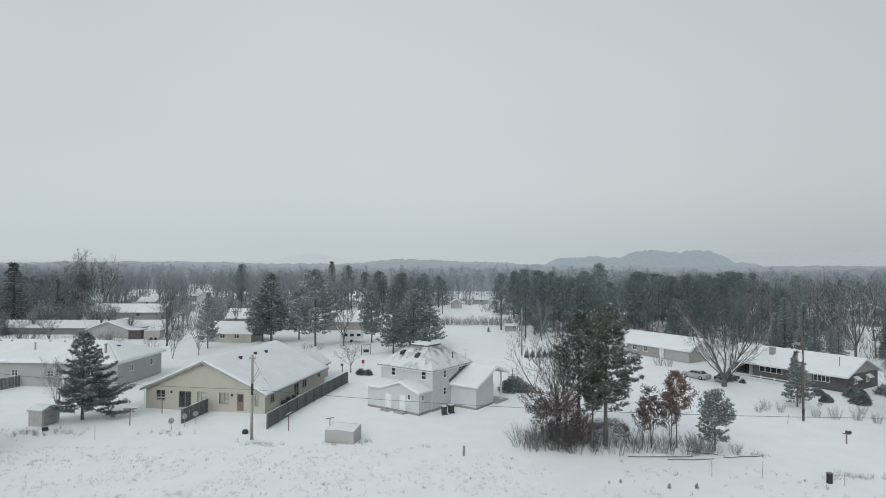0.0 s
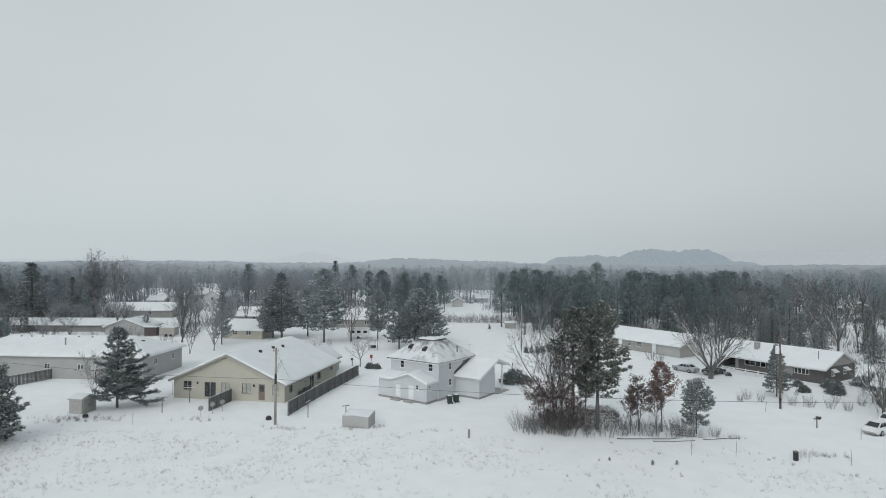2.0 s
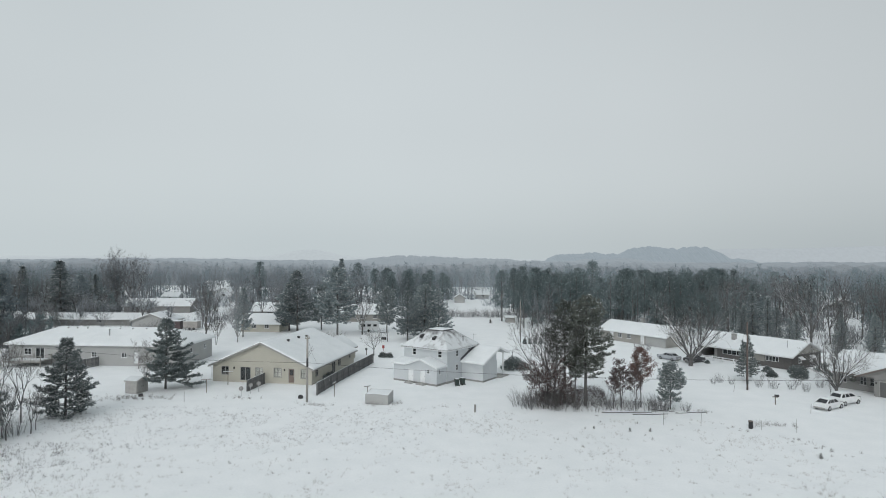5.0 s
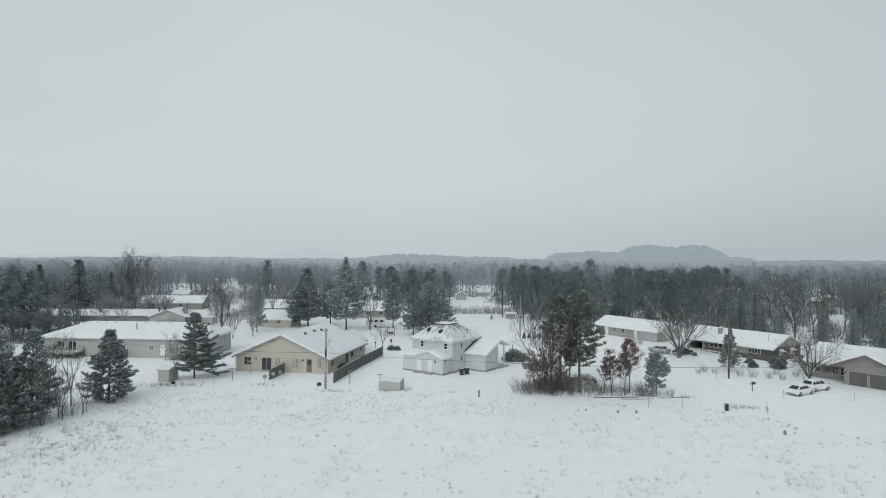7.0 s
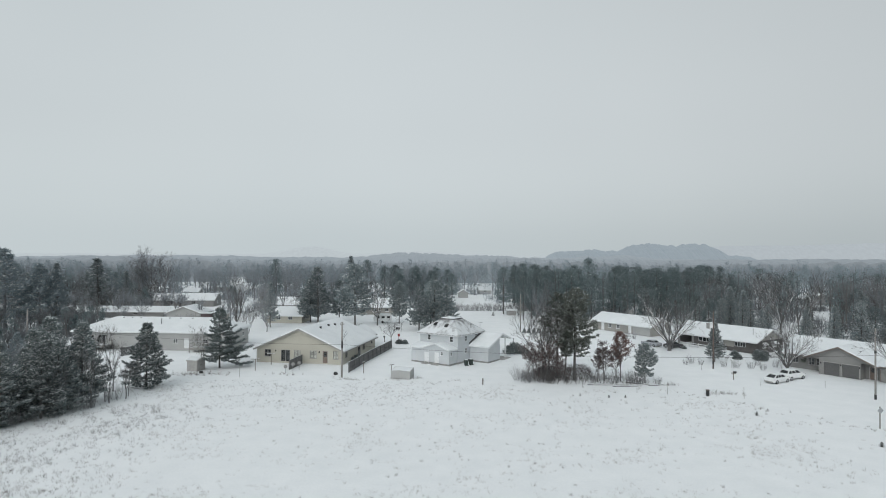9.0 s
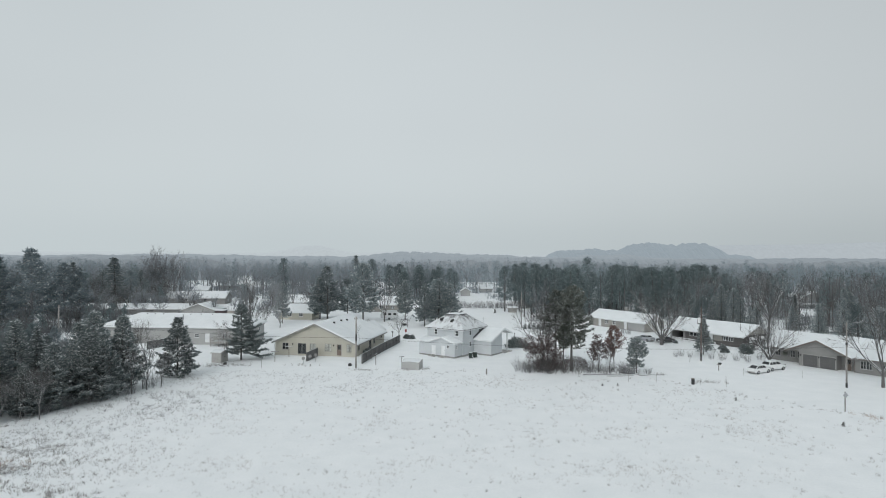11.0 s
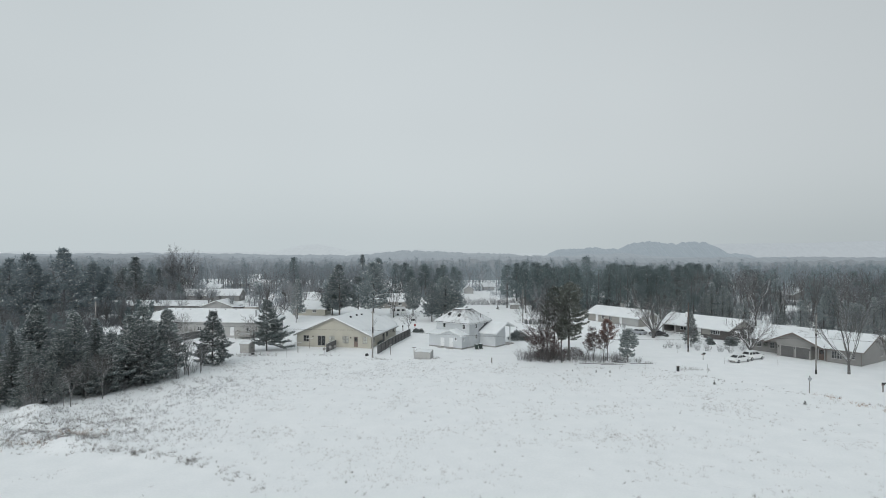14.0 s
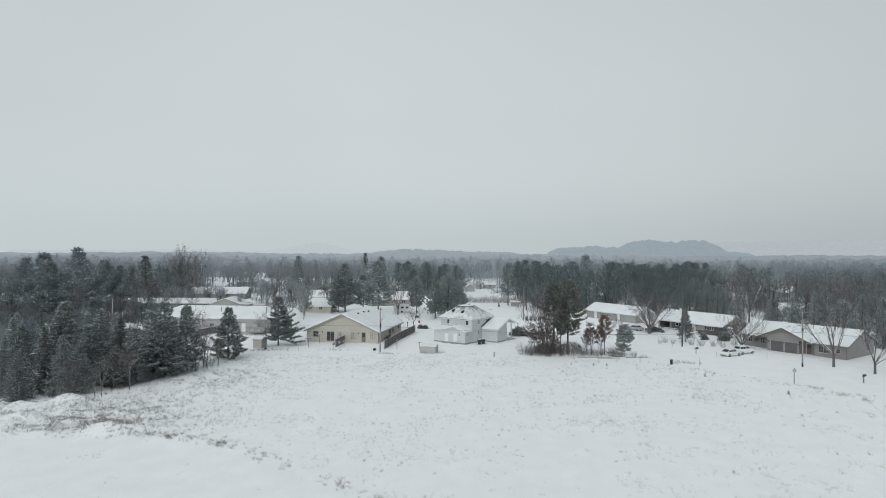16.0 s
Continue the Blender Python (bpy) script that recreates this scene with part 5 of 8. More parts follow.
for k in range(4):
    a, b = Vector(lo[k]), Vector(lo[(k + 1) % 4])
    fascia.prism([a + Vector((0, 0, -0.24)), b + Vector((0, 0, -0.24)), b + Vector((0, 0, 0.02)), a + Vector((0, 0, 0.02))], Vector((cx - (a.x + b.x) / 2, cy - (a.y + b.y) / 2, 0)).normalized() * 0.06)
fascia.box(X0 + 0.05, Y0 + 0.05, ZE - 0.22, X1 - 0.05, Y1 - 0.05, ZE - 0.17)
part("fascia", fascia, TRIM, white)
for xx, yy in ((-6.6, 2.1), (-3.9, 1.9)):
    v = Mesh()
    z = ZE + (yy - Y0) * (ZT - ZE) / (cy - tw - Y0)
    v.prism([(xx - 0.36, yy - 0.4, z - 0.25), (xx + 0.36, yy - 0.4, z - 0.25), (xx + 0.26, yy - 0.36, z + 0.16), (xx - 0.26, yy - 0.36, z + 0.16)], (0, 0.7, 0.22))
    part("roof_vent", v, BLACK, white, "dark box vent melted free of snow")
roof_pipe(white, -1.0, 6.0, ZE + (X1 + 1.0) * (ZT - ZE) / (X1 - cx - tw), 0.75, 0.07, BLACK)
ant = Mesh()
ant.tube(((-0.9, 9.2, ZE), (-0.9, 9.2, 7.0)), (0.025, 0.02), 5)
ant.tube(((-1.3, 9.2, 6.9), (-0.3, 9.2, 6.95)), (0.02, 0.02), 5)
part("aerial", ant, GALV, white)
# kitchen annex with a front gable
base_ = Mesh()
base_.box(-9.212, 0.488, -0.3, -0.388, 9.092, 0.27)
part("foundation", base_, FOUNDATION, white, "grey concrete block footing")
annex = thing("house_annex", "low white gabled annex with two white doors", "annex", rotated(-1.23, 76.34, 0.0, UX, UY))
build_wall(annex, "x", -2.1, 1, -9.3, -0.6, 0, 2.7, WHITE, [("door", -6.2, -5.2, 0.08, 2.1), ("door", -3.85, -2.85, 0.25, 2.2), ("window", -2.5, -1.95, 1.75, 2.4)])
build_wall(annex, "y", -0.6, -1, -1.92, 0.49, 0, 2.7, WHITE, [("window", -1.55, -1.05, 1.7, 2.4)])
build_wall(annex, "y", -9.3, 1, -1.92, 0.49, 0, 2.7, WHITE)
pk = Mesh()
pk.prism([(-6.75, -2.1, 2.7), (-0.6, -2.1, 2.7), (-3.67, -2.1, 3.74)], (0, 0.18, 0))
part("gable", pk, WHITE, annex)
rise = (3.78 - 2.62) / 3.2
roof_plane(annex, [(-6.95, -2.45, 2.8), (-3.672, -2.45, 3.9), (-3.672, 0.48, 3.9), (-6.95, 0.48, 2.8)], TRIM, 0.16, 5.0)
roof_plane(annex, [(-3.668, -2.45, 3.9), (-0.3, -2.45, 2.8), (-0.3, 0.48, 2.8), (-3.668, 0.48, 3.9)], TRIM, 0.16, 6.0)
roof_plane(annex, [(-9.65, -2.4, 2.84), (-6.96, -2.4, 2.84), (-6.0, 0.48, 3.4), (-9.65, 0.48, 3.4)], TRIM, 0.16, 7.0)
base = Mesh()
base.box(-9.26, -2.06, -0.2, -0.64, 0.4, 0.06)
part("foundation", base, FOUNDATION, annex)
step = Mesh()
step.box(-6.4, -3.0, -0.2, -5.0, -2.15, 0.1)
step.box(-4.1, -2.95, -0.2, -2.6, -2.15, 0.16)
part("doorstep", step, CONCRETE, annex)
# side wing with an open porch under its ridge
base_ = Mesh()
base_.box(-9.312, -2.112, -0.3, -0.588, 0.484, 0.24)
part("foundation", base_, FOUNDATION, annex, "grey concrete block footing")
wing = thing("house_wing", "white side wing whose gable roof shelters an open porch", "annex", rotated(-1.23, 76.34, 0.0, UX, UY))
build_wall(wing, "x", 4.7, 1, -0.38, 3.7, 0, 2.95, WHITE)
build_wall(wing, "x", 9.2, -1, -0.38, 3.7, 0, 2.95, WHITE, [("door", 1.6, 2.6, 0.15, 2.2)])
gab = Mesh()
wall_cells(gab, "y", 3.7, -1, 4.88, 9.02, 0, 2.95, [])
gab.prism([(3.7, 4.88, 2.95), (3.7, 9.02, 2.95), (3.7, 9.02, 4.76), (3.7, 4.88, 3.1)], (-0.18, 0, 0))
part("wall", gab, WHITE, wing)
roof_plane(wing, [(-0.38, 4.25, 3.0), (4.15, 4.25, 3.0), (4.15, 9.5, 5.1), (-0.38, 9.5, 5.1)], TRIM, 0.18, 8.0)
roof_plane(wing, [(-0.38, 9.504, 5.1), (4.15, 9.504, 5.1), (4.15, 12.85, 3.85), (-0.38, 12.85, 3.85)], TRIM, 0.18, 9.0)
# Dark strip added for the shaded gap between wing roof and house wall.
wing_shade = Mesh()
wing_shade.prism([(-0.37, 4.3, 3.0), (-0.37, 9.45, 5.1), (-0.37, 9.45, 5.62), (-0.37, 4.3, 3.5)], (0.07, 0, 0))
part("flashing", wing_shade, SHINGLE, wing, "dark strip standing in for shade where the roof meets the house")
barge = Mesh()
barge.prism([(4.15, 4.25, 2.76), (4.15, 9.5, 4.86), (4.15, 9.5, 5.12), (4.15, 4.25, 3.02)], (0.05, 0, 0))
barge.prism([(4.15, 9.5, 4.86), (4.15, 12.85, 3.6), (4.15, 12.85, 3.87), (4.15, 9.5, 5.12)], (0.05, 0, 0))
part("bargeboard", barge, TRIM, wing)
for yy in (11.6,):
    for xx in (3.5, 0.2):
        col = Mesh()
        col.box(xx - 0.1, yy - 0.1, 0.12, xx + 0.1, yy + 0.1, 4.05)
        col.box(xx - 0.15, yy - 0.15, 0.12, xx + 0.15, yy + 0.15, 0.35)
        col.box(xx - 0.15, yy - 0.15, 3.85, xx + 0.15, yy + 0.15, 4.0)
        part("porch_post", col, TRIM, wing)
floor_ = Mesh()
floor_.box(-0.3, 9.22, -0.2, 4.3, 12.4, 0.14)
part("porch_floor", floor_, CONCRETE, wing)
base = Mesh()
base.box(-0.3, 4.74, -0.2, 3.74, 9.1, 0.08)
part("foundation", base, FOUNDATION, wing)

base_ = Mesh()
base_.box(-0.384, 4.688, -0.3, 3.712, 9.088, 0.22)
part("foundation", base_, FOUNDATION, wing, "grey concrete block footing")

# long grey house with a hip roof and a deck
grey = thing("grey_house", "long grey-sided house with a broad snow-covered hip roof", "house", rotated(-82.2, 92.0, 0.0, 0.998, -0.062))
GL, GW, GE, GR = 32.8, 12.4, 3.9, 6.2
build_wall(grey, "x", 0, 1, 0, GL, 0, GE, GREY, [("window", 3.0, 4.4, 1.9, 3.0), ("patio", 5.2, 6.9, 1.15, 3.1), ("window", 15.9, 16.9, 1.6, 2.5), ("window", 21.6, 22.6, 1.6, 2.4), ("door", 24.0, 25.0, 0.5, 2.55), ("window", 28.0, 29.0, 1.6, 2.4)])
build_wall(grey, "y", GL, -1, 0.18, GW - 0.18, 0, GE, GREY, [("window", 3.2, 4.1, 2.0, 2.95), ("window", 8.9, 9.7, 2.0, 2.95)])
build_wall(grey, "x", GW, -1, 0, GL, 0, GE, GREY, [("window", 8, 9.4, 1.6, 2.8), ("window", 24, 25.4, 1.6, 2.8)])
build_wall(grey, "y", 0, 1, 0.18, GW - 0.18, 0, GE, GREY, [("window", 6, 7.2, 1.6, 2.8)])
a0, a1, b0, b1, ge, hp = -0.6, GL + 0.6, -0.6, GW + 0.6, GE - 0.08, GW / 2
roof_plane(grey, [(a0, b0, ge), (a1, b0, ge), (a1 - hp, GW / 2, GR), (a0 + hp, GW / 2, GR)], TRIM, 0.24, 1.5)
roof_plane(grey, [(a0 + hp, GW / 2 + 0.004, GR), (a1 - hp, GW / 2 + 0.004, GR), (a1, b1, ge), (a0, b1, ge)], TRIM, 0.24, 2.5)
roof_plane(grey, [(a1, b0, ge), (a1, b1, ge), (a1 - hp + 0.004, GW / 2 + 0.01, GR), (a1 - hp + 0.004, GW / 2 - 0.01, GR)], TRIM, 0.24, 3.5)
roof_plane(grey, [(a0, b1, ge), (a0, b0, ge), (a0 + hp - 0.004, GW / 2 - 0.01, GR), (a0 + hp - 0.004, GW / 2 + 0.01, GR)], TRIM, 0.24, 4.5)
for xx in (7.6, 9.5, 11.5, 18.0, 20.5, 23.2):
    roof_vent(grey, xx, GW / 2 - 0.9, GR - 0.2, 0.1, GALV)
roof_pipe(grey, 17.6, 2.6, 5.0, 1.25, 0.12)
roof_pipe(grey, 29.6, 2.0, 4.8, 1.5, 0.17)
roof_vent(grey, 29.4, 5.6, 5.4, 0.2)
fnd = Mesh()
fnd.box(0.03, 0.03, -0.3, GL - 0.03, GW - 0.03, 0.12)
part("foundation", fnd, FOUNDATION, grey)
deck = thing("wooden_deck", "raised grey wooden deck with railings beside the grey house", "deck", rotated(-82.2, 92.0, 0.0, 0.998, -0.062))


def build_deck(root, x0, x1, y0, y1, z, rail=1.0):
    m = Mesh()
    n = int((y1 - y0) / 0.3)
    for i in range(n):
        m.box(x0, y0 + (y1 - y0) * i / n + 0.01, z, x1, y0 + (y1 - y0) * (i + 1) / n - 0.01, z + 0.05)
    m.box(x0, y0, z - 0.22, x1, y0 + 0.06, z - 0.002)
    m.box(x0, y1 - 0.06, z - 0.22, x1, y1, z - 0.002)
    part("deck_boards", m, WOOD_LIGHT, root)
    for xx in (x0 + 0.08, (x0 + x1) / 2, x1 - 0.08):
        for yy in (y0 + 0.08, y1 - 0.2):
            p = Mesh()
            p.box(xx - 0.07, yy - 0.07, -0.2, xx + 0.07, yy + 0.07, z + rail)
            part("post", p, WOOD_LIGHT, root)
    for zz in (z + rail - 0.08, z + 0.2):
        r = Mesh()
        r.box(x0, y0 + 0.02, zz, x1, y0 + 0.09, zz + 0.08)
        r.box(x0 + 0.02, y0 + 0.09, zz, x0 + 0.09, y1, zz + 0.08)
        r.box(x1 - 0.09, y0 + 0.09, zz, x1 - 0.02, y1, zz + 0.08)
        part("rail", r, WOOD_LIGHT, root)
    b = Mesh()
    k = int((x1 - x0) / 0.28)
    for i in range(k):
        xx = x0 + (x1 - x0) * (i + 0.5) / k
        b.box(xx - 0.02, y0 + 0.03, z + 0.28, xx + 0.02, y0 + 0.07, z + rail - 0.08)
    part("balusters", b, WOOD_LIGHT, root)
    s = slab(root, "deck_snow_base", [(x0 + 0.1, y0 + 0.1, z + 0.08), (x1 - 0.1, y0 + 0.1, z + 0.08), (x1 - 0.1, y1 - 0.1, z + 0.08), (x0 + 0.1, y1 - 0.1, z + 0.08)], 0.025, WOOD_LIGHT)
    snow_layer(s, [(x0 + 0.1, y0 + 0.1, z + 0.08), (x1 - 0.1, y0 + 0.1, z + 0.08), (x1 - 0.1, y1 - 0.1, z + 0.08), (x0 + 0.1, y1 - 0.1, z + 0.08)], 0.14, 0.6, name="snow")


build_deck(deck, 1.6, 8.6, -3.2, -0.1, 1.1)
deck2 = thing("wooden_deck", "small raised wooden deck at the back door of the grey house", "deck", rotated(-82.2, 92.0, 0.0, 0.998, -0.062))
build_deck(deck2, 26.3, 30.2, -2.6, -0.1, 0.9)

# taupe house with the double garage; local x runs along the front and ends at the street corner
tx, ty = 0.575, -0.818
taupe = thing("garage_house", "taupe ranch house with a gabled double garage and snowy roof", "house", rotated(70.4, 58.0, 0.0, tx, ty))
TE = 2.75
build_wall(taupe, "x", -1.0, 1, -14.5, -8.2, 0, TE, TAUPE, [("garage", -13.75, -11.3, 0.05, 2.25), ("garage", -10.9, -8.45, 0.05, 2.25)])
peak_wall = Mesh()
peak_wall.prism([(-16.6, -1.0, TE), (-6.0, -1.0, TE), (-11.4, -1.0, 5.0)], (0, 0.18, 0))
part("gable", peak_wall, TAUPE, taupe)
build_wall(taupe, "y", -14.5, 1, -0.82, 1.6, 0, TE, TAUPE)
build_wall(taupe, "y", -8.2, -1, -0.82, 0.9, 0, TE, TAUPE)
build_wall(taupe, "x", 0.9, 1, -8.2, -5.8, 0, TE, TAUPE, [("brown_door", -7.6, -6.5, 0.1, 2.2)])
build_wall(taupe, "x", 1.6, 1, -20.9, -14.33, 0, TE, TAUPE, [("window", -19.9, -19.0, 1.0, 2.2), ("window", -17.2, -16.3, 1.0, 2.2), ("window", -15.9, -15.1, 1.0, 2.2)], frame_mat=GREY)
build_wall(taupe, "x", 0, 1, -5.8, 0.0, 0, TE, TAUPE, [("window", -4.9, -4.05, 0.85, 2.2), ("window", -4.0, -3.15, 0.85, 2.2), ("window", -1.75, -1.0, 1.1, 1.9)], frame_mat=GREY)
build_wall(taupe, "y", -5.8, 1, 0.18, 0.9, 0, TE, TAUPE)
build_wall(taupe, "y", 0.0, -1, 0.18, 13.2, 0, TE, TAUPE, [("window", 9, 10.2, 1.0, 2.2)], (6.9, 5.15), frame_mat=GREY)
build_wall(taupe, "y", -20.9, 1, 1.78, 13.2, 0, TE, TAUPE, [], (7.2, 5.1))
build_wall(taupe, "x", 13.38, -1, -20.9, 0.0, 0, TE, TAUPE, [("window", -6, -4.6, 1, 2.2)], frame_mat=GREY)
roof_plane(taupe, [(-6.2, -0.6, 2.62), (0.6, -0.6, 2.62), (0.6, 6.9, 5.3), (-6.2, 6.9, 5.3)], TRIM_DARK, 0.2, 1.2)
roof_plane(taupe, [(-21.5, 0.6, 2.62), (-6.204, 0.6, 2.62), (-6.204, 6.9, 5.3), (-21.5, 6.9, 5.3)], TRIM_DARK, 0.2, 2.2)
roof_plane(taupe, [(-21.5, 6.904, 5.3), (0.6, 6.904, 5.3), (0.6, 14.0, 2.5), (-21.5, 14.0, 2.5)], TRIM_DARK, 0.2, 3.2)
roof_plane(taupe, [(-16.9, -1.5, 2.66), (-11.402, -1.5, 5.12), (-11.402, 6.6, 5.12), (-16.9, 1.2, 2.66)], TRIM_DARK, 0.2, 4.2)
roof_plane(taupe, [(-11.398, -1.5, 5.12), (-5.7, -1.5, 2.6), (-5.7, 0.2, 2.6), (-11.398, 6.6, 5.12)], TRIM_DARK, 0.2, 5.2)
for a, b in (((-16.9, 2.66), (-11.4, 5.12)), ((-11.4, 5.12), (-5.7, 2.6))):
    brg = Mesh()
    brg.prism([(a[0], -1.5, a[1] - 0.24), (b[0], -1.5, b[1] - 0.24), (b[0], -1.5, b[1] + 0.02), (a[0], -1.5, a[1] + 0.02)], (0, -0.04, 0))
    part("bargeboard", brg, TRIM_DARK, taupe)
brg = Mesh()
brg.prism([(0.6, -0.6, 2.38), (0.6, 6.9, 5.06), (0.6, 6.9, 5.32), (0.6, -0.6, 2.64)], (0.04, 0, 0))
part("bargeboard", brg, TRIM_DARK, taupe)
for a, b, c, d in ((-20.86, 1.65, -14.4, 13.3), (-5.75, 0.05, -0.05, 13.3)):
    fnd = Mesh()
    fnd.box(a, b, -0.3, c, d, 0.06)
    part("foundation", fnd, FOUNDATION, taupe)
for xx in (-14.2, -11.1, -8.32):
    lamp = Mesh()
    lamp.box(xx - 0.07, -1.15, 1.9, xx + 0.07, -1.003, 2.15)
    part("wall_lamp", lamp, BLACK, taupe, "dark wall lantern")
wreath = Mesh()
ring = [(-18.1 + 0.3 * math.cos(i * 0.5236), 1.5, 1.65 + 0.3 * math.sin(i * 0.5236)) for i in range(13)]
wreath.tube(ring, (0.2,) * 13, 5, cap=False)
part("wreath", wreath, NEEDLE, taupe, "dark green wreath on the wall")
for xx, h in ((-21.3, 2.6), (-5.75, 2.45), (0.05, 2.6)):
    sp = Mesh()
    sp.tube(((xx, -0.1 if xx > -10 else 1.5, 0.1), (xx, -0.1 if xx > -10 else 1.5, h)), (0.05, 0.05), 6)
    part("downspout", sp, TRIM_DARK, taupe)

# brick ranch house with wide windows and a carport
bx, by = 0.53, -0.848
brick = thing("brick_ranch_house", "dark brick ranch house with white windows and snowy roof", "house", rotated(51.1, 105.1, 0.0, bx, by))
BL, BE = 18.7, 2.65
build_wall(brick, "x", 0, 1, 4.2, BL, 0, BE, BRICK, [("wide", 5.4, 9.2, 1.2, 2.15), ("door", 10.4, 11.4, 0.1, 2.15), ("wide", 14.0, 16.4, 1.15, 2.1)])
build_wall(brick, "y", BL, -1, 0.18, 10.2, 0, BE, BRICK, [("window", 2.4, 3.5, 1.1, 2.1), ("window", 6.4, 7.5, 1.1, 2.1)], (5.2, 4.6))
build_wall(brick, "x", 10.38, -1, 0, BL, 0, BE, BRICK, [("window", 6, 7.4, 1, 2.1)])
build_wall(brick, "y", 4.2, 1, 0.18, 10.2, 0, BE, BRICK)
build_wall(brick, "y", 0, 1, 0.18, 10.2, 0, BE, TAUPE, [], (5.2, 4.6))
arch = Mesh()
arch.box(0.0, 0.0, 2.1, 4.19, 0.18, BE)
arch.box(0.0, 0.0, 0.0, 0.5, 0.18, 2.1)
arch.box(3.6, 0.0, 0.0, 4.19, 0.18, 2.1)
part("carport_arch", arch, TAUPE, brick)
roof_plane(brick, [(-1.2, -0.9, 2.45), (BL + 0.7, -0.9, 2.45), (BL + 0.7, 5.2, 4.8), (-1.2, 5.2, 4.8)], TRIM, 0.2, 6.2)
roof_plane(brick, [(-1.2, 5.204, 4.8), (BL + 0.7, 5.204, 4.8), (BL + 0.7, 11.2, 2.4), (-1.2, 11.2, 2.4)], TRIM, 0.2, 7.2)
sid = Mesh()
sid.box(11.6, -0.03, 0.9, 13.8, -0.004, BE)
part("siding_panel", sid, BEIGE, brick)
for s in (2.95, 6.95):
    aw = Mesh()
    aw.prism([(BL + 0.01, s - 0.75, 2.2), (BL + 0.01, s + 0.75, 2.2), (BL + 0.7, s + 0.75, 1.75), (BL + 0.7, s - 0.75, 1.75)], (0, 0, 0.05))
    part("awning", aw, TRIM, brick, "white metal window awning")
chimney(brick, 6.2, 2.6, 3.3, 5.0, 0.36, FOUNDATION)
gab = Mesh()
gab.prism([(BL + 0.004, 0.25, BE), (BL + 0.004, 10.15, BE), (BL + 0.004, 5.2, 4.55)], (0.03, 0, 0))
part("gable_siding", gab, BEIGE, brick, "pale horizontal boards in the gable")
roof_pipe(brick, 17.0, 1.8, 3.6, 1.3, 0.04, BLACK)
# beige ranch behind the bare tree
ex, ey = 0.53, -0.848
beige = thing("beige_ranch_house", "long beige ranch house with a snow-covered roof", "house", rotated(37.8, 131.2, 0.0, ex, ey))
EL = 19.2
build_wall(beige, "x", 0, 1, 0, 13.8, 0, 2.55, BEIGE, [("door", 3.2, 4.2, 0.1, 2.1), ("window", 5.6, 6.7, 1.0, 2.1), ("window", 8.4, 9.5, 1.0, 2.1), ("door", 12.4, 13.4, 0.1, 2.1)])
build_wall(beige, "x", 0, 1, 13.8, EL, 0, 2.55, GREY)
build_wall(beige, "y", EL, -1, 0.18, 8.0, 0, 2.55, BEIGE, [("window", 5.0, 6.3, 1.3, 1.9)], (4.1, 4.3))
build_wall(beige, "x", 8.18, -1, 0, EL, 0, 2.55, BEIGE)
build_wall(beige, "y", 0, 1, 0.18, 8.0, 0, 2.55, BEIGE, [], (4.1, 4.3))
gable_roof(beige, 0, EL, 0, 8.18, 2.6, 4.5, "x", 0.55, TRIM, 0.2)
chimney(beige, 8.5, 5.6, 3.6, 5.5, 0.4, FOUNDATION)


def plain_house(name, x, y, turn, L, W, eave, rdg, along, mat, label, windows=2, trim=TRIM, category="house", zb=0.0):
    """A simple far house: walls, windows and a snowy gable roof."""
    root = thing(name, label, category, pose(x, y, zb, 0, 0, turn), "far houses")
    pts = [L * (k + 1) / (windows + 1) for k in range(windows)]
    peak = (L / 2, rdg - 0.15) if along == "y" else None
    side = (W / 2, rdg - 0.15) if along == "x" else None
    build_wall(root, "x", 0, 1, 0, L, 0, eave, mat, [("window", p - 0.6, p + 0.6, 1.0, 2.1) for p in pts], peak, trim)
    build_wall(root, "x", W, -1, 0, L, 0, eave, mat, [], peak)
    build_wall(root, "y", 0, 1, 0.18, W - 0.18, 0, eave, mat, [("window", W / 2 - 0.6, W / 2 + 0.6, 1.0, 2.0)], side)
    build_wall(root, "y", L, -1, 0.18, W - 0.18, 0, eave, mat, [("window", W / 2 - 0.6, W / 2 + 0.6, 1.0, 2.0)], side)
    gable_roof(root, 0, L, 0, W, eave, rdg, along, 0.5, trim, 0.22)
    return root


plain_house("neighbour_house", -124, 153, 1, 34, 9, 1.9, 3.2, "x", TAUPE, "grey house with a long snowy roof among bare trees", 2, TRIM_GREY)
plain_house("neighbour_house", -88.4, 147, 0, 10.2, 9, 2.2, 4.1, "y", GREY, "pale gabled house with a snowy roof", 0, TRIM_GREY)
plain_house("neighbour_house", -115, 192, 3, 23, 9, 2.6, 4.8, "x", TAUPE, "long low house under thick roof snow", 2, TRIM_GREY)
plain_house("neighbour_house", -128, 284, 6, 14, 9, 2.6, 5.0, "x", BEIGE, "pale house with a white roof among far trees", 2, TRIM_GREY)
plain_house("neighbour_house", -112, 268, -10, 9, 9, 2.6, 5.2, "y", WHITE, "small white gabled house far in the village", 1, TRIM_GREY)
plain_house("garage_shed", -127, 246, 0, 7, 6, 2.4, 3.9, "x", WHITE, "small white garage with a snowy roof", 1, category="garage")
plain_house("neighbour_house", -147, 340, 4, 17, 9, 2.8, 5.4, "x", WHITE, "white house far behind the trees", 3)
plain_house("neighbour_house", -56.0, 141, -4, 10.5, 8, 2.4, 4.5, "x", CREAM, "small yellow gabled house behind the pines", 2)
plain_house("neighbour_house", -64, 175, 0, 11, 8, 2.6, 4.9, "x", TAUPE, "low grey house with roof snow", 1, TRIM_GREY)
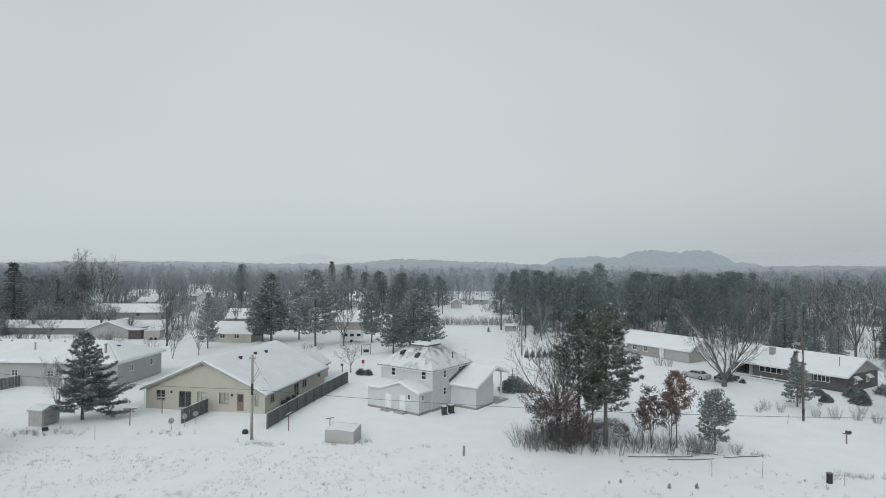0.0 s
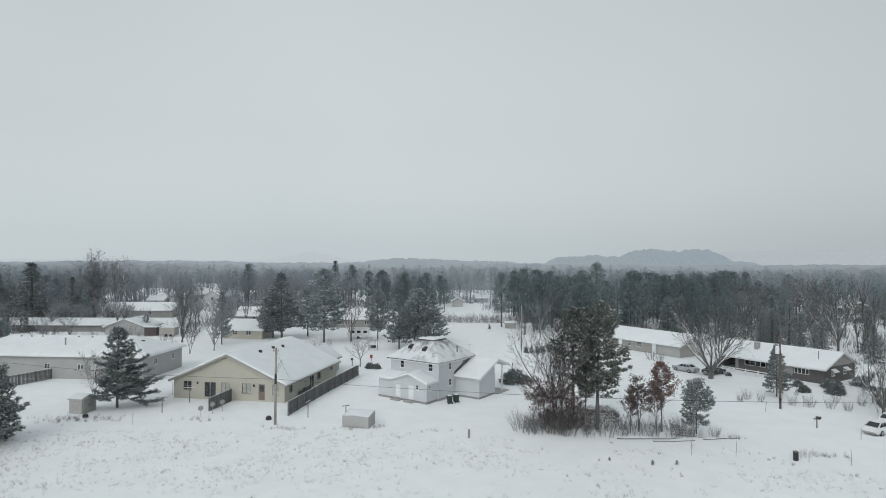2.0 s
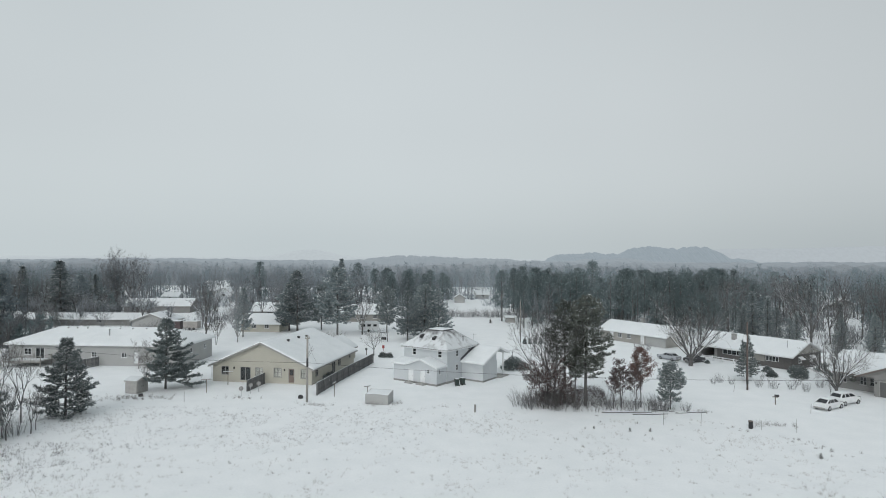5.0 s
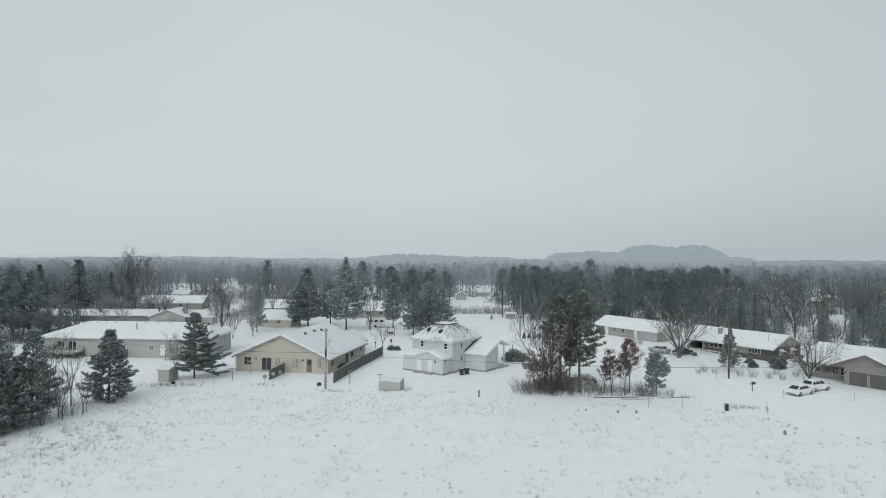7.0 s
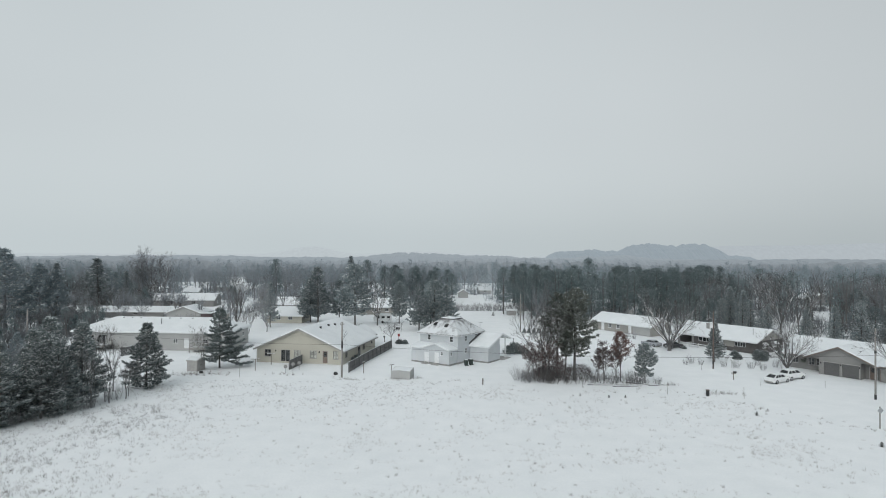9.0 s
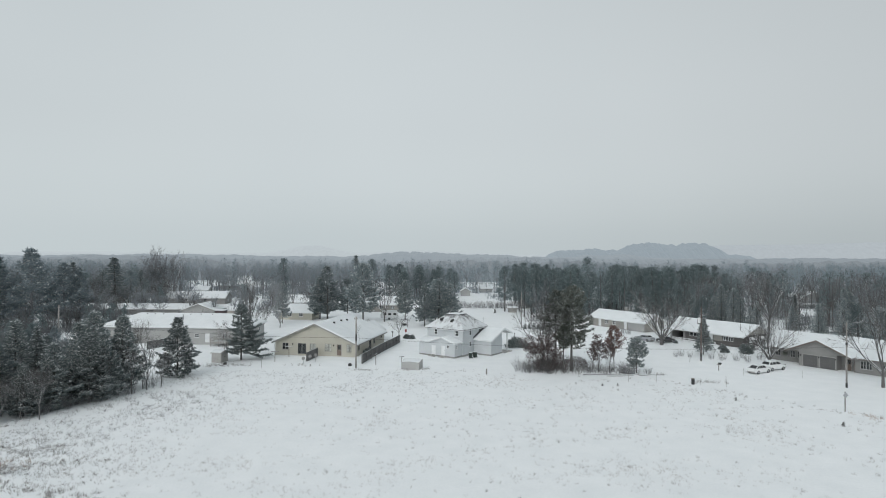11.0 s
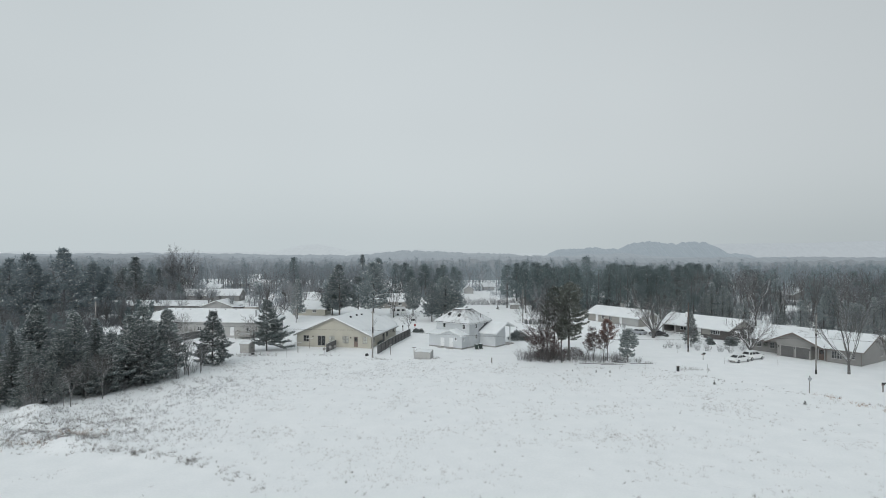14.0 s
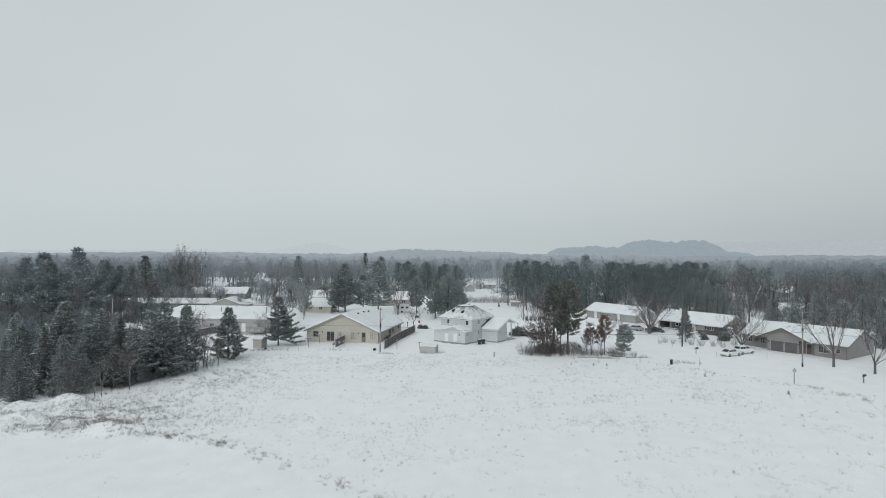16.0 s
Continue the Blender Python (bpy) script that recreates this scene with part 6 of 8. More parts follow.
plain_house("neighbour_house", -35, 166, 3, 16, 9, 2.7, 5.1, "x", BEIGE, "beige house with a long white roof behind the pines", 3)
plain_house("garage_shed", 3.5, 246, 0, 4.5, 5, 2.4, 3.8, "y", GREY, "small shed at the edge of the far field", 0, TRIM_GREY, category="shed")
plain_house("garage_shed", 17.8, 166, 0, 2.9, 2.5, 1.7, 2.0, "x", TRIM_GREY, "tiny grey hut at the far edge of the lawn", 0, TRIM_GREY, category="shed")
plain_house("garage_shed", 15, 272, 10, 6, 5, 2.4, 4.0, "x", GREY, "grey shed under the far trees", 1, category="shed")
plain_house("neighbour_house", 150, 214, 12, 12, 8, 2.6, 5.0, "y", TAUPE, "dark house with a snowy roof in the wood", 2)
plain_house("neighbour_house", 125, 236, 10, 10, 8, 2.6, 5.0, "x", BEIGE, "house among bare trees with roof snow", 2)
plain_house("neighbour_house", 99, 200, 10, 10, 8, 2.6, 4.6, "x", WHITE, "low white house half hidden by trees", 2)
plain_house("neighbour_house", -152, 136, 2, 16, 9, 2.6, 4.8, "x", GREY, "long grey house behind the pine belt", 3)
plain_house("neighbour_house", -126, 139, 2, 8, 9, 2.8, 5.2, "y", GREY, "grey gabled house behind the pine belt", 1)

# ---- fences, sheds, poles and yard things ----
def fence_run(name, a, b, height, label, width=0.15, thick=0.03, mat=WOOD, gap=0.012, pointed=False, rail_side=1):
    """A board fence from a to b with posts and rails; every board is its own piece."""
    a, b = Vector((*a, 0)), Vector((*b, 0))
    ln = (b - a).length
    root = thing(name, label, "fence", rotated(a.x, a.y, 0, (b - a).x, (b - a).y))
    zs = [gz(*(a.lerp(b, k / 10))[:2]) for k in range(11)]
    z = lambda s: zs[min(10, max(0, int(s / ln * 10)))]  # noqa: E731
    m = Mesh()
    w = width - gap
    if pointed:
        m.prism([(-w / 2, 0, 0), (w / 2, 0, 0), (w / 2, 0, height - 0.08), (0, 0, height), (-w / 2, 0, height - 0.08)], (0, thick, 0))
    else:
        m.box(-w / 2, 0, 0, w / 2, thick, height)
    me = m.data("slat", mat)
    n = int(ln / width)
    rng = random.Random(int(ln * 100))
    for i in range(n):
        s = (i + 0.5) * ln / n
        ob = new("slat", me)
        ob.parent = root
        ob.matrix_local = pose(s, 0, z(s) - 0.04 + rng.uniform(-0.02, 0.02), rng.uniform(-0.6, 0.6), rng.uniform(-0.8, 0.8), 0)
    pm = Mesh()
    pm.box(-0.06, 0, -0.2, 0.06, 0.12, height - 0.05)
    me = pm.data("post", mat)
    k = max(2, int(ln / 2.4))
    for i in range(k + 1):
        s = 0.06 + (ln - 0.12) * i / k
        ob = new("post", me)
        ob.parent = root
        ob.matrix_local = pose(s, (thick + 0.046) * rail_side if rail_side > 0 else -0.17, z(s))
    for zz in (0.35, height - 0.35):
        r = Mesh()
        r.box(0, thick + 0.003 if rail_side > 0 else -0.045, zz, ln, thick + 0.045 if rail_side > 0 else -0.003, zz + 0.09)
        part("rail", r, mat, root)
    cap = Mesh()
    for i in range(int(ln / 0.5)):
        s0, s1 = i * 0.5, min(ln, i * 0.5 + 0.5)
        zc = z(s0) + height - 0.02
        cap.box(s0, -0.01, zc, s1, thick + 0.01, zc + 0.03 + 0.012 * math.sin(i * 2.3))
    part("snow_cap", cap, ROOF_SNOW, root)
    return root


fence_run("board_fence", (-20.3, 68.5), (-15.2, 94.4), 1.8, "long weathered grey board fence beside the cream duplex", rail_side=-1)
fence_run("board_fence", (-30.9, 70.4), (-29.95, 75.75), 1.75, "short weathered board fence dividing the duplex patios", 0.18, gap=0.03)
fence_run("picket_fence", (-67.6, 83.5), (-64.7, 90.6), 1.75, "weathered wooden picket fence by the grey house", 0.2, gap=0.05, pointed=True)

# low white rail fence before the brick house
rail_fence = thing("rail_fence", "low white rail fence in front of the brick house", "fence", rotated(50.2, 101.2, 0.0, 0.53, -0.848))
for k in range(6):
    p = Mesh()
    p.box(k * 2.2 - 0.07, -0.07, -0.2, k * 2.2 + 0.07, 0.07, 1.0)
    part("post", p, TRIM, rail_fence)
for zz in (0.4, 0.75):
    r = Mesh()
    r.box(0, -0.03, zz, 11, 0.03, zz + 0.14)
    part("rail", r, TRIM, rail_fence)


def garden_shed(x, y, turn, L, W, h, rdg, mat, label, doors=True):
    root = thing("garden_shed", label, "shed", pose(x, y, gz(x, y) - 0.02, 0, 0, turn))
    for yy, s in ((0, 1), (W, -1)):
        m = Mesh()
        wall_cells(m, "x", yy, s, 0, L, 0, h, [], 0.06)
        part("wall", m, mat, root)
    for xx, s in ((0, 1), (L, -1)):
        m = Mesh()
        m.prism([(xx, 0.06, 0), (xx, W - 0.06, 0), (xx, W - 0.06, h), (xx, W / 2, rdg - 0.05), (xx, 0.06, h)], (s * 0.06, 0, 0))
        part("wall", m, mat, root)
    if doors:
        for k in range(2):
            d = Mesh()
            a = W * (0.14 + 0.36 * k)
            d.box(L + 0.003, a + 0.01, 0.08, L + 0.04, a + W * 0.36 - 0.01, h - 0.08)
            dd = part("door", d, TRIM_GREY, root, "dark grey shed door")
            g = Mesh()
            q = a + (W * 0.3 if k == 0 else W * 0.06)
            g.box(L + 0.041, q - 0.03, 0.9, L + 0.07, q + 0.03, 1.1)
            part("handle", g, BLACK, dd)
    b = Mesh()
    for zz in (0.0,):
        b.box(-0.02, -0.02, -0.15, L + 0.02, W + 0.02, -0.004)
    part("floor", b, WOOD, root)
    gable_roof(root, 0, L, 0, W, h, rdg, "x", 0.12, mat, 0.14)
    return root


garden_shed(-48.5, 69.4, -14, 1.95, 2.3, 1.95, 2.3, SHED_WOOD, "small grey wooden shed with double doors and roof snow")
low = thing("storage_shed", "low pale storage shed under a sloping snow-covered lid", "shed", pose(-12.6, 63.7, gz(-11, 64), 0, 0, -14))
for nm, pts, dep in (("wall", [(0, 0, -0.3), (3.3, 0, -0.3), (3.3, 0, 1.3), (1.4, 0, 1.42), (0, 0, 1.3)], (0, 0.06, 0)), ("wall", [(0, 2.2, -0.3), (3.3, 2.2, -0.3), (3.3, 2.2, 1.62), (0, 2.2, 1.62)], (0, -0.06, 0)),
                     ("wall", [(3.3, 0.062, -0.3), (3.3, 2.138, -0.3), (3.3, 2.138, 1.62), (3.3, 0.062, 1.3)], (-0.06, 0, 0)), ("wall", [(0, 0.062, -0.3), (0, 2.138, -0.3), (0, 2.138, 1.62), (0, 0.062, 1.3)], (0.06, 0, 0))):
    m = Mesh()
    m.prism(pts, dep)
    part(nm, m, GREY, low)
lid = slab(low, "lid", [(0.064, 0.064, 1.26), (3.236, 0.064, 1.26), (3.236, 2.134, 1.56), (0.064, 2.134, 1.56)], 0.04, TRIM_GREY)
snow_layer(lid, [(0.064, 0.064, 1.26), (3.236, 0.064, 1.26), (3.236, 2.134, 1.56), (0.064, 2.134, 1.56)], 0.1, 0.5, name="snow")


def pole_thing(x, y, h, r, mat, label, arms=(), name="utility_pole", lean=(0, 0)):
    root = thing(name, label, "pole", pose(x, y, gz(x, y), lean[0], lean[1], 0), "utility poles")
    m = Mesh()
    m.tube(((0, 0, -0.4), (0, 0, h * 0.5), (0, 0, h)), (r, r * 0.88, r * 0.75), 10)
    part("pole", m, mat, root, smooth=True)
    return root


pole1 = pole_thing(-20.8, 64.7, 9.2, 0.165, POLE, "grey wooden utility pole with a dark cable sleeve")
sleeve = Mesh()
sleeve.tube(((0.05, -0.17, 4.9), (0.05, -0.17, 6.1)), (0.14, 0.14), 8)
part("cable_sleeve", sleeve, BLACK, pole1)
brk = Mesh()
for dz, dx in ((0.0, 0.9), (0.35, 0.75)):
    brk.tube(((0.1, 0, 6.2 + dz), (dx * 0.6, 0, 6.9 + dz), (dx, 0, 7.4 + dz)), (0.035, 0.03, 0.03), 5)
part("bracket", brk, GALV, pole1)
arm = Mesh()
arm.box(-0.35, -0.06, 8.75, 0.35, 0.06, 8.87)
for xx in (-0.28, 0.28):
    arm.tube(((xx, 0, 8.87), (xx, 0, 9.05)), (0.05, 0.04), 6)
part("crossarm", arm, POLE, pole1)
pole2 = pole_thing(44.75, 73.3, 10.4, 0.14, POLE_RED, "red-brown utility pole carrying a small transformer")
can_ = Mesh()
can_.tube(((-0.42, -0.1, 7.4), (-0.42, -0.1, 8.35)), (0.26, 0.26), 12)
can_.tube(((-0.42, -0.1, 8.35), (-0.42, -0.1, 8.45)), (0.22, 0.12), 12)
part("transformer", can_, TRIM, pole2)
arm = Mesh()
arm.tube(((0, 0, 9.6), (-0.42, -0.1, 9.4), (-0.42, -0.1, 8.45)), (0.02, 0.02, 0.02), 5)
part("drop_wire", arm, BLACK, pole2)
band = Mesh()
band.tube(((0, 0, 0.9), (0, 0, 1.5)), (0.16, 0.158), 10)
part("marker_band", band, BLACK, pole2)
pole3 = pole_thing(57.7, 51.1, 10.2, 0.13, POLE, "grey utility pole with a street light arm")
arm = Mesh()
arm.tube(((0, 0, 9.8), (0.7, 0.1, 10.05), (1.5, 0.2, 10.1)), (0.04, 0.035, 0.03), 6)
part("lamp_arm", arm, GALV, pole3)
head = Mesh()
head.box(1.45, 0.08, 10.0, 2.05, 0.34, 10.15)
part("lamp_head", head, GALV, pole3)
for z0, z1 in ((0.0, 0.7), (6.6, 7.0)):
    s = Mesh()
    s.tube(((0, 0, z0), (0, 0, z1)), (0.155, 0.15), 10)
    part("band", s, BLACK, pole3)
pole_thing(16.6, 123.5, 10.0, 0.15, POLE, "slim wooden pole at the far end of the lawn")
pole_thing(-88.0, 86.0, 9.0, 0.17, POLE, "wooden utility pole beside the pine wood")


def cable(name, pts, sag, label, r=0.018):
    m = Mesh()
    for a, b in zip(pts, pts[1:]):
        a, b = Vector(a), Vector(b)
        n = 16
        line = [a.lerp(b, i / n) - Vector((0, 0, sag * 4 * (i / n) * (1 - i / n))) for i in range(n + 1)]
        m.tube(line, (r,) * (n + 1), 4)
    lone(name, m, BLACK, label, "cable")


cable("overhead_cable", [(-88, 86, 6.0), (-20.8, 64.7, 5.4), (57.7, 51.1, 6.3), (130, 36, 6.3)], 1.0, "thin dark overhead cable sagging between the poles")
cable("service_cable", [(-20.8, 64.7, 8.9), (-21.5, 74.6, 3.4)], 0.3, "thin service cable from the pole to the duplex", 0.012)


def clothes_post(x, y, turn, h=1.95, w=1.5):
    root = thing("clothesline_post", "grey metal T-shaped clothesline post in the snow", "clothesline", pose(x, y, gz(x, y), 0, 0, turn), "clothesline posts")
    m = Mesh()
    m.tube(((0, 0, -0.2), (0, 0, h)), (0.06, 0.055), 8)
    part("post", m, TRIM_DARK, root)
    m = Mesh()
    m.box(-w / 2, -0.05, h, w / 2, 0.05, h + 0.08)
    bar = part("crossbar", m, TRIM_DARK, root)
    s = Mesh()
    s.box(-w / 2, -0.045, h + 0.083, w / 2, 0.045, h + 0.13)
    part("snow", s, ROOF_SNOW, bar)
    return root


clothes_post(-36.7, 69.6, 5)
clothes_post(-35.5, 75.0, 0)
clothes_post(-17.6, 67.9, 80, 1.9, 1.3)
clothes_post(-12.8, 67.6, 35, 1.5, 1.0)


def dish(x, y, h, turn):
    root = thing("satellite_dish", "grey satellite dish on a short mast", "dish", pose(x, y, gz(x, y), 0, 0, turn), "satellite dishes")
    m = Mesh()
    m.tube(((0, 0, -0.2), (0, 0, h)), (0.035, 0.035), 6)
    part("mast", m, GALV, root)
    d, n = Mesh(), 14
    rings = [(0.0, 0.0), (0.17, 0.02), (0.32, 0.08)]
    at = pose(0, -0.08, h + 0.15, 65, 0, 0)
    for r0, (ra, za) in enumerate(rings[:-1]):
        rb, zb = rings[r0 + 1]
        for i in range(n):
            t0, t1 = 2 * math.pi * i / n, 2 * math.pi * (i + 1) / n
            q = [(ra * math.cos(t0), ra * math.sin(t0), za), (rb * math.cos(t0), rb * math.sin(t0), zb), (rb * math.cos(t1), rb * math.sin(t1), zb), (ra * math.cos(t1), ra * math.sin(t1), za)]
            d.face([at @ Vector(p) for p in q])
            d.face([at @ (Vector(p) + Vector((0, 0, -0.02))) for p in reversed(q)])
    part("reflector", d, FOUNDATION, root, smooth=True)
    a = Mesh()
    a.tube((at @ Vector((0, -0.36, 0.05)), at @ Vector((0, -0.1, 0.5))), (0.02, 0.02), 5)
    part("feed_arm", a, GALV, root)


dish(-30.9, 67.6, 0.95, 10)
dish(-30.0, 69.0, 1.1, 10)
dish(-29.2, 70.2, 1.1, 10)


def mailbox(x, y, h, turn, label="dark mailbox on a wooden post with an arm"):
    root = thing("mailbox", label, "mailbox", pose(x, y, gz(x, y), 0, 0, turn), "mailboxes")
    m = Mesh()
    m.box(-0.06, -0.06, -0.2, 0.06, 0.06, h)
    m.box(-0.05, -0.35, h - 0.12, 0.05, 0.35, h)
    part("post", m, TRIM_DARK, root)
    b = Mesh()
    prof = [(-0.13, 0.0), (0.13, 0.0), (0.13, 0.16)] + [(0.13 * math.cos(a), 0.16 + 0.12 * math.sin(a)) for a in (0.6, 1.2, 1.9, 2.5)] + [(-0.13, 0.16)]
    b.prism([(px, -0.45, h + 0.005 + pz) for px, pz in prof], (0, 0.55, 0))
    part("box", b, BLACK, root)
    s = Mesh()
    s.box(-0.1, -0.43, h + 0.285, 0.1, 0.08, h + 0.35)
    part("snow", s, ROOF_SNOW, root)


mailbox(44.0, 64.4, 1.15, 70)
mailbox(59.6, 38.1, 1.15, 110)
mailbox(-22.0, 103.5, 1.2, 20)
mailbox(-17.6, 104.0, 1.2, -15)


def stakes(places):
    for x, y, h, tilt in places:
        m = Mesh()
        m.tube(((0, 0, -0.2), (0, 0, h)), (0.025, 0.02), 5)
        lone("marker_stake", m, POLE, "thin marker stake standing in the snow", "stake", pose(x, y, gz(x, y), tilt, tilt * 0.5, 0), "marker stakes")


stakes([(35.4, 52.1, 1.1, 1), (28.9, 53.5, 1.6, 3), (24.6, 54.0, 1.5, 0), (39.0, 51.2, 1.6, -2), (42.0, 72.0, 1.3, 8), (48.6, 74.5, 1.5, 0), (46.0, 59.8, 1.3, 3), (55.0, 58.0, 1.2, 0), (-37.5, 64.0, 1.5, 2)])
lone_post = Mesh()
lone_post.box(-0.09, -0.09, -0.2, 0.09, 0.09, 1.0)
lone("wooden_post", lone_post, POLE, "short grey wooden post in the open snow", "post", pose(2.2, 59.5, gz(2.2, 59.5), 2, 0, 20))
can_root = thing("utility_pedestal", "dark green utility box standing at the edge of the field", "utility box", pose(34.4, 52.6, gz(34.4, 52.6), 0, 0, 15))
m = Mesh()
m.box(-0.18, -0.16, -0.15, 0.18, 0.16, 0.85)
part("box", m, BLACK, can_root)
m = Mesh()
m.box(-0.21, -0.19, 0.853, 0.21, 0.19, 0.93)
part("lid", m, TRIM_DARK, can_root)
sign = thing("road_sign", "diamond road sign seen from its bare grey back", "sign", pose(47.7, 36.8, gz(47.7, 36.8), 0, 0, 8))
m = Mesh()
m.box(-0.05, -0.05, -0.2, 0.05, 0.05, 2.6)
part("post", m, POLE, sign)
m = Mesh()
m.prism([(0, -0.055, 1.75), (0.4, -0.055, 2.15), (0, -0.055, 2.55), (-0.4, -0.055, 2.15)], (0, -0.02, 0))
part("plate", m, GALV, sign)
m = Mesh()
m.tube(((0, 0, -0.05), (0, 0, 0.25), (0, 0, 0.45)), (0.34, 0.36, 0.22), 10)
lone("fire_barrel", m, BLACK, "squat black barrel half sunk in snow", "barrel", pose(-22.2, 66.8, gz(-22.2, 66.8)))
m = Mesh()
m.tube(((0, 0, 0), (0, 0, 0.35)), (0.35, 0.3), 9)
lone("tub", m, BLACK, "dark tub beside the grey shed", "tub", pose(-45.3, 67.6, gz(-45.3, 67.6)))
m = Mesh()
m.box(-0.25, -0.05, 0.55, 0.25, 0.05, 1.2)
m.box(-0.04, -0.04, -0.1, 0.04, 0.04, 0.55)
lone("red_panel", m, RED, "small red panel on a stake behind the duplex", "sign", pose(-14.7, 109.5, gz(-14.7, 109.5)))
lamp_post = thing("lamp_post", "slim dark garden lamp post beside the porch", "lamp", pose(11.0, 92.6, gz(11.0, 92.6)))
m = Mesh()
m.tube(((0, 0, -0.2), (0, 0, 2.3)), (0.045, 0.04), 7)
part("post", m, BLACK, lamp_post)
m = Mesh()
m.tube(((0, 0, 2.3), (0, 0, 2.35), (0, 0, 2.62), (0, 0, 2.72)), (0.06, 0.12, 0.15, 0.03), 8)
part("lantern", m, GALV, lamp_post)
swing = thing("garden_swing", "dark metal frame with a hanging seat in the snow", "swing", pose(-16.0, 123.5, gz(-16, 123.5)))
m = Mesh()
for xx in (-0.9, 0.9):
    m.tube(((xx, -0.4, -0.1), (xx, 0, 2.2)), (0.05, 0.05), 6)
    m.tube(((xx, 0.4, -0.1), (xx, 0, 2.2)), (0.05, 0.05), 6)
m.tube(((-0.95, 0, 2.2), (0.95, 0, 2.2)), (0.05, 0.05), 6)
part("frame", m, BLACK, swing)
m = Mesh()
m.box(-0.6, -0.25, 0.5, 0.6, 0.25, 0.58)
m.box(-0.6, 0.2, 0.581, 0.6, 0.27, 1.05)
for xx in (-0.55, 0.55):
    m.tube(((xx, 0, 0.58), (xx, 0, 2.2)), (0.015, 0.015), 4)
part("seat", m, BLACK, swing)


def wheelie_bin(x, y, turn):
    root = thing("wheelie_bin", "dark green wheeled rubbish bin topped with snow", "bin", pose(x, y, gz(x, y) - 0.02, 0, 0, turn), "rubbish bins")
    m = Mesh()
    lo = [(-0.24, -0.28, 0.08), (0.24, -0.28, 0.08), (0.24, 0.28, 0.08), (-0.24, 0.28, 0.08)]
    hi = [(-0.3, -0.36, 1.02), (0.3, -0.36, 1.02), (0.3, 0.36, 1.02), (-0.3, 0.36, 1.02)]
    m.solid(lo + hi, [(3, 2, 1, 0), (4, 5, 6, 7), (0, 1, 5, 4), (1, 2, 6, 5), (2, 3, 7, 6), (3, 0, 4, 7)])
    part("body", m, BIN, root)
    m = Mesh()
    m.box(-0.33, -0.4, 1.023, 0.33, 0.38, 1.1)
    part("lid", m, BIN, root)
    m = Mesh()
    m.box(-0.28, -0.34, 1.103, 0.28, 0.32, 1.17)
    part("snow", m, ROOF_SNOW, root)
    for xx in (-0.29, 0.29):
        w = Mesh()
        w.tube(((xx - 0.04, 0.3, 0.12), (xx + 0.04, 0.3, 0.12)), (0.12, 0.12), 10)
        part("wheel", w, TYRE, root)


wheelie_bin(0.25, 75.75, 200)
wheelie_bin(1.15, 76.5, 215)


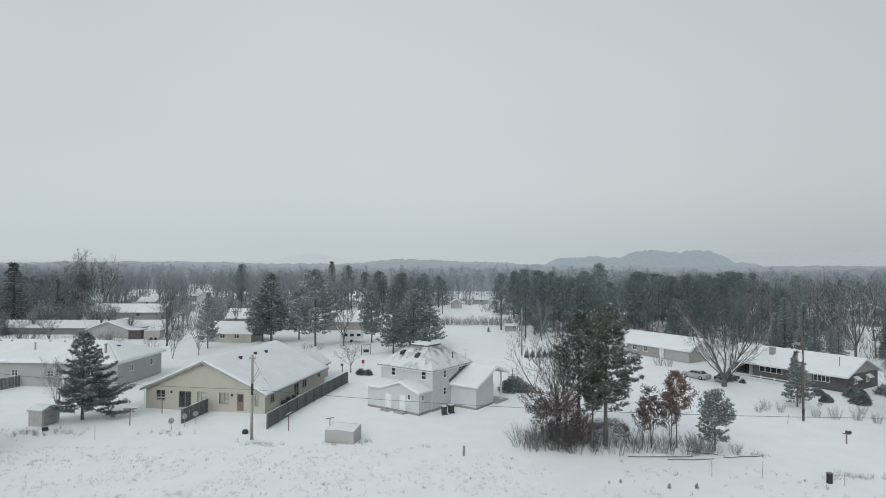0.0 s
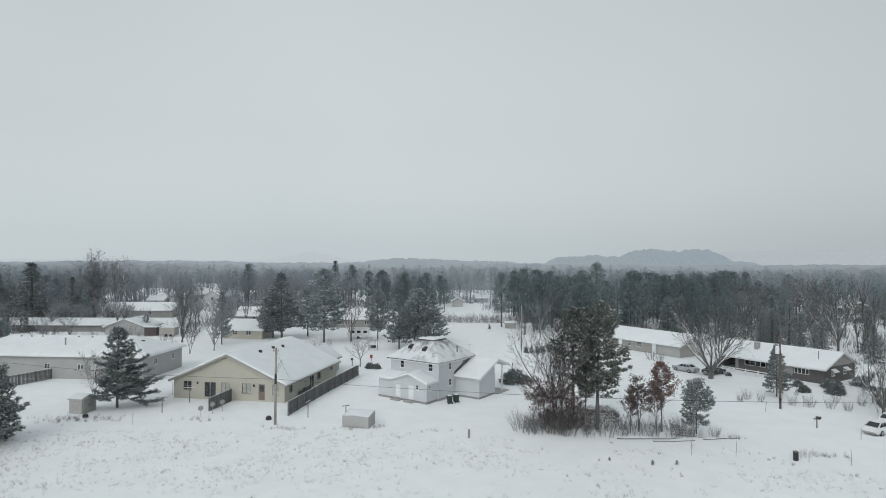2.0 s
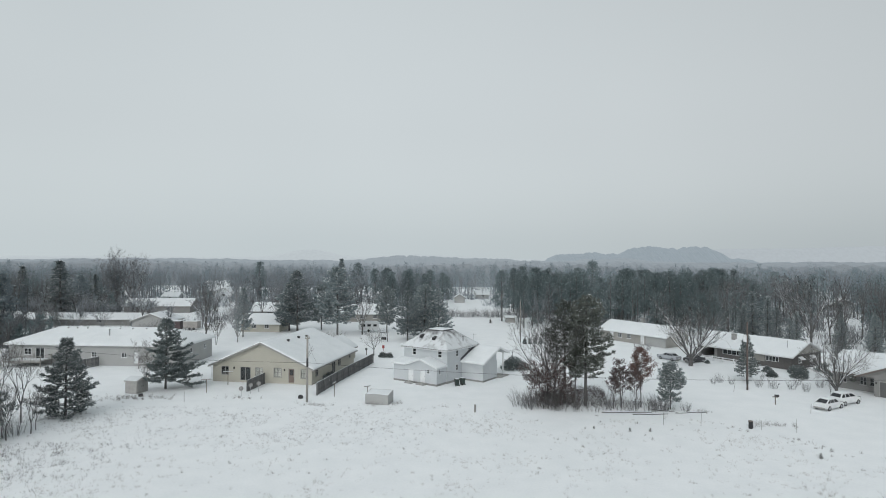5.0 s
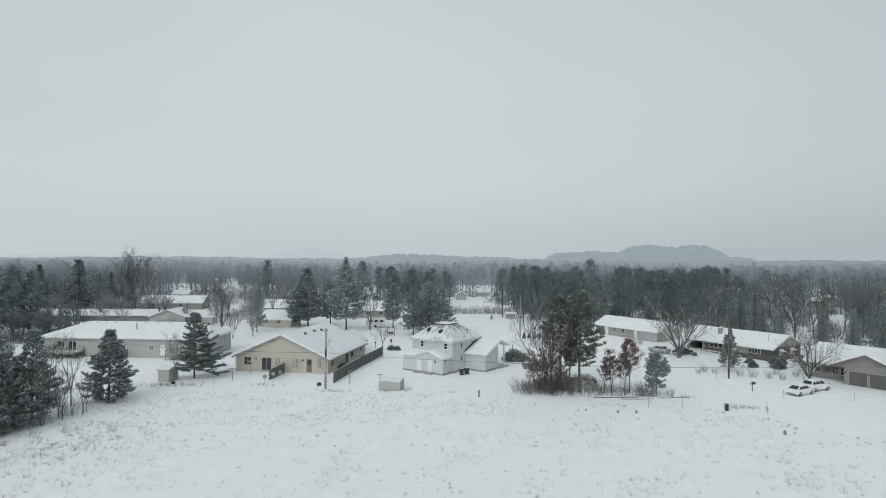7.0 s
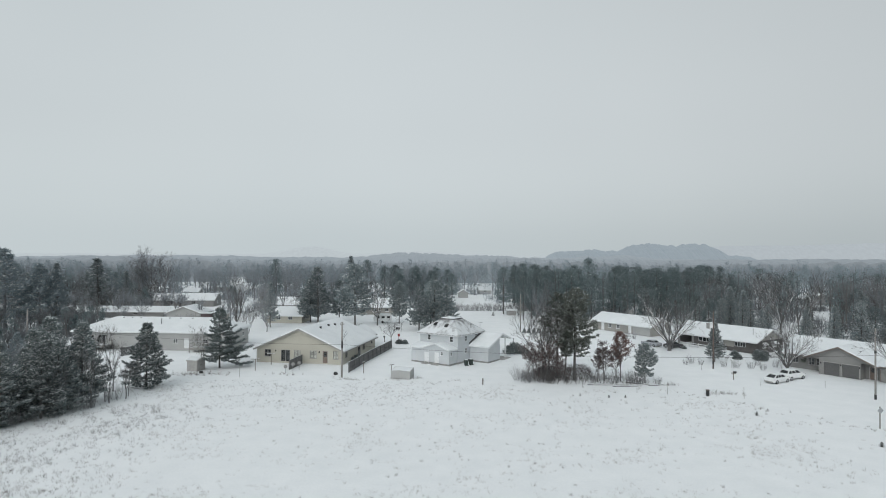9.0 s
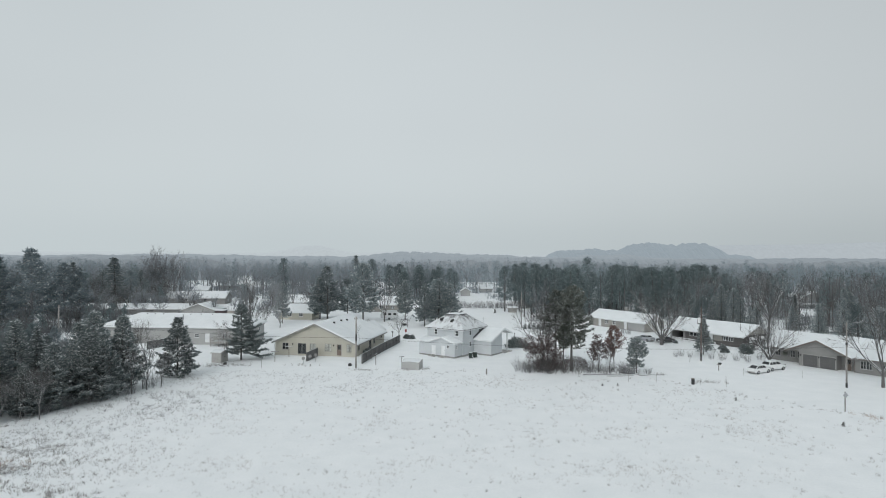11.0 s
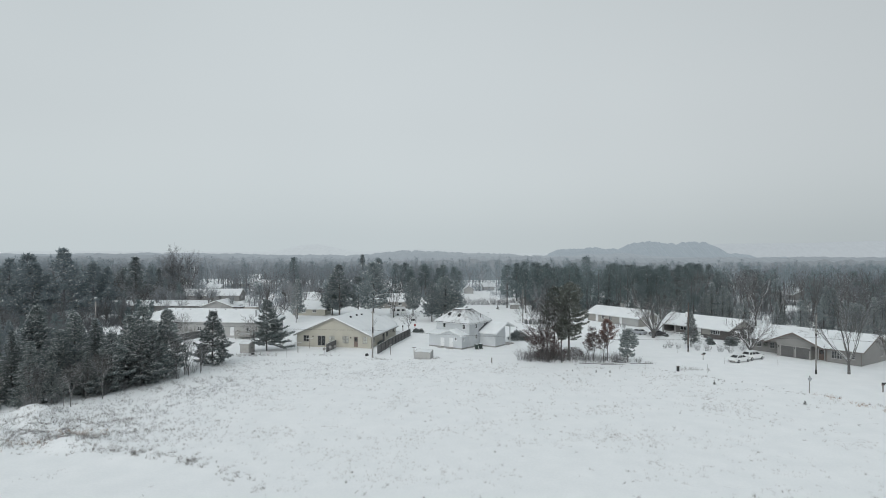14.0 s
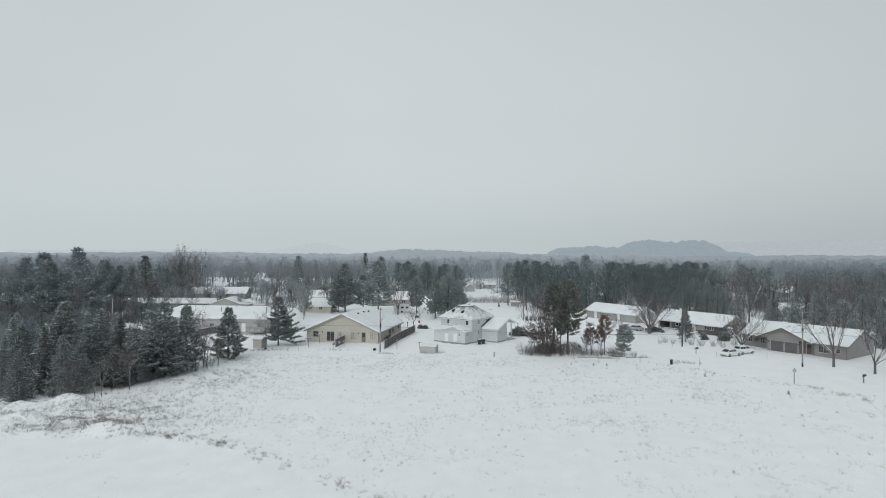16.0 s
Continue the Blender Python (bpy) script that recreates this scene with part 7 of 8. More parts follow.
# ---- vehicles ----
def car(name, x, y, turn, label, profile, roof, width, wheels, paint, length, z_belt, snow=True):
    """A car whose nose points along +x: a shaped body, glass house, wheels and lights."""
    root = thing(name, label, "car", pose(x, y, gz(x, y) - 0.03, 0, 0, turn), "parked cars")
    half = width / 2

    def shell(side_profile, inset_top, name, mat, smooth=True):
        m = Mesh()
        secs = []
        for px, lo, hi in side_profile:
            taper = 1 - 0.10 * (abs(px) / (length / 2)) ** 3
            w = half * taper
            secs.append([(px, -w * 0.94, lo), (px, -w, lo + (hi - lo) * 0.35), (px, -w * 0.98, lo + (hi - lo) * 0.7), (px, -w * inset_top, hi), (px, w * inset_top, hi), (px, w * 0.98, lo + (hi - lo) * 0.7), (px, w, lo + (hi - lo) * 0.35), (px, w * 0.94, lo)])
        n = 8
        pts = [p for s in secs for p in s]
        faces = []
        for i in range(len(secs) - 1):
            for j in range(n):
                faces.append((i * n + j, i * n + (j + 1) % n, (i + 1) * n + (j + 1) % n, (i + 1) * n + j))
        faces += [tuple(reversed(range(n))), tuple((len(secs) - 1) * n + j for j in range(n))]
        m.solid(pts, [tuple(reversed(f)) for f in faces])
        return part(name, m, mat, root, smooth=False)

    bevelled(shell(profile, 0.88, "body", paint), 0.035)
    g = Mesh()
    (r0, r1, r2, r3), zr = roof
    low, top = half * 0.86, half * 0.66
    pts = [(r0, -low, z_belt), (r0, low, z_belt), (r3, low, z_belt), (r3, -low, z_belt), (r1, -top, zr), (r1, top, zr), (r2, top, zr), (r2, -top, zr)]
    g.solid(pts, [(0, 1, 5, 4), (1, 2, 6, 5), (2, 3, 7, 6), (3, 0, 4, 7), (3, 2, 1, 0), (4, 5, 6, 7)])
    bevelled(part("cabin", g, paint, root), 0.09)
    dz = zr - z_belt

    def pane(corners, out, label):
        m = Mesh()
        m.prism([tuple(c[i] + out[i] * 0.012 for i in range(3)) for c in corners], tuple(v * 0.012 for v in out))
        part(label, m, CAR_GLASS, root, "dark tinted glass")

    def at(u, v, sy):
        """A point on the cabin's side: u along its length, v up its height."""
        x0, x1 = r0 + (r1 - r0) * v, r3 + (r2 - r3) * v
        return (x0 + (x1 - x0) * u, sy * (low + (top - low) * v), z_belt + dz * v)

    slope = math.atan2(low - top, dz)
    for sy in (-1, 1):
        for u0, u1 in ((0.05, 0.28), (0.31, 0.6), (0.63, 0.95)):
            pane([at(u0, 0.08, sy), at(u1, 0.08, sy), at(u1 - 0.03, 0.82, sy), at(u0 + 0.03, 0.82, sy)], (0, sy * math.cos(slope), math.sin(slope)), "side_window")
    for xa, xb, sg, label in ((r0, r1, -1, "rear_window"), (r3, r2, 1, "windscreen")):
        tilt = math.atan2(abs(xb - xa), dz)
        pts = []
        for v, s in ((0.12, -0.86), (0.12, 0.86), (0.84, 0.84), (0.84, -0.84)):
            pts.append((xa + (xb - xa) * v, s * (low + (top - low) * v), z_belt + dz * v))
        pane(pts, (sg * math.cos(tilt), 0, math.sin(tilt)), label)
    if snow:
        quad = [(r1, -top, zr + 0.004), (r2, -top, zr + 0.004), (r2, top, zr + 0.004), (r1, top, zr + 0.004)]
        snow_layer(root, quad, 0.09, 0.3, name="snow")
        if paint is CAR_DARK or paint is SILVER:
            hood = [(r3 + 0.02, -half * 0.8, z_belt + 0.01), (length / 2 - 0.25, -half * 0.75, z_belt - 0.2), (length / 2 - 0.25, half * 0.75, z_belt - 0.2), (r3 + 0.02, half * 0.8, z_belt + 0.01)]
            snow_layer(root, hood, 0.1, 0.3, name="bonnet_snow")
    for px in wheels:
        for sy in (-1, 1):
            w = Mesh()
            w.tube(((px, sy * (half - 0.2), 0.33), (px, sy * (half + 0.005), 0.33)), (0.33, 0.33), 16)
            t = part("wheel", w, TYRE, root)
            rim = Mesh()
            rim.tube(((px, sy * (half + 0.006), 0.33), (px, sy * (half + 0.02), 0.33)), (0.21, 0.19), 10)
            part("rim", rim, GALV, t)
    e = length / 2
    for sy in (-1, 1):
        t = Mesh()
        t.box(-e * 0.985, sy * half * 0.62 - 0.2, z_belt - 0.28, -e * 0.94, sy * half * 0.62 + 0.2, z_belt - 0.1)
        part("tail_light", t, RED, root, "red tail light")
        t = Mesh()
        t.box(e * 0.93, sy * half * 0.6 - 0.2, z_belt - 0.3, e * 0.975, sy * half * 0.6 + 0.2, z_belt - 0.15)
        part("headlight", t, CAR_GLASS, root)
        mir = Mesh()
        mir.box(r3 - 0.55, sy * (half + 0.02) - 0.09, z_belt, r3 - 0.42, sy * (half + 0.02) + 0.09, z_belt + 0.14)
        part("mirror", mir, paint, root)
    bmp = Mesh()
    bmp.box(-e * 1.0, -half * 0.8, 0.28, -e * 0.9, half * 0.8, 0.48)
    part("bumper", bmp, TRIM_GREY, root)
    bmp = Mesh()
    bmp.box(e * 0.9, -half * 0.78, 0.25, e * 0.99, half * 0.78, 0.45)
    part("bumper", bmp, TRIM_GREY, root)
    pl_ = Mesh()
    pl_.box(-e * 1.0 - 0.015, -0.26, 0.55, -e * 0.98, 0.26, 0.68)
    part("number_plate", pl_, TRIM, root)
    return root


CAR_GLASS = surface("tinted_car_glass", (0.02, 0.022, 0.025), (0.04, 0.042, 0.045), 1.0, 5, 0.08, bump=0, vary=0.02)
SEDAN = [(-2.35, 0.5, 0.85), (-2.25, 0.3, 0.98), (-1.7, 0.24, 1.02), (-0.9, 0.22, 0.99), (0.6, 0.22, 0.97), (1.5, 0.24, 0.92), (2.1, 0.28, 0.78), (2.35, 0.42, 0.62)]
SUV = [(-2.3, 0.55, 1.0), (-2.2, 0.36, 1.12), (-1.5, 0.3, 1.14), (0.6, 0.3, 1.12), (1.5, 0.32, 1.05), (2.1, 0.36, 0.92), (2.3, 0.5, 0.72)]
car("sedan_car", 50.2, 62.6, 29, "white saloon car parked in the snow", SEDAN, ((-2.0, -0.95, 0.3, 1.3), 1.45), 1.8, (-1.4, 1.4), CAR, 4.7, 0.94)
car("suv_car", 54.2, 65.2, 24, "white sport utility car parked on the snowy drive", SUV, ((-2.2, -1.65, 0.2, 1.25), 1.66), 1.88, (-1.4, 1.4), CAR, 4.6, 1.1)
car("sedan_car", 43.2, 100.5, 120, "silver saloon car under snow beside the bare tree", SEDAN, ((-1.75, -1.0, 0.25, 1.15), 1.42), 1.8, (-1.4, 1.4), SILVER, 4.7, 0.96)
car("sedan_car", 47.2, 98.0, 30, "dark snow-covered car in front of the brick house", SEDAN, ((-1.75, -1.0, 0.25, 1.15), 1.42), 1.8, (-1.4, 1.4), CAR_DARK, 4.7, 0.96)
camper = thing("camper_trailer", "white camper trailer with dark windows under snow", "camper", pose(-24.5, 141.5, 0, 0, 0, 4))
m = Mesh()
m.prism([(0, 0, 0.5), (5.2, 0, 0.5), (5.4, 0, 1.6), (5.0, 0, 2.6), (0.3, 0, 2.6), (-0.1, 0, 1.6)], (0, 2.2, 0))
part("body", m, TRIM, camper)
for a in (0.8, 2.3, 3.9):
    m = Mesh()
    m.box(a, -0.02, 1.45, a + 0.9, -0.003, 2.05)
    part("window", m, CAR_GLASS, camper)
for sy in (-0.02, 2.05):
    m = Mesh()
    m.tube(((2.6, sy, 0.33), (2.6, sy + 0.2, 0.33)), (0.34, 0.34), 12)
    part("wheel", m, TYRE, camper)
snow_layer(camper, [(0.3, 0.02, 2.6), (5.0, 0.02, 2.6), (5.0, 2.18, 2.6), (0.3, 2.18, 2.6)], 0.18, 0.6, name="snow")
trailer = thing("box_trailer", "tan box trailer beside a bare tree", "trailer", pose(-73.0, 144.2, 0, 0, 0, -3))
m = Mesh()
m.box(0, 0, 0.4, 4.0, 2.2, 2.3)
part("body", m, TAN, trailer)
m = Mesh()
for xx in (1.8, 3.0):
    m.tube(((xx, -0.03, 0.34), (xx, 0.2, 0.34)), (0.34, 0.34), 12)
part("wheels", m, TYRE, trailer)
snow_layer(trailer, [(0.02, 0.02, 2.3), (3.98, 0.02, 2.3), (3.98, 2.18, 2.3), (0.02, 2.18, 2.3)], 0.16, 0.6, name="snow")
lean = thing("wine_red_shed", "wine-red board shed with a snowy flat roof", "shed", pose(-77.3, 145.2, 0, 0, 0, 2))
m = Mesh()
m.box(0, 0, -0.1, 3.0, 3.0, 2.1)
part("walls", m, WINE, lean)
m = Mesh()
m.box(-0.2, -0.2, 2.1, 3.2, 3.2, 2.22)
r_ = part("roof", m, SHINGLE, lean)
snow_layer(r_, [(-0.2, -0.2, 2.22), (3.2, -0.2, 2.22), (3.2, 3.2, 2.22), (-0.2, 3.2, 2.22)], 0.15, 0.6, name="snow")

# ---- the thicket in the middle of the lawn ----
plant("highpine0", 17.4, 63.0, 15.4, 1.0)
plant("highpine1", 14.9, 64.6, 14.4, 1.15, 130)
plant("highpine1", 15.8, 62.2, 10.5, 0.8, 40, label="slim younger pine among the thicket's oaks")
plant("vase2", 12.4, 63.6, 14.0, 0.9, 60, label="bare oak with long spreading limbs in the thicket")
plant("vase2", 13.6, 65.0, 15.2, 0.7, 200, label="slender bare oak beside the thicket's pines")
plant("bare1", 13.3, 66.8, 13.4, 0.7, 150)
plant("oak_low", 12.9, 62.8, 7.0, 1.0)
plant("oak_low", 10.9, 63.2, 6.6, 1.0, 33, label="small oak thick with dull maroon leaves")
plant("oak_low", 14.9, 62.4, 4.6, 0.9, 77)
plant("oak_dull", 22.0, 62.2, 6.8, 1.0)
plant("oak_dull", 20.8, 61.6, 5.4, 0.9, 70)
plant("oak_red", 24.7, 62.4, 8.3, 1.0)
plant("oak_dull", 23.7, 61.4, 6.4, 0.8, 200, label="slender young oak with faded brown leaves")
plant("thinpine", 28.4, 61.6, 6.6, 0.85)
rng = random.Random(5)
for k in range(34):
    u = (k + rng.random()) / 34
    x, y = 9.6 + 18.6 * u, 60.6 + rng.uniform(-0.6, 3.0) + 2.0 * (1 - min(1, u * 4)) ** 2
    plant(f"brush{k % 3}", x, y, rng.uniform(1.3, 3.0) * (0.75 if u > 0.88 or u < 0.08 else 1), rng.uniform(0.7, 1.1))
for k in range(10):
    plant(f"brush{k % 3}", rng.uniform(9.5, 20.5), rng.uniform(61.0, 64.2), rng.uniform(2.0, 3.4), rng.uniform(0.7, 1.0))
for x, y, h in ((8.6, 62.6, 3.2), (9.4, 61.4, 2.6), (19.6, 60.6, 1.8), (23.0, 60.3, 1.6), (26.3, 60.6, 2.3), (27.0, 60.9, 2.6), (30.0, 60.6, 1.5)):
    plant("palebrush0", x, y, h, 1.1, label="pale arching shrub at the edge of the thicket")
for k in range(3):
    plant("leafbrush", 10.6 + k * 2.4 + rng.uniform(-0.4, 0.4), 63.4 + rng.uniform(-0.4, 1.0), rng.uniform(2.0, 3.0), 0.9)


def brush_pile(x, y, turn, L, W, H, label):
    """A heap of dark cut branches and leaves."""
    r = random.Random(int(x * 10))
    m = Mesh()
    for _ in range(1700):
        u, a = r.random(), r.uniform(0.05, 3.1)
        f = math.sin(math.pi * (0.06 + 0.88 * u)) ** 0.35
        f *= r.uniform(0.55, 1.05)
        p = Vector(((u - 0.5) * L, math.cos(a) * W * f, math.sin(a) * H * f))
        d = Vector((r.uniform(-1, 1), r.uniform(-0.6, 0.6), r.uniform(-0.2, 0.7))).normalized()
        blade(m, p, d, r.uniform(0.25, 0.7), 0.022, 1 if r.random() < 0.3 else 0, r)
    lone("brush_mound", m, [MAROON, BRUSH], label, "brush", pose(x, y, gz(x, y) + 0.0, 0, 0, turn), "brush heaps")


brush_pile(13.6, 66.4, 2, 4.9, 1.0, 1.7, "long heap of dark maroon brushwood under the trees")
brush_pile(18.7, 66.4, -3, 4.4, 1.0, 1.9, "rounded heap of dark brushwood among the shrubs")


def log(x, y, turn, ln, r, z=0.0, tilt=0.0):
    g = random.Random(int(x * 100))
    root = thing("fallen_log", "fallen log capped with snow at the thicket's edge", "log", pose(x, y, gz(x, y) + z, 0, tilt, turn), "fallen logs")
    m = Mesh()
    pts = [(ln * i / 6, g.uniform(-0.06, 0.06), r + g.uniform(-0.03, 0.03)) for i in range(7)]
    m.tube(pts, [r * (1 - 0.4 * i / 6) for i in range(7)], 7)
    part("trunk", m, BARK, root, smooth=True)
    s = Mesh()
    s.tube([(px, py, pz + r * 0.55 * (1 - 0.4 * i / 6)) for i, (px, py, pz) in enumerate(pts)], [r * 0.75 * (1 - 0.4 * i / 6) for i in range(7)], 6)
    part("snow", s, ROOF_SNOW, root, smooth=True)


log(18.6, 59.2, 1, 6.5, 0.09)
log(22.4, 58.6, 2, 4.6, 0.08)
log(25.2, 60.9, -12, 3.6, 0.08, 0.15, 4)
log(28.2, 59.4, 6, 4.4, 0.08)
log(26.2, 60.6, 60, 1.8, 0.08, 0.1, -25)

# ---- trees and shrubs of the yards ----
plant("yardpine", -43.9, 72.2, 11.0, 1.0, 0)
plant("vase1", -46.9, 72.4, 8.0, 0.7, 20, label="slim leafless tree beside the small grey shed")
plant("vase0", 44.7, 93.7, 15.4, 1.0, 0, label="wide-spreading bare tree with snow along its limbs")
plant("vase0", 56.4, 70.2, 11.4, 0.75, 120)
plant("bare1", 54.4, 68.6, 3.6, 0.5)
plant("vase1", 63.4, 51.1, 16.0, 0.95, 70, label="large bare tree with a straight trunk beside the garage house")
plant("vase1", 66.6, 45.2, 12.6, 1.0, 200)
plant("pine1", 48.4, 80.6, 7.8, 0.9, label="small dense pine beside the red-brown pole")
plant("bare1", 48.2, 75.6, 2.4, 0.5)
plant("manystem", -62.6, 134, 16.4, 0.8)
plant("birch", -50.0, 121, 14.0, 0.85)
plant("bare2", -53.5, 117, 8.5, 0.8)
plant("hoar0", -52.1, 131, 12.8, 0.75)
plant("hoar0", -40.9, 141, 17.0, 1.1)
plant("hoar1", -29.1, 135, 18.0, 1.0)
plant("hoar2", -43.6, 143, 13.6, 1.0)
plant("hoar1", -35.5, 146, 13.0, 0.9)
plant("vase1", -22.8, 136, 14.4, 1.0, 30)
plant("hoar1", -16.9, 141, 12.8, 0.85)
plant("hoar0", -10.4, 125, 12.5, 1.0)
plant("hoar2", -6.5, 129, 13.6, 1.25)
plant("hoar0", -2.9, 133, 12.2, 1.05)
plant("hoar2", -7.5, 136, 13.0, 1.0)
plant("vase2", -16.0, 103.2, 6.2, 0.9)
plant("evershrub", -14.0, 101.3, 1.2, 1.1, label="low frosted shrub on the lawn")
plant("evershrub", -12.7, 101.0, 1.1, 1.1, label="low frosted shrub on the lawn")
plant("brush2", -29.5, 129.5, 2.0, 1.1)
plant("brush1", -27.0, 129.8, 1.9, 1.0)
plant("evershrub", 10.9, 89.6, 2.5, 1.35, label="large rounded dark shrub flecked with snow")
plant("evershrub", 12.6, 89.2, 1.5, 1.4, label="low spreading dark shrub flecked with snow")
for y, h in ((79.0, 0.75), (80.4, 0.9), (82.0, 0.8)):
    plant("evershrub", -21.2 + (y - 79) * 0.2, y, h, 0.9)
for x, y, h in ((59.8, 86.2, 1.7), (61.6, 87.0, 1.4), (66.0, 88.0, 1.9), (69.0, 89.2, 2.1), (55.6, 87.4, 1.3), (54.2, 83.4, 1.3), (58.2, 82.2, 1.9), (65.4, 85.0, 1.4), (49.0, 96.4, 0.8)):
    plant("evershrub", x, y, h, 1.05)
rng = random.Random(9)
for x, y, h in ((41.5, 77.5, 1.6), (43.0, 78.6, 2.0), (44.3, 77.3, 1.7), (49.5, 74.6, 2.2), (51.8, 73.8, 2.0), (53.4, 72.6, 1.9), (54.6, 76.8, 1.8), (57.0, 75.0, 1.9), (47.6, 75.4, 1.7), (41.0, 112.0, 3.2), (42.5, 111.0, 2.6)):
    plant(f"palebrush{rng.randrange(2)}", x, y, h, 0.8)
for k in range(5):
    plant("evershrub", 17.2 + 1.25 * k, 120.5 + 0.3 * (k % 2), 1.6, 0.45, label="clipped grey shrub in a row at the end of the lawn")
for x, y, h in ((15.9, 52.7, 0.4), (19.7, 51.3, 0.5), (22.1, 51.4, 0.5), (36.1, 42.4, 0.6), (43.0, 30.2, 0.65)):
    plant("seedling", x, y, h, 1.5)
plant("seedling", 12.8, 164, 1.6, 1.2)
rng = random.Random(11)
for k in range(26):
    plant(f"palebrush{k % 2}", -4 + 1.3 * k + rng.uniform(-0.4, 0.4), 182 + rng.uniform(-1, 1), rng.uniform(3, 4.2), 1.0, label="bare shrub in the hedge across the white field")

# ---- the pine belt beside the field ----
plant("pine2", -49.2, 56.8, 10.0, 1.0, 250, label="broad cone-shaped pine at the corner of the field")
plant("bare1", -50.1, 44.2, 8.4, 0.6)
plant("bare1", -52.5, 53.6, 9.5, 0.6)
plant("bare1", -54.5, 52.2, 10.5, 0.6)
plant("bare1", -48.6, 50.6, 4.5, 0.6)
plant("bare0", -56.0, 26.6, 6.0, 0.6, label="thin leaning bare tree at the wood's edge")
plant("bare1", -57.3, 27.2, 5.0, 0.5)
for x, y, h, w, key in ((-55.3, 44.0, 12.3, 1.0, "pine2"), (-53.4, 39.4, 9.5, 1.0, "pine0"), (-58.0, 44.6, 10.6, 1.0, "pine0"), (-56.4, 36.8, 8.8, 1.1, "pine2"), (-60.0, 38.6, 10.5, 1.0, "spruce0"),
                        (-57.6, 32.8, 6.5, 1.2, "pine0"), (-62.2, 33.5, 9.6, 1.0, "pine1"), (-62.6, 28.0, 8.6, 1.0, "spruce2"), (-59.9, 28.6, 5.8, 1.2, "pine1"), (-66.0, 29.5, 9.8, 1.0, "spruce0"),
                        (-66.6, 24.8, 7.0, 1.1, "spruce2"), (-70.4, 27.0, 8.5, 1.0, "spruce1"), (-64.6, 41.0, 11.2, 1.0, "pine1"), (-69.6, 39.8, 12.6, 1.0, "pine0"), (-73.5, 33.6, 10.5, 1.0, "spruce0")):
    plant(key, x, y, h, w)
plant("pine0", -52.8, 46.6, 11.4, 0.95)
plant("pine2", -53.0, 42.0, 9.4, 0.9)
plant("bare1", -51.8, 41.0, 7.5, 0.6)
plant("bare0", -54.6, 31.4, 7.0, 0.6)
plant("bare1", -61.0, 26.2, 6.5, 0.6)
rng = random.Random(22)
for k in range(26):
    u = rng.random()
    x, y = -61 + 12.5 * u + rng.uniform(-1.5, 1.0), 25.5 + 24 * u + rng.uniform(-1.0, 1.0)
    if k % 3:
        plant(f"palebrush{k % 2}", x, y, rng.uniform(1.2, 3.2), rng.uniform(0.7, 1.1), label="frosted shrub at the foot of the pines")
    else:
        plant("bare1", x, y, rng.uniform(3.5, 6.5), rng.uniform(0.6, 0.9))
rng = random.Random(21)
keys = ("pine0", "pine1", "hoar2", "spruce0", "spruce2", "dim1", "hoar0", "dim0")
for k in range(38):
    x, y = rng.uniform(-108, -62), rng.uniform(30, 72)
    if y > 52 and x > -68 or (y > 62 and x > -76):
        continue
    key = keys[rng.randrange(8)]
    if x < -74 or y > 50:
        key = ("haze0", "dim0", "haze1", "dim1", "frost0", "haze0")[k % 6]
    plant(key, x, y, rng.uniform(8.0, 12.0) * (0.72 if y > 45 else 0.9), rng.uniform(0.85, 1.1))
rng = random.Random(23)
for k in range(16):
    plant(("haze0", "hspruce1", "haze1", "haze0")[k % 4], rng.uniform(-205, -118), rng.uniform(160, 205), rng.uniform(11.0, 15.5), rng.uniform(1.0, 1.3), label="dim conifer in the wood behind the far houses")
plant("haze0", -114.8, 116, 22.0, 1.15)
plant("haze1", -125.4, 116, 20.5, 1.15)
plant("haze0", -109.5, 121, 18.0, 1.2)
plant("haze1", -121.0, 112, 18.0, 1.2)
plant("haze0", -132.0, 118, 19.0, 1.2)
plant("haze0", -107.0, 124, 16.5, 0.9)

# ---- the village trees behind ----
plant("tallbare", -123.9, 200, 25.0, 1.0, 100)
plant("vase1", -117.0, 203, 22.0, 0.9)
plant("hspruce1", -120.0, 165, 18.8, 1.75)
plant("hspruce1", -156.5, 200, 16.5, 1.5)
for x, y, h in ((-120.5, 164, 11.5), (-114.5, 164, 10.5), (-110.5, 165, 11.0), (-103.0, 167, 9.0), (-96.0, 164, 8.0), (-128.0, 168, 12.0)):
    plant("vase2", x, y, h, 0.9, label="leafless tree beside the far houses")
plant("hspruce0", -116.4, 150, 6.6, 1.0)
plant("hspruce0", -112.0, 151, 5.8, 1.0)
plant("hspruce0", -123.0, 188, 14.0, 1.3)
plant("frost2", -78.6, 230, 18.6, 0.9)
plant("hspruce1", -52.4, 279, 19.6, 1.3)
plant("frost0", -41.0, 255, 18.2, 1.0)
def roof_view(x, y):
    """Yards and streets left open before the far houses."""
    return ((-0.53 < x / y < -0.47 or -0.43 < x / y < -0.39) and y < 300) or (-118 < x < -88 and 166 < y < 206)


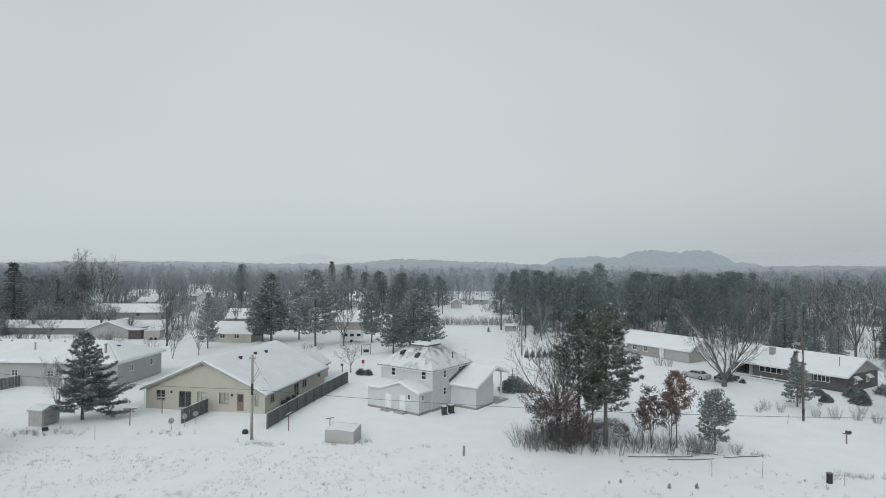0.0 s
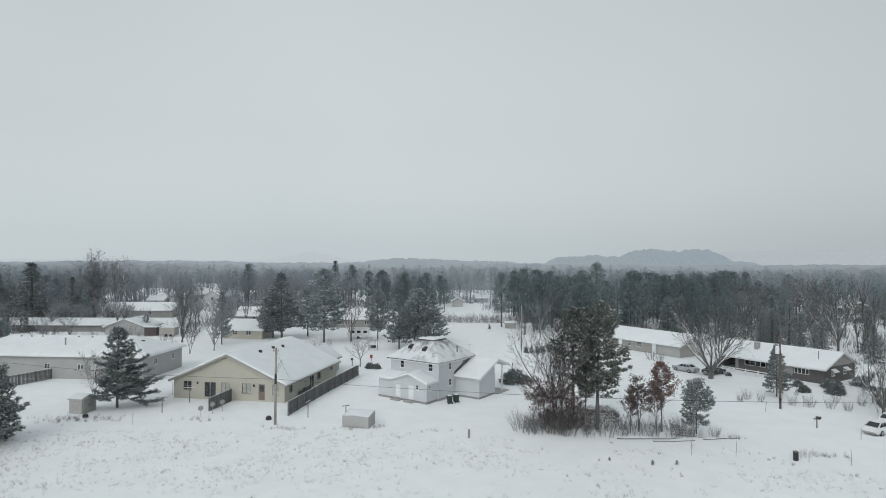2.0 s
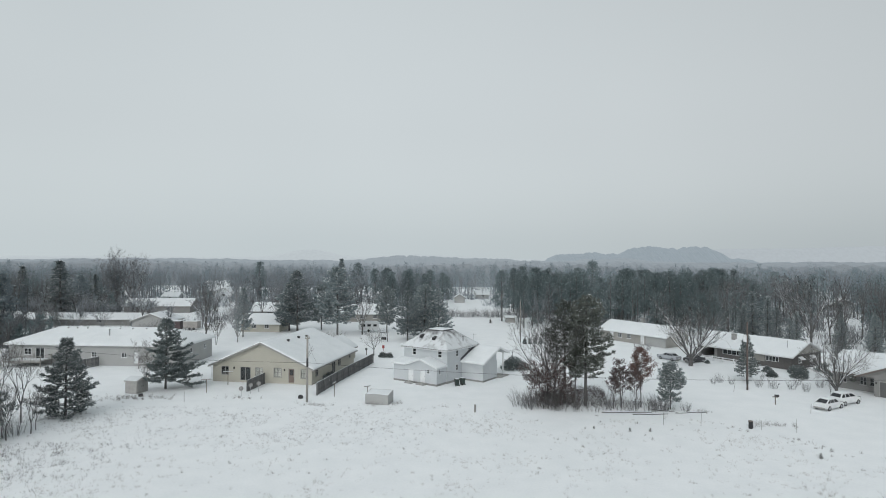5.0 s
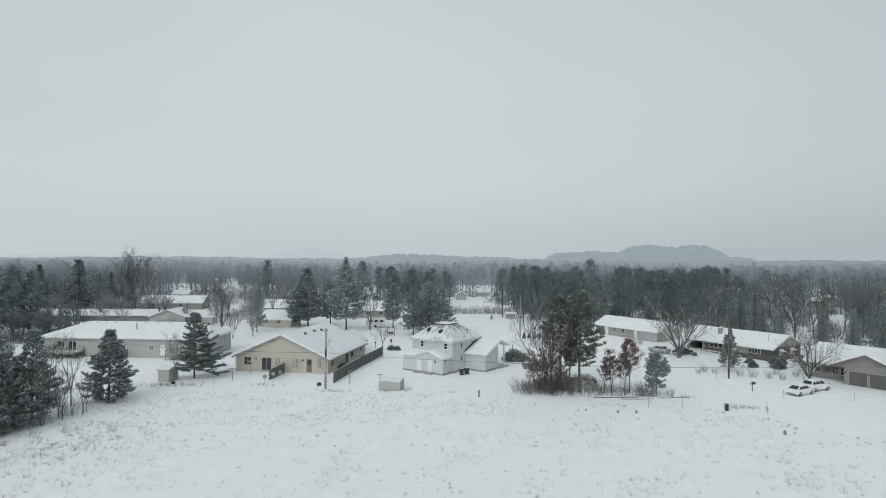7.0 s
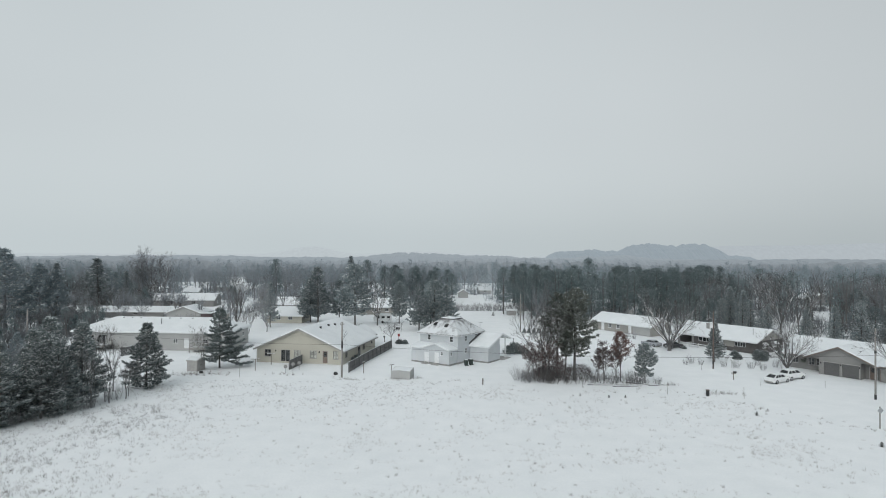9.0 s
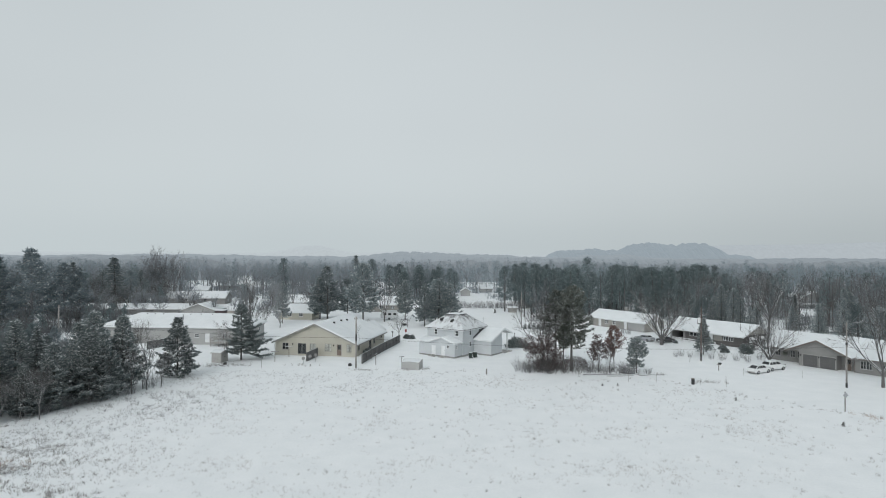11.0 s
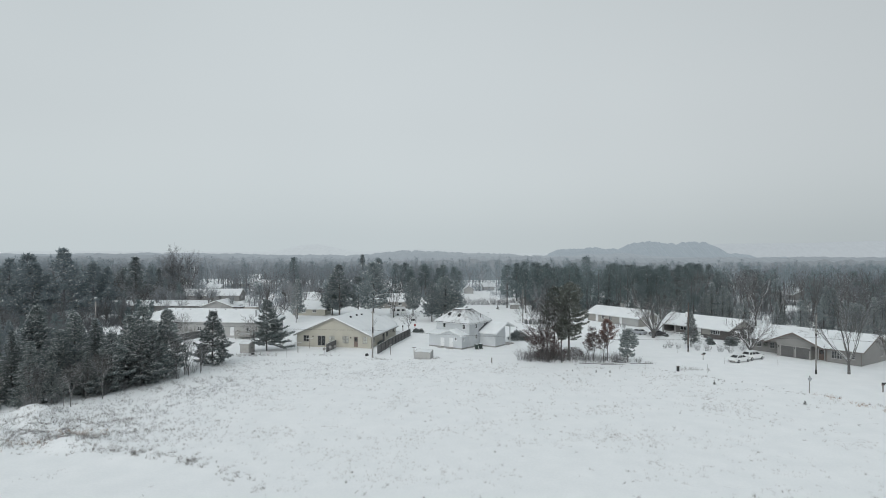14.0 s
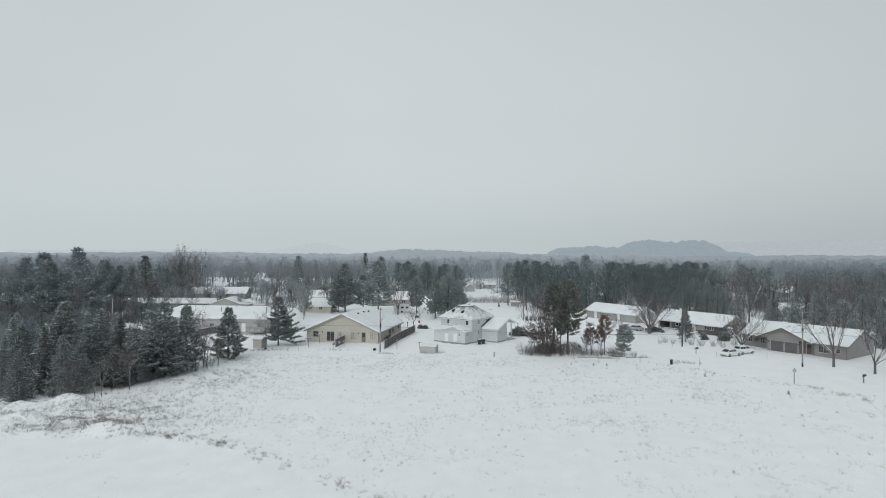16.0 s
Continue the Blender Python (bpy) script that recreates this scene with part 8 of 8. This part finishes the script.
rng = random.Random(31)
for k in range(40):
    x, y = rng.uniform(-190, -20), rng.uniform(200, 262)
    if not roof_view(x, y):
        plant(("dim0", "dim1", "bare1", "dim0", "dim1", "frost1")[k % 6], x, y, rng.uniform(10.5, 15.0), rng.uniform(0.9, 1.2))
rng = random.Random(33)
for k in range(30):
    x, y = rng.uniform(-150, -24), rng.uniform(155, 200)
    if not roof_view(x, y):
        plant(("dim0", "dim1", "bare1", "bare2")[k % 4], x, y, rng.uniform(5.5, 10.0), rng.uniform(1.0, 1.3))
for k in range(30):
    x, y = rng.uniform(-130, -62), rng.uniform(118, 150)
    plant(f"brush{k % 3}", x, y, rng.uniform(2.0, 4.5), rng.uniform(0.9, 1.3))
for x, y, h in ((-92, 128, 9), (-99, 130, 10), (-106, 134, 11), (-88, 132, 9), (-110, 128, 10), (-70, 150, 12), (-57, 146, 11), (-96, 160, 12), (-104, 168, 13), (-78, 170, 12)):
    plant(("dim0", "bare2", "dim1")[int(h) % 3], x, y, h, 1.0)

# ---- the wood behind the ranch houses ----
def open_snow(x, y):
    """White ground between the trees behind the street."""
    return (0.67 < x / y < 0.76 and 140 < y < 182) or (0.53 < x / y < 0.6 and 226 < y < 300)


plant("frost0", 16.9, 170, 16.7, 1.0)
plant("frost1", 21.4, 152, 15.8, 0.85)
plant("frost2", 26.0, 156, 15.5, 0.9)
plant("dim0", 24.5, 146, 13.0, 0.8)
plant("frost1", 61.0, 230, 20.0, 1.1)
rng = random.Random(41)
for k in range(86):
    x, y = rng.uniform(22, 112), rng.uniform(146, 215)
    if (y < 150 and x < 40) or (x > 78 and y < 185):
        continue
    plant(f"frost{k % 3}", x, y, rng.uniform(13.5, 17.5), rng.uniform(0.9, 1.15))
rng = random.Random(43)
for k in range(16):
    x = rng.uniform(34, 78)
    plant("frost2", x, 164 - 0.38 * x + rng.uniform(-3, 5), rng.uniform(8.0, 12.0), rng.uniform(0.9, 1.2), label="shorter pine closing the edge of the wood")
rng = random.Random(44)
for k in range(14):
    plant(("frost0", "frost1", "frost2")[k % 3], rng.uniform(-32, 6), rng.uniform(218, 262), rng.uniform(12.5, 16.0), rng.uniform(0.95, 1.2), label="hazy pine beyond the white field")
for x, y, h in ((76.4, 125, 11.3), (70.6, 126, 7.8), (77.0, 122, 9.0), (77.6, 118, 6.8), (76.0, 131, 12.2), (72.8, 129, 9.0), (80.5, 120, 8.0), (83.5, 109, 7.8), (87.0, 104, 9.0), (90.5, 100, 10.5), (94.0, 97, 9.5), (92.0, 90, 9.0), (97.5, 92, 10.5), (99.0, 84, 9.0)):
    plant(("hspruce0", "hspruce1")[int(h * 10) % 2], x, y, h, 1.2)
rng = random.Random(53)
for k in range(34):
    x, y = rng.uniform(80, 165), rng.uniform(70, 195)
    if y < 84 + max(0, 110 - x) * 1.15 or open_snow(x, y):
        continue
    plant(("hspruce0", "frost2", "hspruce1", "hoar2")[k % 4], x, y, rng.uniform(7.5, 12.5), rng.uniform(1.1, 1.35), label="dark conifer among the bare trees behind the street")
plant("vase1", 82.6, 118, 18.0, 0.95, 10, label="tall bare tree with rising limbs behind the brick house")
plant("spruce1", 92.0, 122, 10.0, 1.0)
plant("spruce1", 95.5, 116, 8.5, 1.0)
plant("bare1", 89.0, 118, 14.0, 0.8)
rng = random.Random(51)
for k in range(64):
    x, y = rng.uniform(82, 190), rng.uniform(88, 235)
    if y < 88 + max(0, 110 - x) * 1.1 or (138 < x < 172 and 200 < y < 226) or open_snow(x, y):
        continue
    plant(("dim0", "dim1", "bare1", "frost2", "dim0")[k % 5], x, y, rng.uniform(11.5, 15.5), rng.uniform(0.9, 1.15))
for x, y, h in ((82, 76, 10), (88, 72, 11), (86, 82, 10), (94, 70, 12), (92, 78, 11), (100, 66, 12), (98, 76, 11), (106, 72, 12), (104, 60, 11), (112, 64, 12)):
    plant(("hspruce0", "dim1", "hoar1", "dim0")[int(x) % 4], x, y, h, 1.0)


# ---- the far woods, past counting ----
def far_wood(name, count, area, seed, mats, label, firs=0.4, avoid=None, under=2, tall=(11.0, 17.0), leafy=150):
    """Many plain trees with undergrowth, joined."""
    r, rg = random.Random(seed), np.random.RandomState(seed)
    m = Mesh()
    (xa, xb), (ya, yb) = area
    for _ in range(count):
        x, y = r.uniform(xa, xb), r.uniform(ya, yb)
        if avoid and avoid(x, y):
            continue
        h = r.uniform(*tall)
        foot = np.array((x, y, 0.0))
        if r.random() < firs:
            rad = h * r.uniform(0.17, 0.25)
            cone = r.random() < 0.35
            m.tube(((x, y, -0.2), (x, y, h * 0.9)), (0.16, 0.05), 3, 2, cap=False)
            clumps = 16
            u = (np.arange(clumps) + rg.uniform(0, 1, clumps)) / clumps
            a = np.arange(clumps) * 2.4 + rg.uniform(-0.5, 0.5, clumps)
            q = rad * ((1 - u) ** 0.8 if cone else 1 - 0.9 * u ** 2.4) * rg.uniform(0.3, 0.8, clumps)
            c = np.stack((np.cos(a) * q, np.sin(a) * q, h * ((0.1 if cone else 0.28) + (0.87 if cone else 0.68) * u)), 1)
            per = leafy // clumps
            d = rg.normal(0, 1, (clumps * per, 3)) + (0, 0, 0.15)
            d /= np.linalg.norm(d, axis=1)[:, None]
            size = np.repeat(rad * (0.3 + 0.25 * (1 - u)), per)
            p = foot + np.repeat(c, per, 0) + d * (size * rg.uniform(0.3, 1.0, len(d)))[:, None] * (1, 1, 0.6)
            sprays(m, p, d + rg.uniform(-0.9, 0.9, d.shape), rg.uniform(0.6, 1.05, len(d)), rg.uniform(0.13, 0.22, len(d)), 0, rg)
        else:
            top = np.array((x + r.uniform(-0.4, 0.4), y, h * r.uniform(0.25, 0.4)))
            m.tube(((x, y, -0.2), top), (0.2, 0.13), 3, 2, cap=False)
            wide = h * r.uniform(0.2, 0.3)
            limbs = 6
            a = rg.uniform(0, 6.3) + np.arange(limbs) * 1.05 + rg.uniform(-0.3, 0.3, limbs)
            q = wide * rg.uniform(0.3, 0.9, limbs)
            ends = top + np.stack((np.cos(a) * q, np.sin(a) * q, (h - top[2]) * rg.uniform(0.6, 0.92, limbs) - 0.3 * q), 1)
            for e in ends:
                m.tube((top, e), (0.09, 0.03), 3, 2, cap=False)
            per = leafy // limbs
            f = rg.uniform(0.35, 1.0, limbs * per)
            p = top + (np.repeat(ends, per, 0) - top) * f[:, None] + rg.normal(0, 0.06 * h, (limbs * per, 3)) * (1, 1, 0.8)
            d = np.repeat(ends - top, per, 0)
            d = 0.6 * d / np.linalg.norm(d, axis=1)[:, None] + rg.uniform(-1, 1, d.shape) + (0, 0, 0.15)
            sprays(m, p, d, rg.uniform(0.8, 1.7, len(p)), rg.uniform(0.04, 0.075, len(p)), 1, rg)
        for _ in range(under):
            t, k = r.uniform(1.5, 5.0), 16
            p = np.array((x + r.gauss(0, 3.5), y + r.gauss(0, 3.5), -0.1)) + rg.normal(0, 1, (k, 3)) * (0.9, 0.9, 0)
            d = rg.normal(0, 0.35, (k, 3)) + (0, 0, 1)
            sprays(m, p, d, t * rg.uniform(0.5, 1.1, k), np.full(k, 0.06), 1, rg)
    lone(name, m, mats, label, "woods", kind="stuff")


clearing = lambda x, y: (-14 < x < 20 and y < 255) or (-20 < x < 24 and y < 215)  # noqa: E731
# These woods carry haze in their materials, the distant one the bluest twigs.
far_wood("far_wood", 540, ((-260, -8), (215, 300)), 61, [MID_NEEDLE, MID_TWIG, BARK_HAZE_HOAR], "grey leafless woods with scattered firs behind the village", 0.2, lambda x, y: clearing(x, y) or ((-0.52 < x / y < -0.48 or -0.43 < x / y < -0.4) and y < 270), 3)
far_wood("far_wood", 520, ((-20, 260), (205, 300)), 62, [MID_NEEDLE, MID_TWIG, BARK_HAZE_HOAR], "haze-tinted pine and broadleaf woods behind the ranch houses", 0.45, clearing, 3)
far_wood("distant_wood", 900, ((-330, 330), (300, 430)), 67, [FAR_NEEDLE, FAR_TWIG, BARK_HAZE_HOAR], "hoary distant woods on the plain", 0.22, clearing, 1, (12.5, 18.5), 130)
far_wood("village_thicket", 120, ((-150, -46), (150, 205)), 68, [HAZE_NEEDLE_WOOD, HAZE_TWIG_WOOD, BARK], "bare hedges and thickets between the village houses", 0.05, roof_view, 7, (6.0, 10.0))
far_wood("side_wood", 300, ((-260, -128), (60, 215)), 63, [HAZE_NEEDLE_WOOD, WOOD_TWIG, BARK], "mixed winter woods beyond the pine belt", 0.4, lambda x, y: -155 < x < -110 and 130 < y < 160)
far_wood("side_wood", 360, ((104, 260), (40, 210)), 64, [HAZE_NEEDLE_WOOD, WOOD_TWIG, BARK], "mixed winter woods beyond the street", 0.42, lambda x, y: (138 < x < 172 and 200 < y < 226) or open_snow(x, y), 5)


far_wood("side_thicket", 190, ((-150, -66), (50, 128)), 69, [HAZE_NEEDLE_WOOD, WOOD_TWIG, BARK], "low dark thicket between the pine belt and the houses", 0.3, lambda x, y: (x > -86 and y > 76) or (x > -74 and y > 60) or x > -0.78 * y, 5, (4.5, 8.0))


# ---- dry stems in the snowy field ----
def dry_grass(name, count, area, seed, mat, label, tall, density, width=0.012, blades=6):
    r = random.Random(seed)
    m = Mesh()
    (xa, xb), (ya, yb) = area
    for _ in range(count):
        x, y = r.uniform(xa, xb), r.uniform(ya, yb)
        if r.random() > density(x, y):
            continue
        g = gz(x, y)
        s = r.uniform(0.5, 1.3)
        for _ in range(blades):
            p = Vector((x + r.gauss(0, 0.1), y + r.gauss(0, 0.1), g - 0.02))
            d = Vector((r.gauss(0, 0.4), r.gauss(0, 0.4), 1)).normalized()
            blade(m, p, d, tall * s * r.uniform(0.5, 1.2), width, 0, r)
    lone(name, m, mat, label, "grass", kind="stuff")


def patchy(x, y):
    e = field_edge(x, y)
    if e < 0:
        return 0.0
    n_ = noise.noise((x * 0.11, y * 0.16, 7.1)) + 0.6 * noise.noise((x * 0.4, y * 0.5, 3.3))
    n_ += 0.7 * noise.noise((x * 1.1, y * 1.1, 5.5))
    return max(0.0, min(1.0, 0.02 + 0.8 * n_)) * min(1.0, 0.3 + e * 0.2)


dry_grass("dry_grass", 52000, ((-60, 56), (-10, 62)), 71, STRAW, "short dry stems poking through the snow of the field", 0.28, patchy, 0.0075, 8)


dry_grass("frosted_stubble", 4600, ((-62, -4), (42, 61.5)), 77, TWIG_PALE, "thin frosted stubble at the far side of the field", 0.26, lambda x, y: max(0.0, 0.45 + 0.9 * noise.noise((x * 0.25, y * 0.3, 6.1)) + 0.5 * noise.noise((x, y, 2.1))) * min(1.0, max(0.0, (y - 42) / 8)), 0.009, 7)
dry_grass("field_weeds", 9500, ((-20, 54), (16, 60)), 78, STRAW, "sparse upright weeds across the field", 0.42, lambda x, y: max(0.0, 0.1 + 0.9 * noise.noise((x * 0.14, y * 0.2, 4.4))) * max(0.0, noise.noise((x * 0.9, y * 0.9, 8.1)) + 0.25) if field_edge(x, y) > 0.3 else 0.0, 0.009, 8)


def rim(x, y):
    e = field_edge(x, y)
    return max(0.0, 0.45 + 1.2 * noise.noise((x * 0.35, y * 0.35, 8.8))) if 0 < e < 2.2 and (x < -14 or x > 30) else 0.0


def rough_corner(x, y):
    k = math.exp(-(((x + 53) / 13) ** 2) - ((y - 16.5) / 6.5) ** 2)
    k *= max(0.0, min(1.0, (y - 9.2 + 1.2 * noise.noise((x * 0.3, 0.5, 3.7))) / 2.2))
    return k * max(0.0, 0.45 + 0.9 * noise.noise((x * 0.5, y * 0.5, 1.1)))


dry_grass("tall_dry_grass", 16000, ((-62, 60), (-10, 58)), 72, WEED, "taller dry grass along the edges of the field", 0.36, rim, 0.015, 8)
dry_grass("tall_dry_grass", 30000, ((-76, -30), (8.6, 32)), 73, WEED, "tangle of dry weeds round the snow mounds", 0.36, rough_corner, 0.010, 6)
def path_rim(x, y):
    """Clumps of weeds along the edge of the smooth snow at the near side of the field."""
    e = (y - (8.5 if x < -40 else 8.5 - (x + 40) * 0.35 if x < -30 else 5.0 - (x + 30) * 0.79)) - 1.2
    k = max(0.0, noise.noise((x * 0.55, y * 0.4, 2.9)) + 0.05)
    return min(1.0, 2.2 * k) * math.exp(-((e / 0.9) ** 2))


dry_grass("rim_weeds", 9000, ((-46, -8), (-8, 14)), 79, WEED, "clumps of grey weeds along the edge of the field", 0.5, path_rim, 0.010, 9)
dry_grass("weed_tufts", 340, ((-46, 50), (-2, 60)), 82, WEED, "single dark tufts of weeds in the snowy field", 0.34, lambda x, y: 0.75 if field_edge(x, y) > 0.5 else 0.0, 0.012, 12)
dry_grass("snow_specks", 1500, ((-46, -8), (-9, 9)), 81, WEED, "a few weeds poking through the smooth snow", 0.22, lambda x, y: max(0.0, noise.noise((x * 0.4, y * 0.4, 6.6)) - 0.25) * 1.5, 0.009, 6)
dry_grass("frosted_weeds", 15000, ((-70, -34), (9, 46)), 80, TWIG_PALE, "frosted weeds on the snow before the pine belt", 0.42, lambda x, y: math.exp(-(((x + 50 - 0.25 * (y - 20)) / 9) ** 2)) * max(0.0, 0.35 + noise.noise((x * 0.45, y * 0.45, 4.1))) if y > 10 else 0.0, 0.009, 7)
dry_grass("rusty_grass", 1100, ((-58, -44), (8, 20)), 74, RUST_GRASS, "patch of rusty dry grass by the snow mound", 0.55, lambda x, y: math.exp(-(((x + 48) / 2.0) ** 2) - ((y - 16.0) / 1.2) ** 2) + 0.7 * math.exp(-(((x + 51.5) / 2.0) ** 2) - ((y - 11.5) / 1.0) ** 2), 0.016, 7)
dry_grass("rusty_grass", 1500, ((46, 58), (18, 36)), 75, RUST_GRASS, "band of rusty dry grass along the road", 0.6, lambda x, y: 0.8 if abs((x - 50.6) * 0.93 + (y - 29.4) * 0.36) < 0.9 and noise.noise((x * 0.7, y * 0.7, 2)) > 0.05 else 0, 0.013, 6)


def yard_weeds(x, y):
    spots = ((-8.6, 63.6, 1.2), (-11.4, 62.9, 1.8), (-2.0, 62.0, 1.6), (-19, 63.0, 1.8), (-46, 66.5, 4.0), (-42, 66.0, 2), (-31.5, 66.3, 2.0), (31.5, 60.0, 1.6), (38, 54, 2.4))
    return max(math.exp(-(((x - a) / c) ** 2) - ((y - b) / (0.35 * c)) ** 2) for a, b, c in spots)


dry_grass("yard_weeds", 9000, ((-52, 44), (52, 70)), 76, WEED, "dry weeds round the sheds and posts", 0.6, yard_weeds, 0.009, 9)
far_wood("undergrowth", 110, ((24, 112), (146, 212)), 65, [HAZE_NEEDLE_WOOD, WOOD_TWIG, BARK], "dark undergrowth beneath the pine wood", 0.75, lambda x, y: x < 40 and y < 158, 5)
far_wood("undergrowth", 70, ((86, 150), (92, 200)), 66, [HAZE_NEEDLE_WOOD, WOOD_TWIG, BARK], "bare thicket behind the street", 0.12, lambda x, y: y < 92 + max(0, 110 - x) * 1.1 or open_snow(x, y), 5)
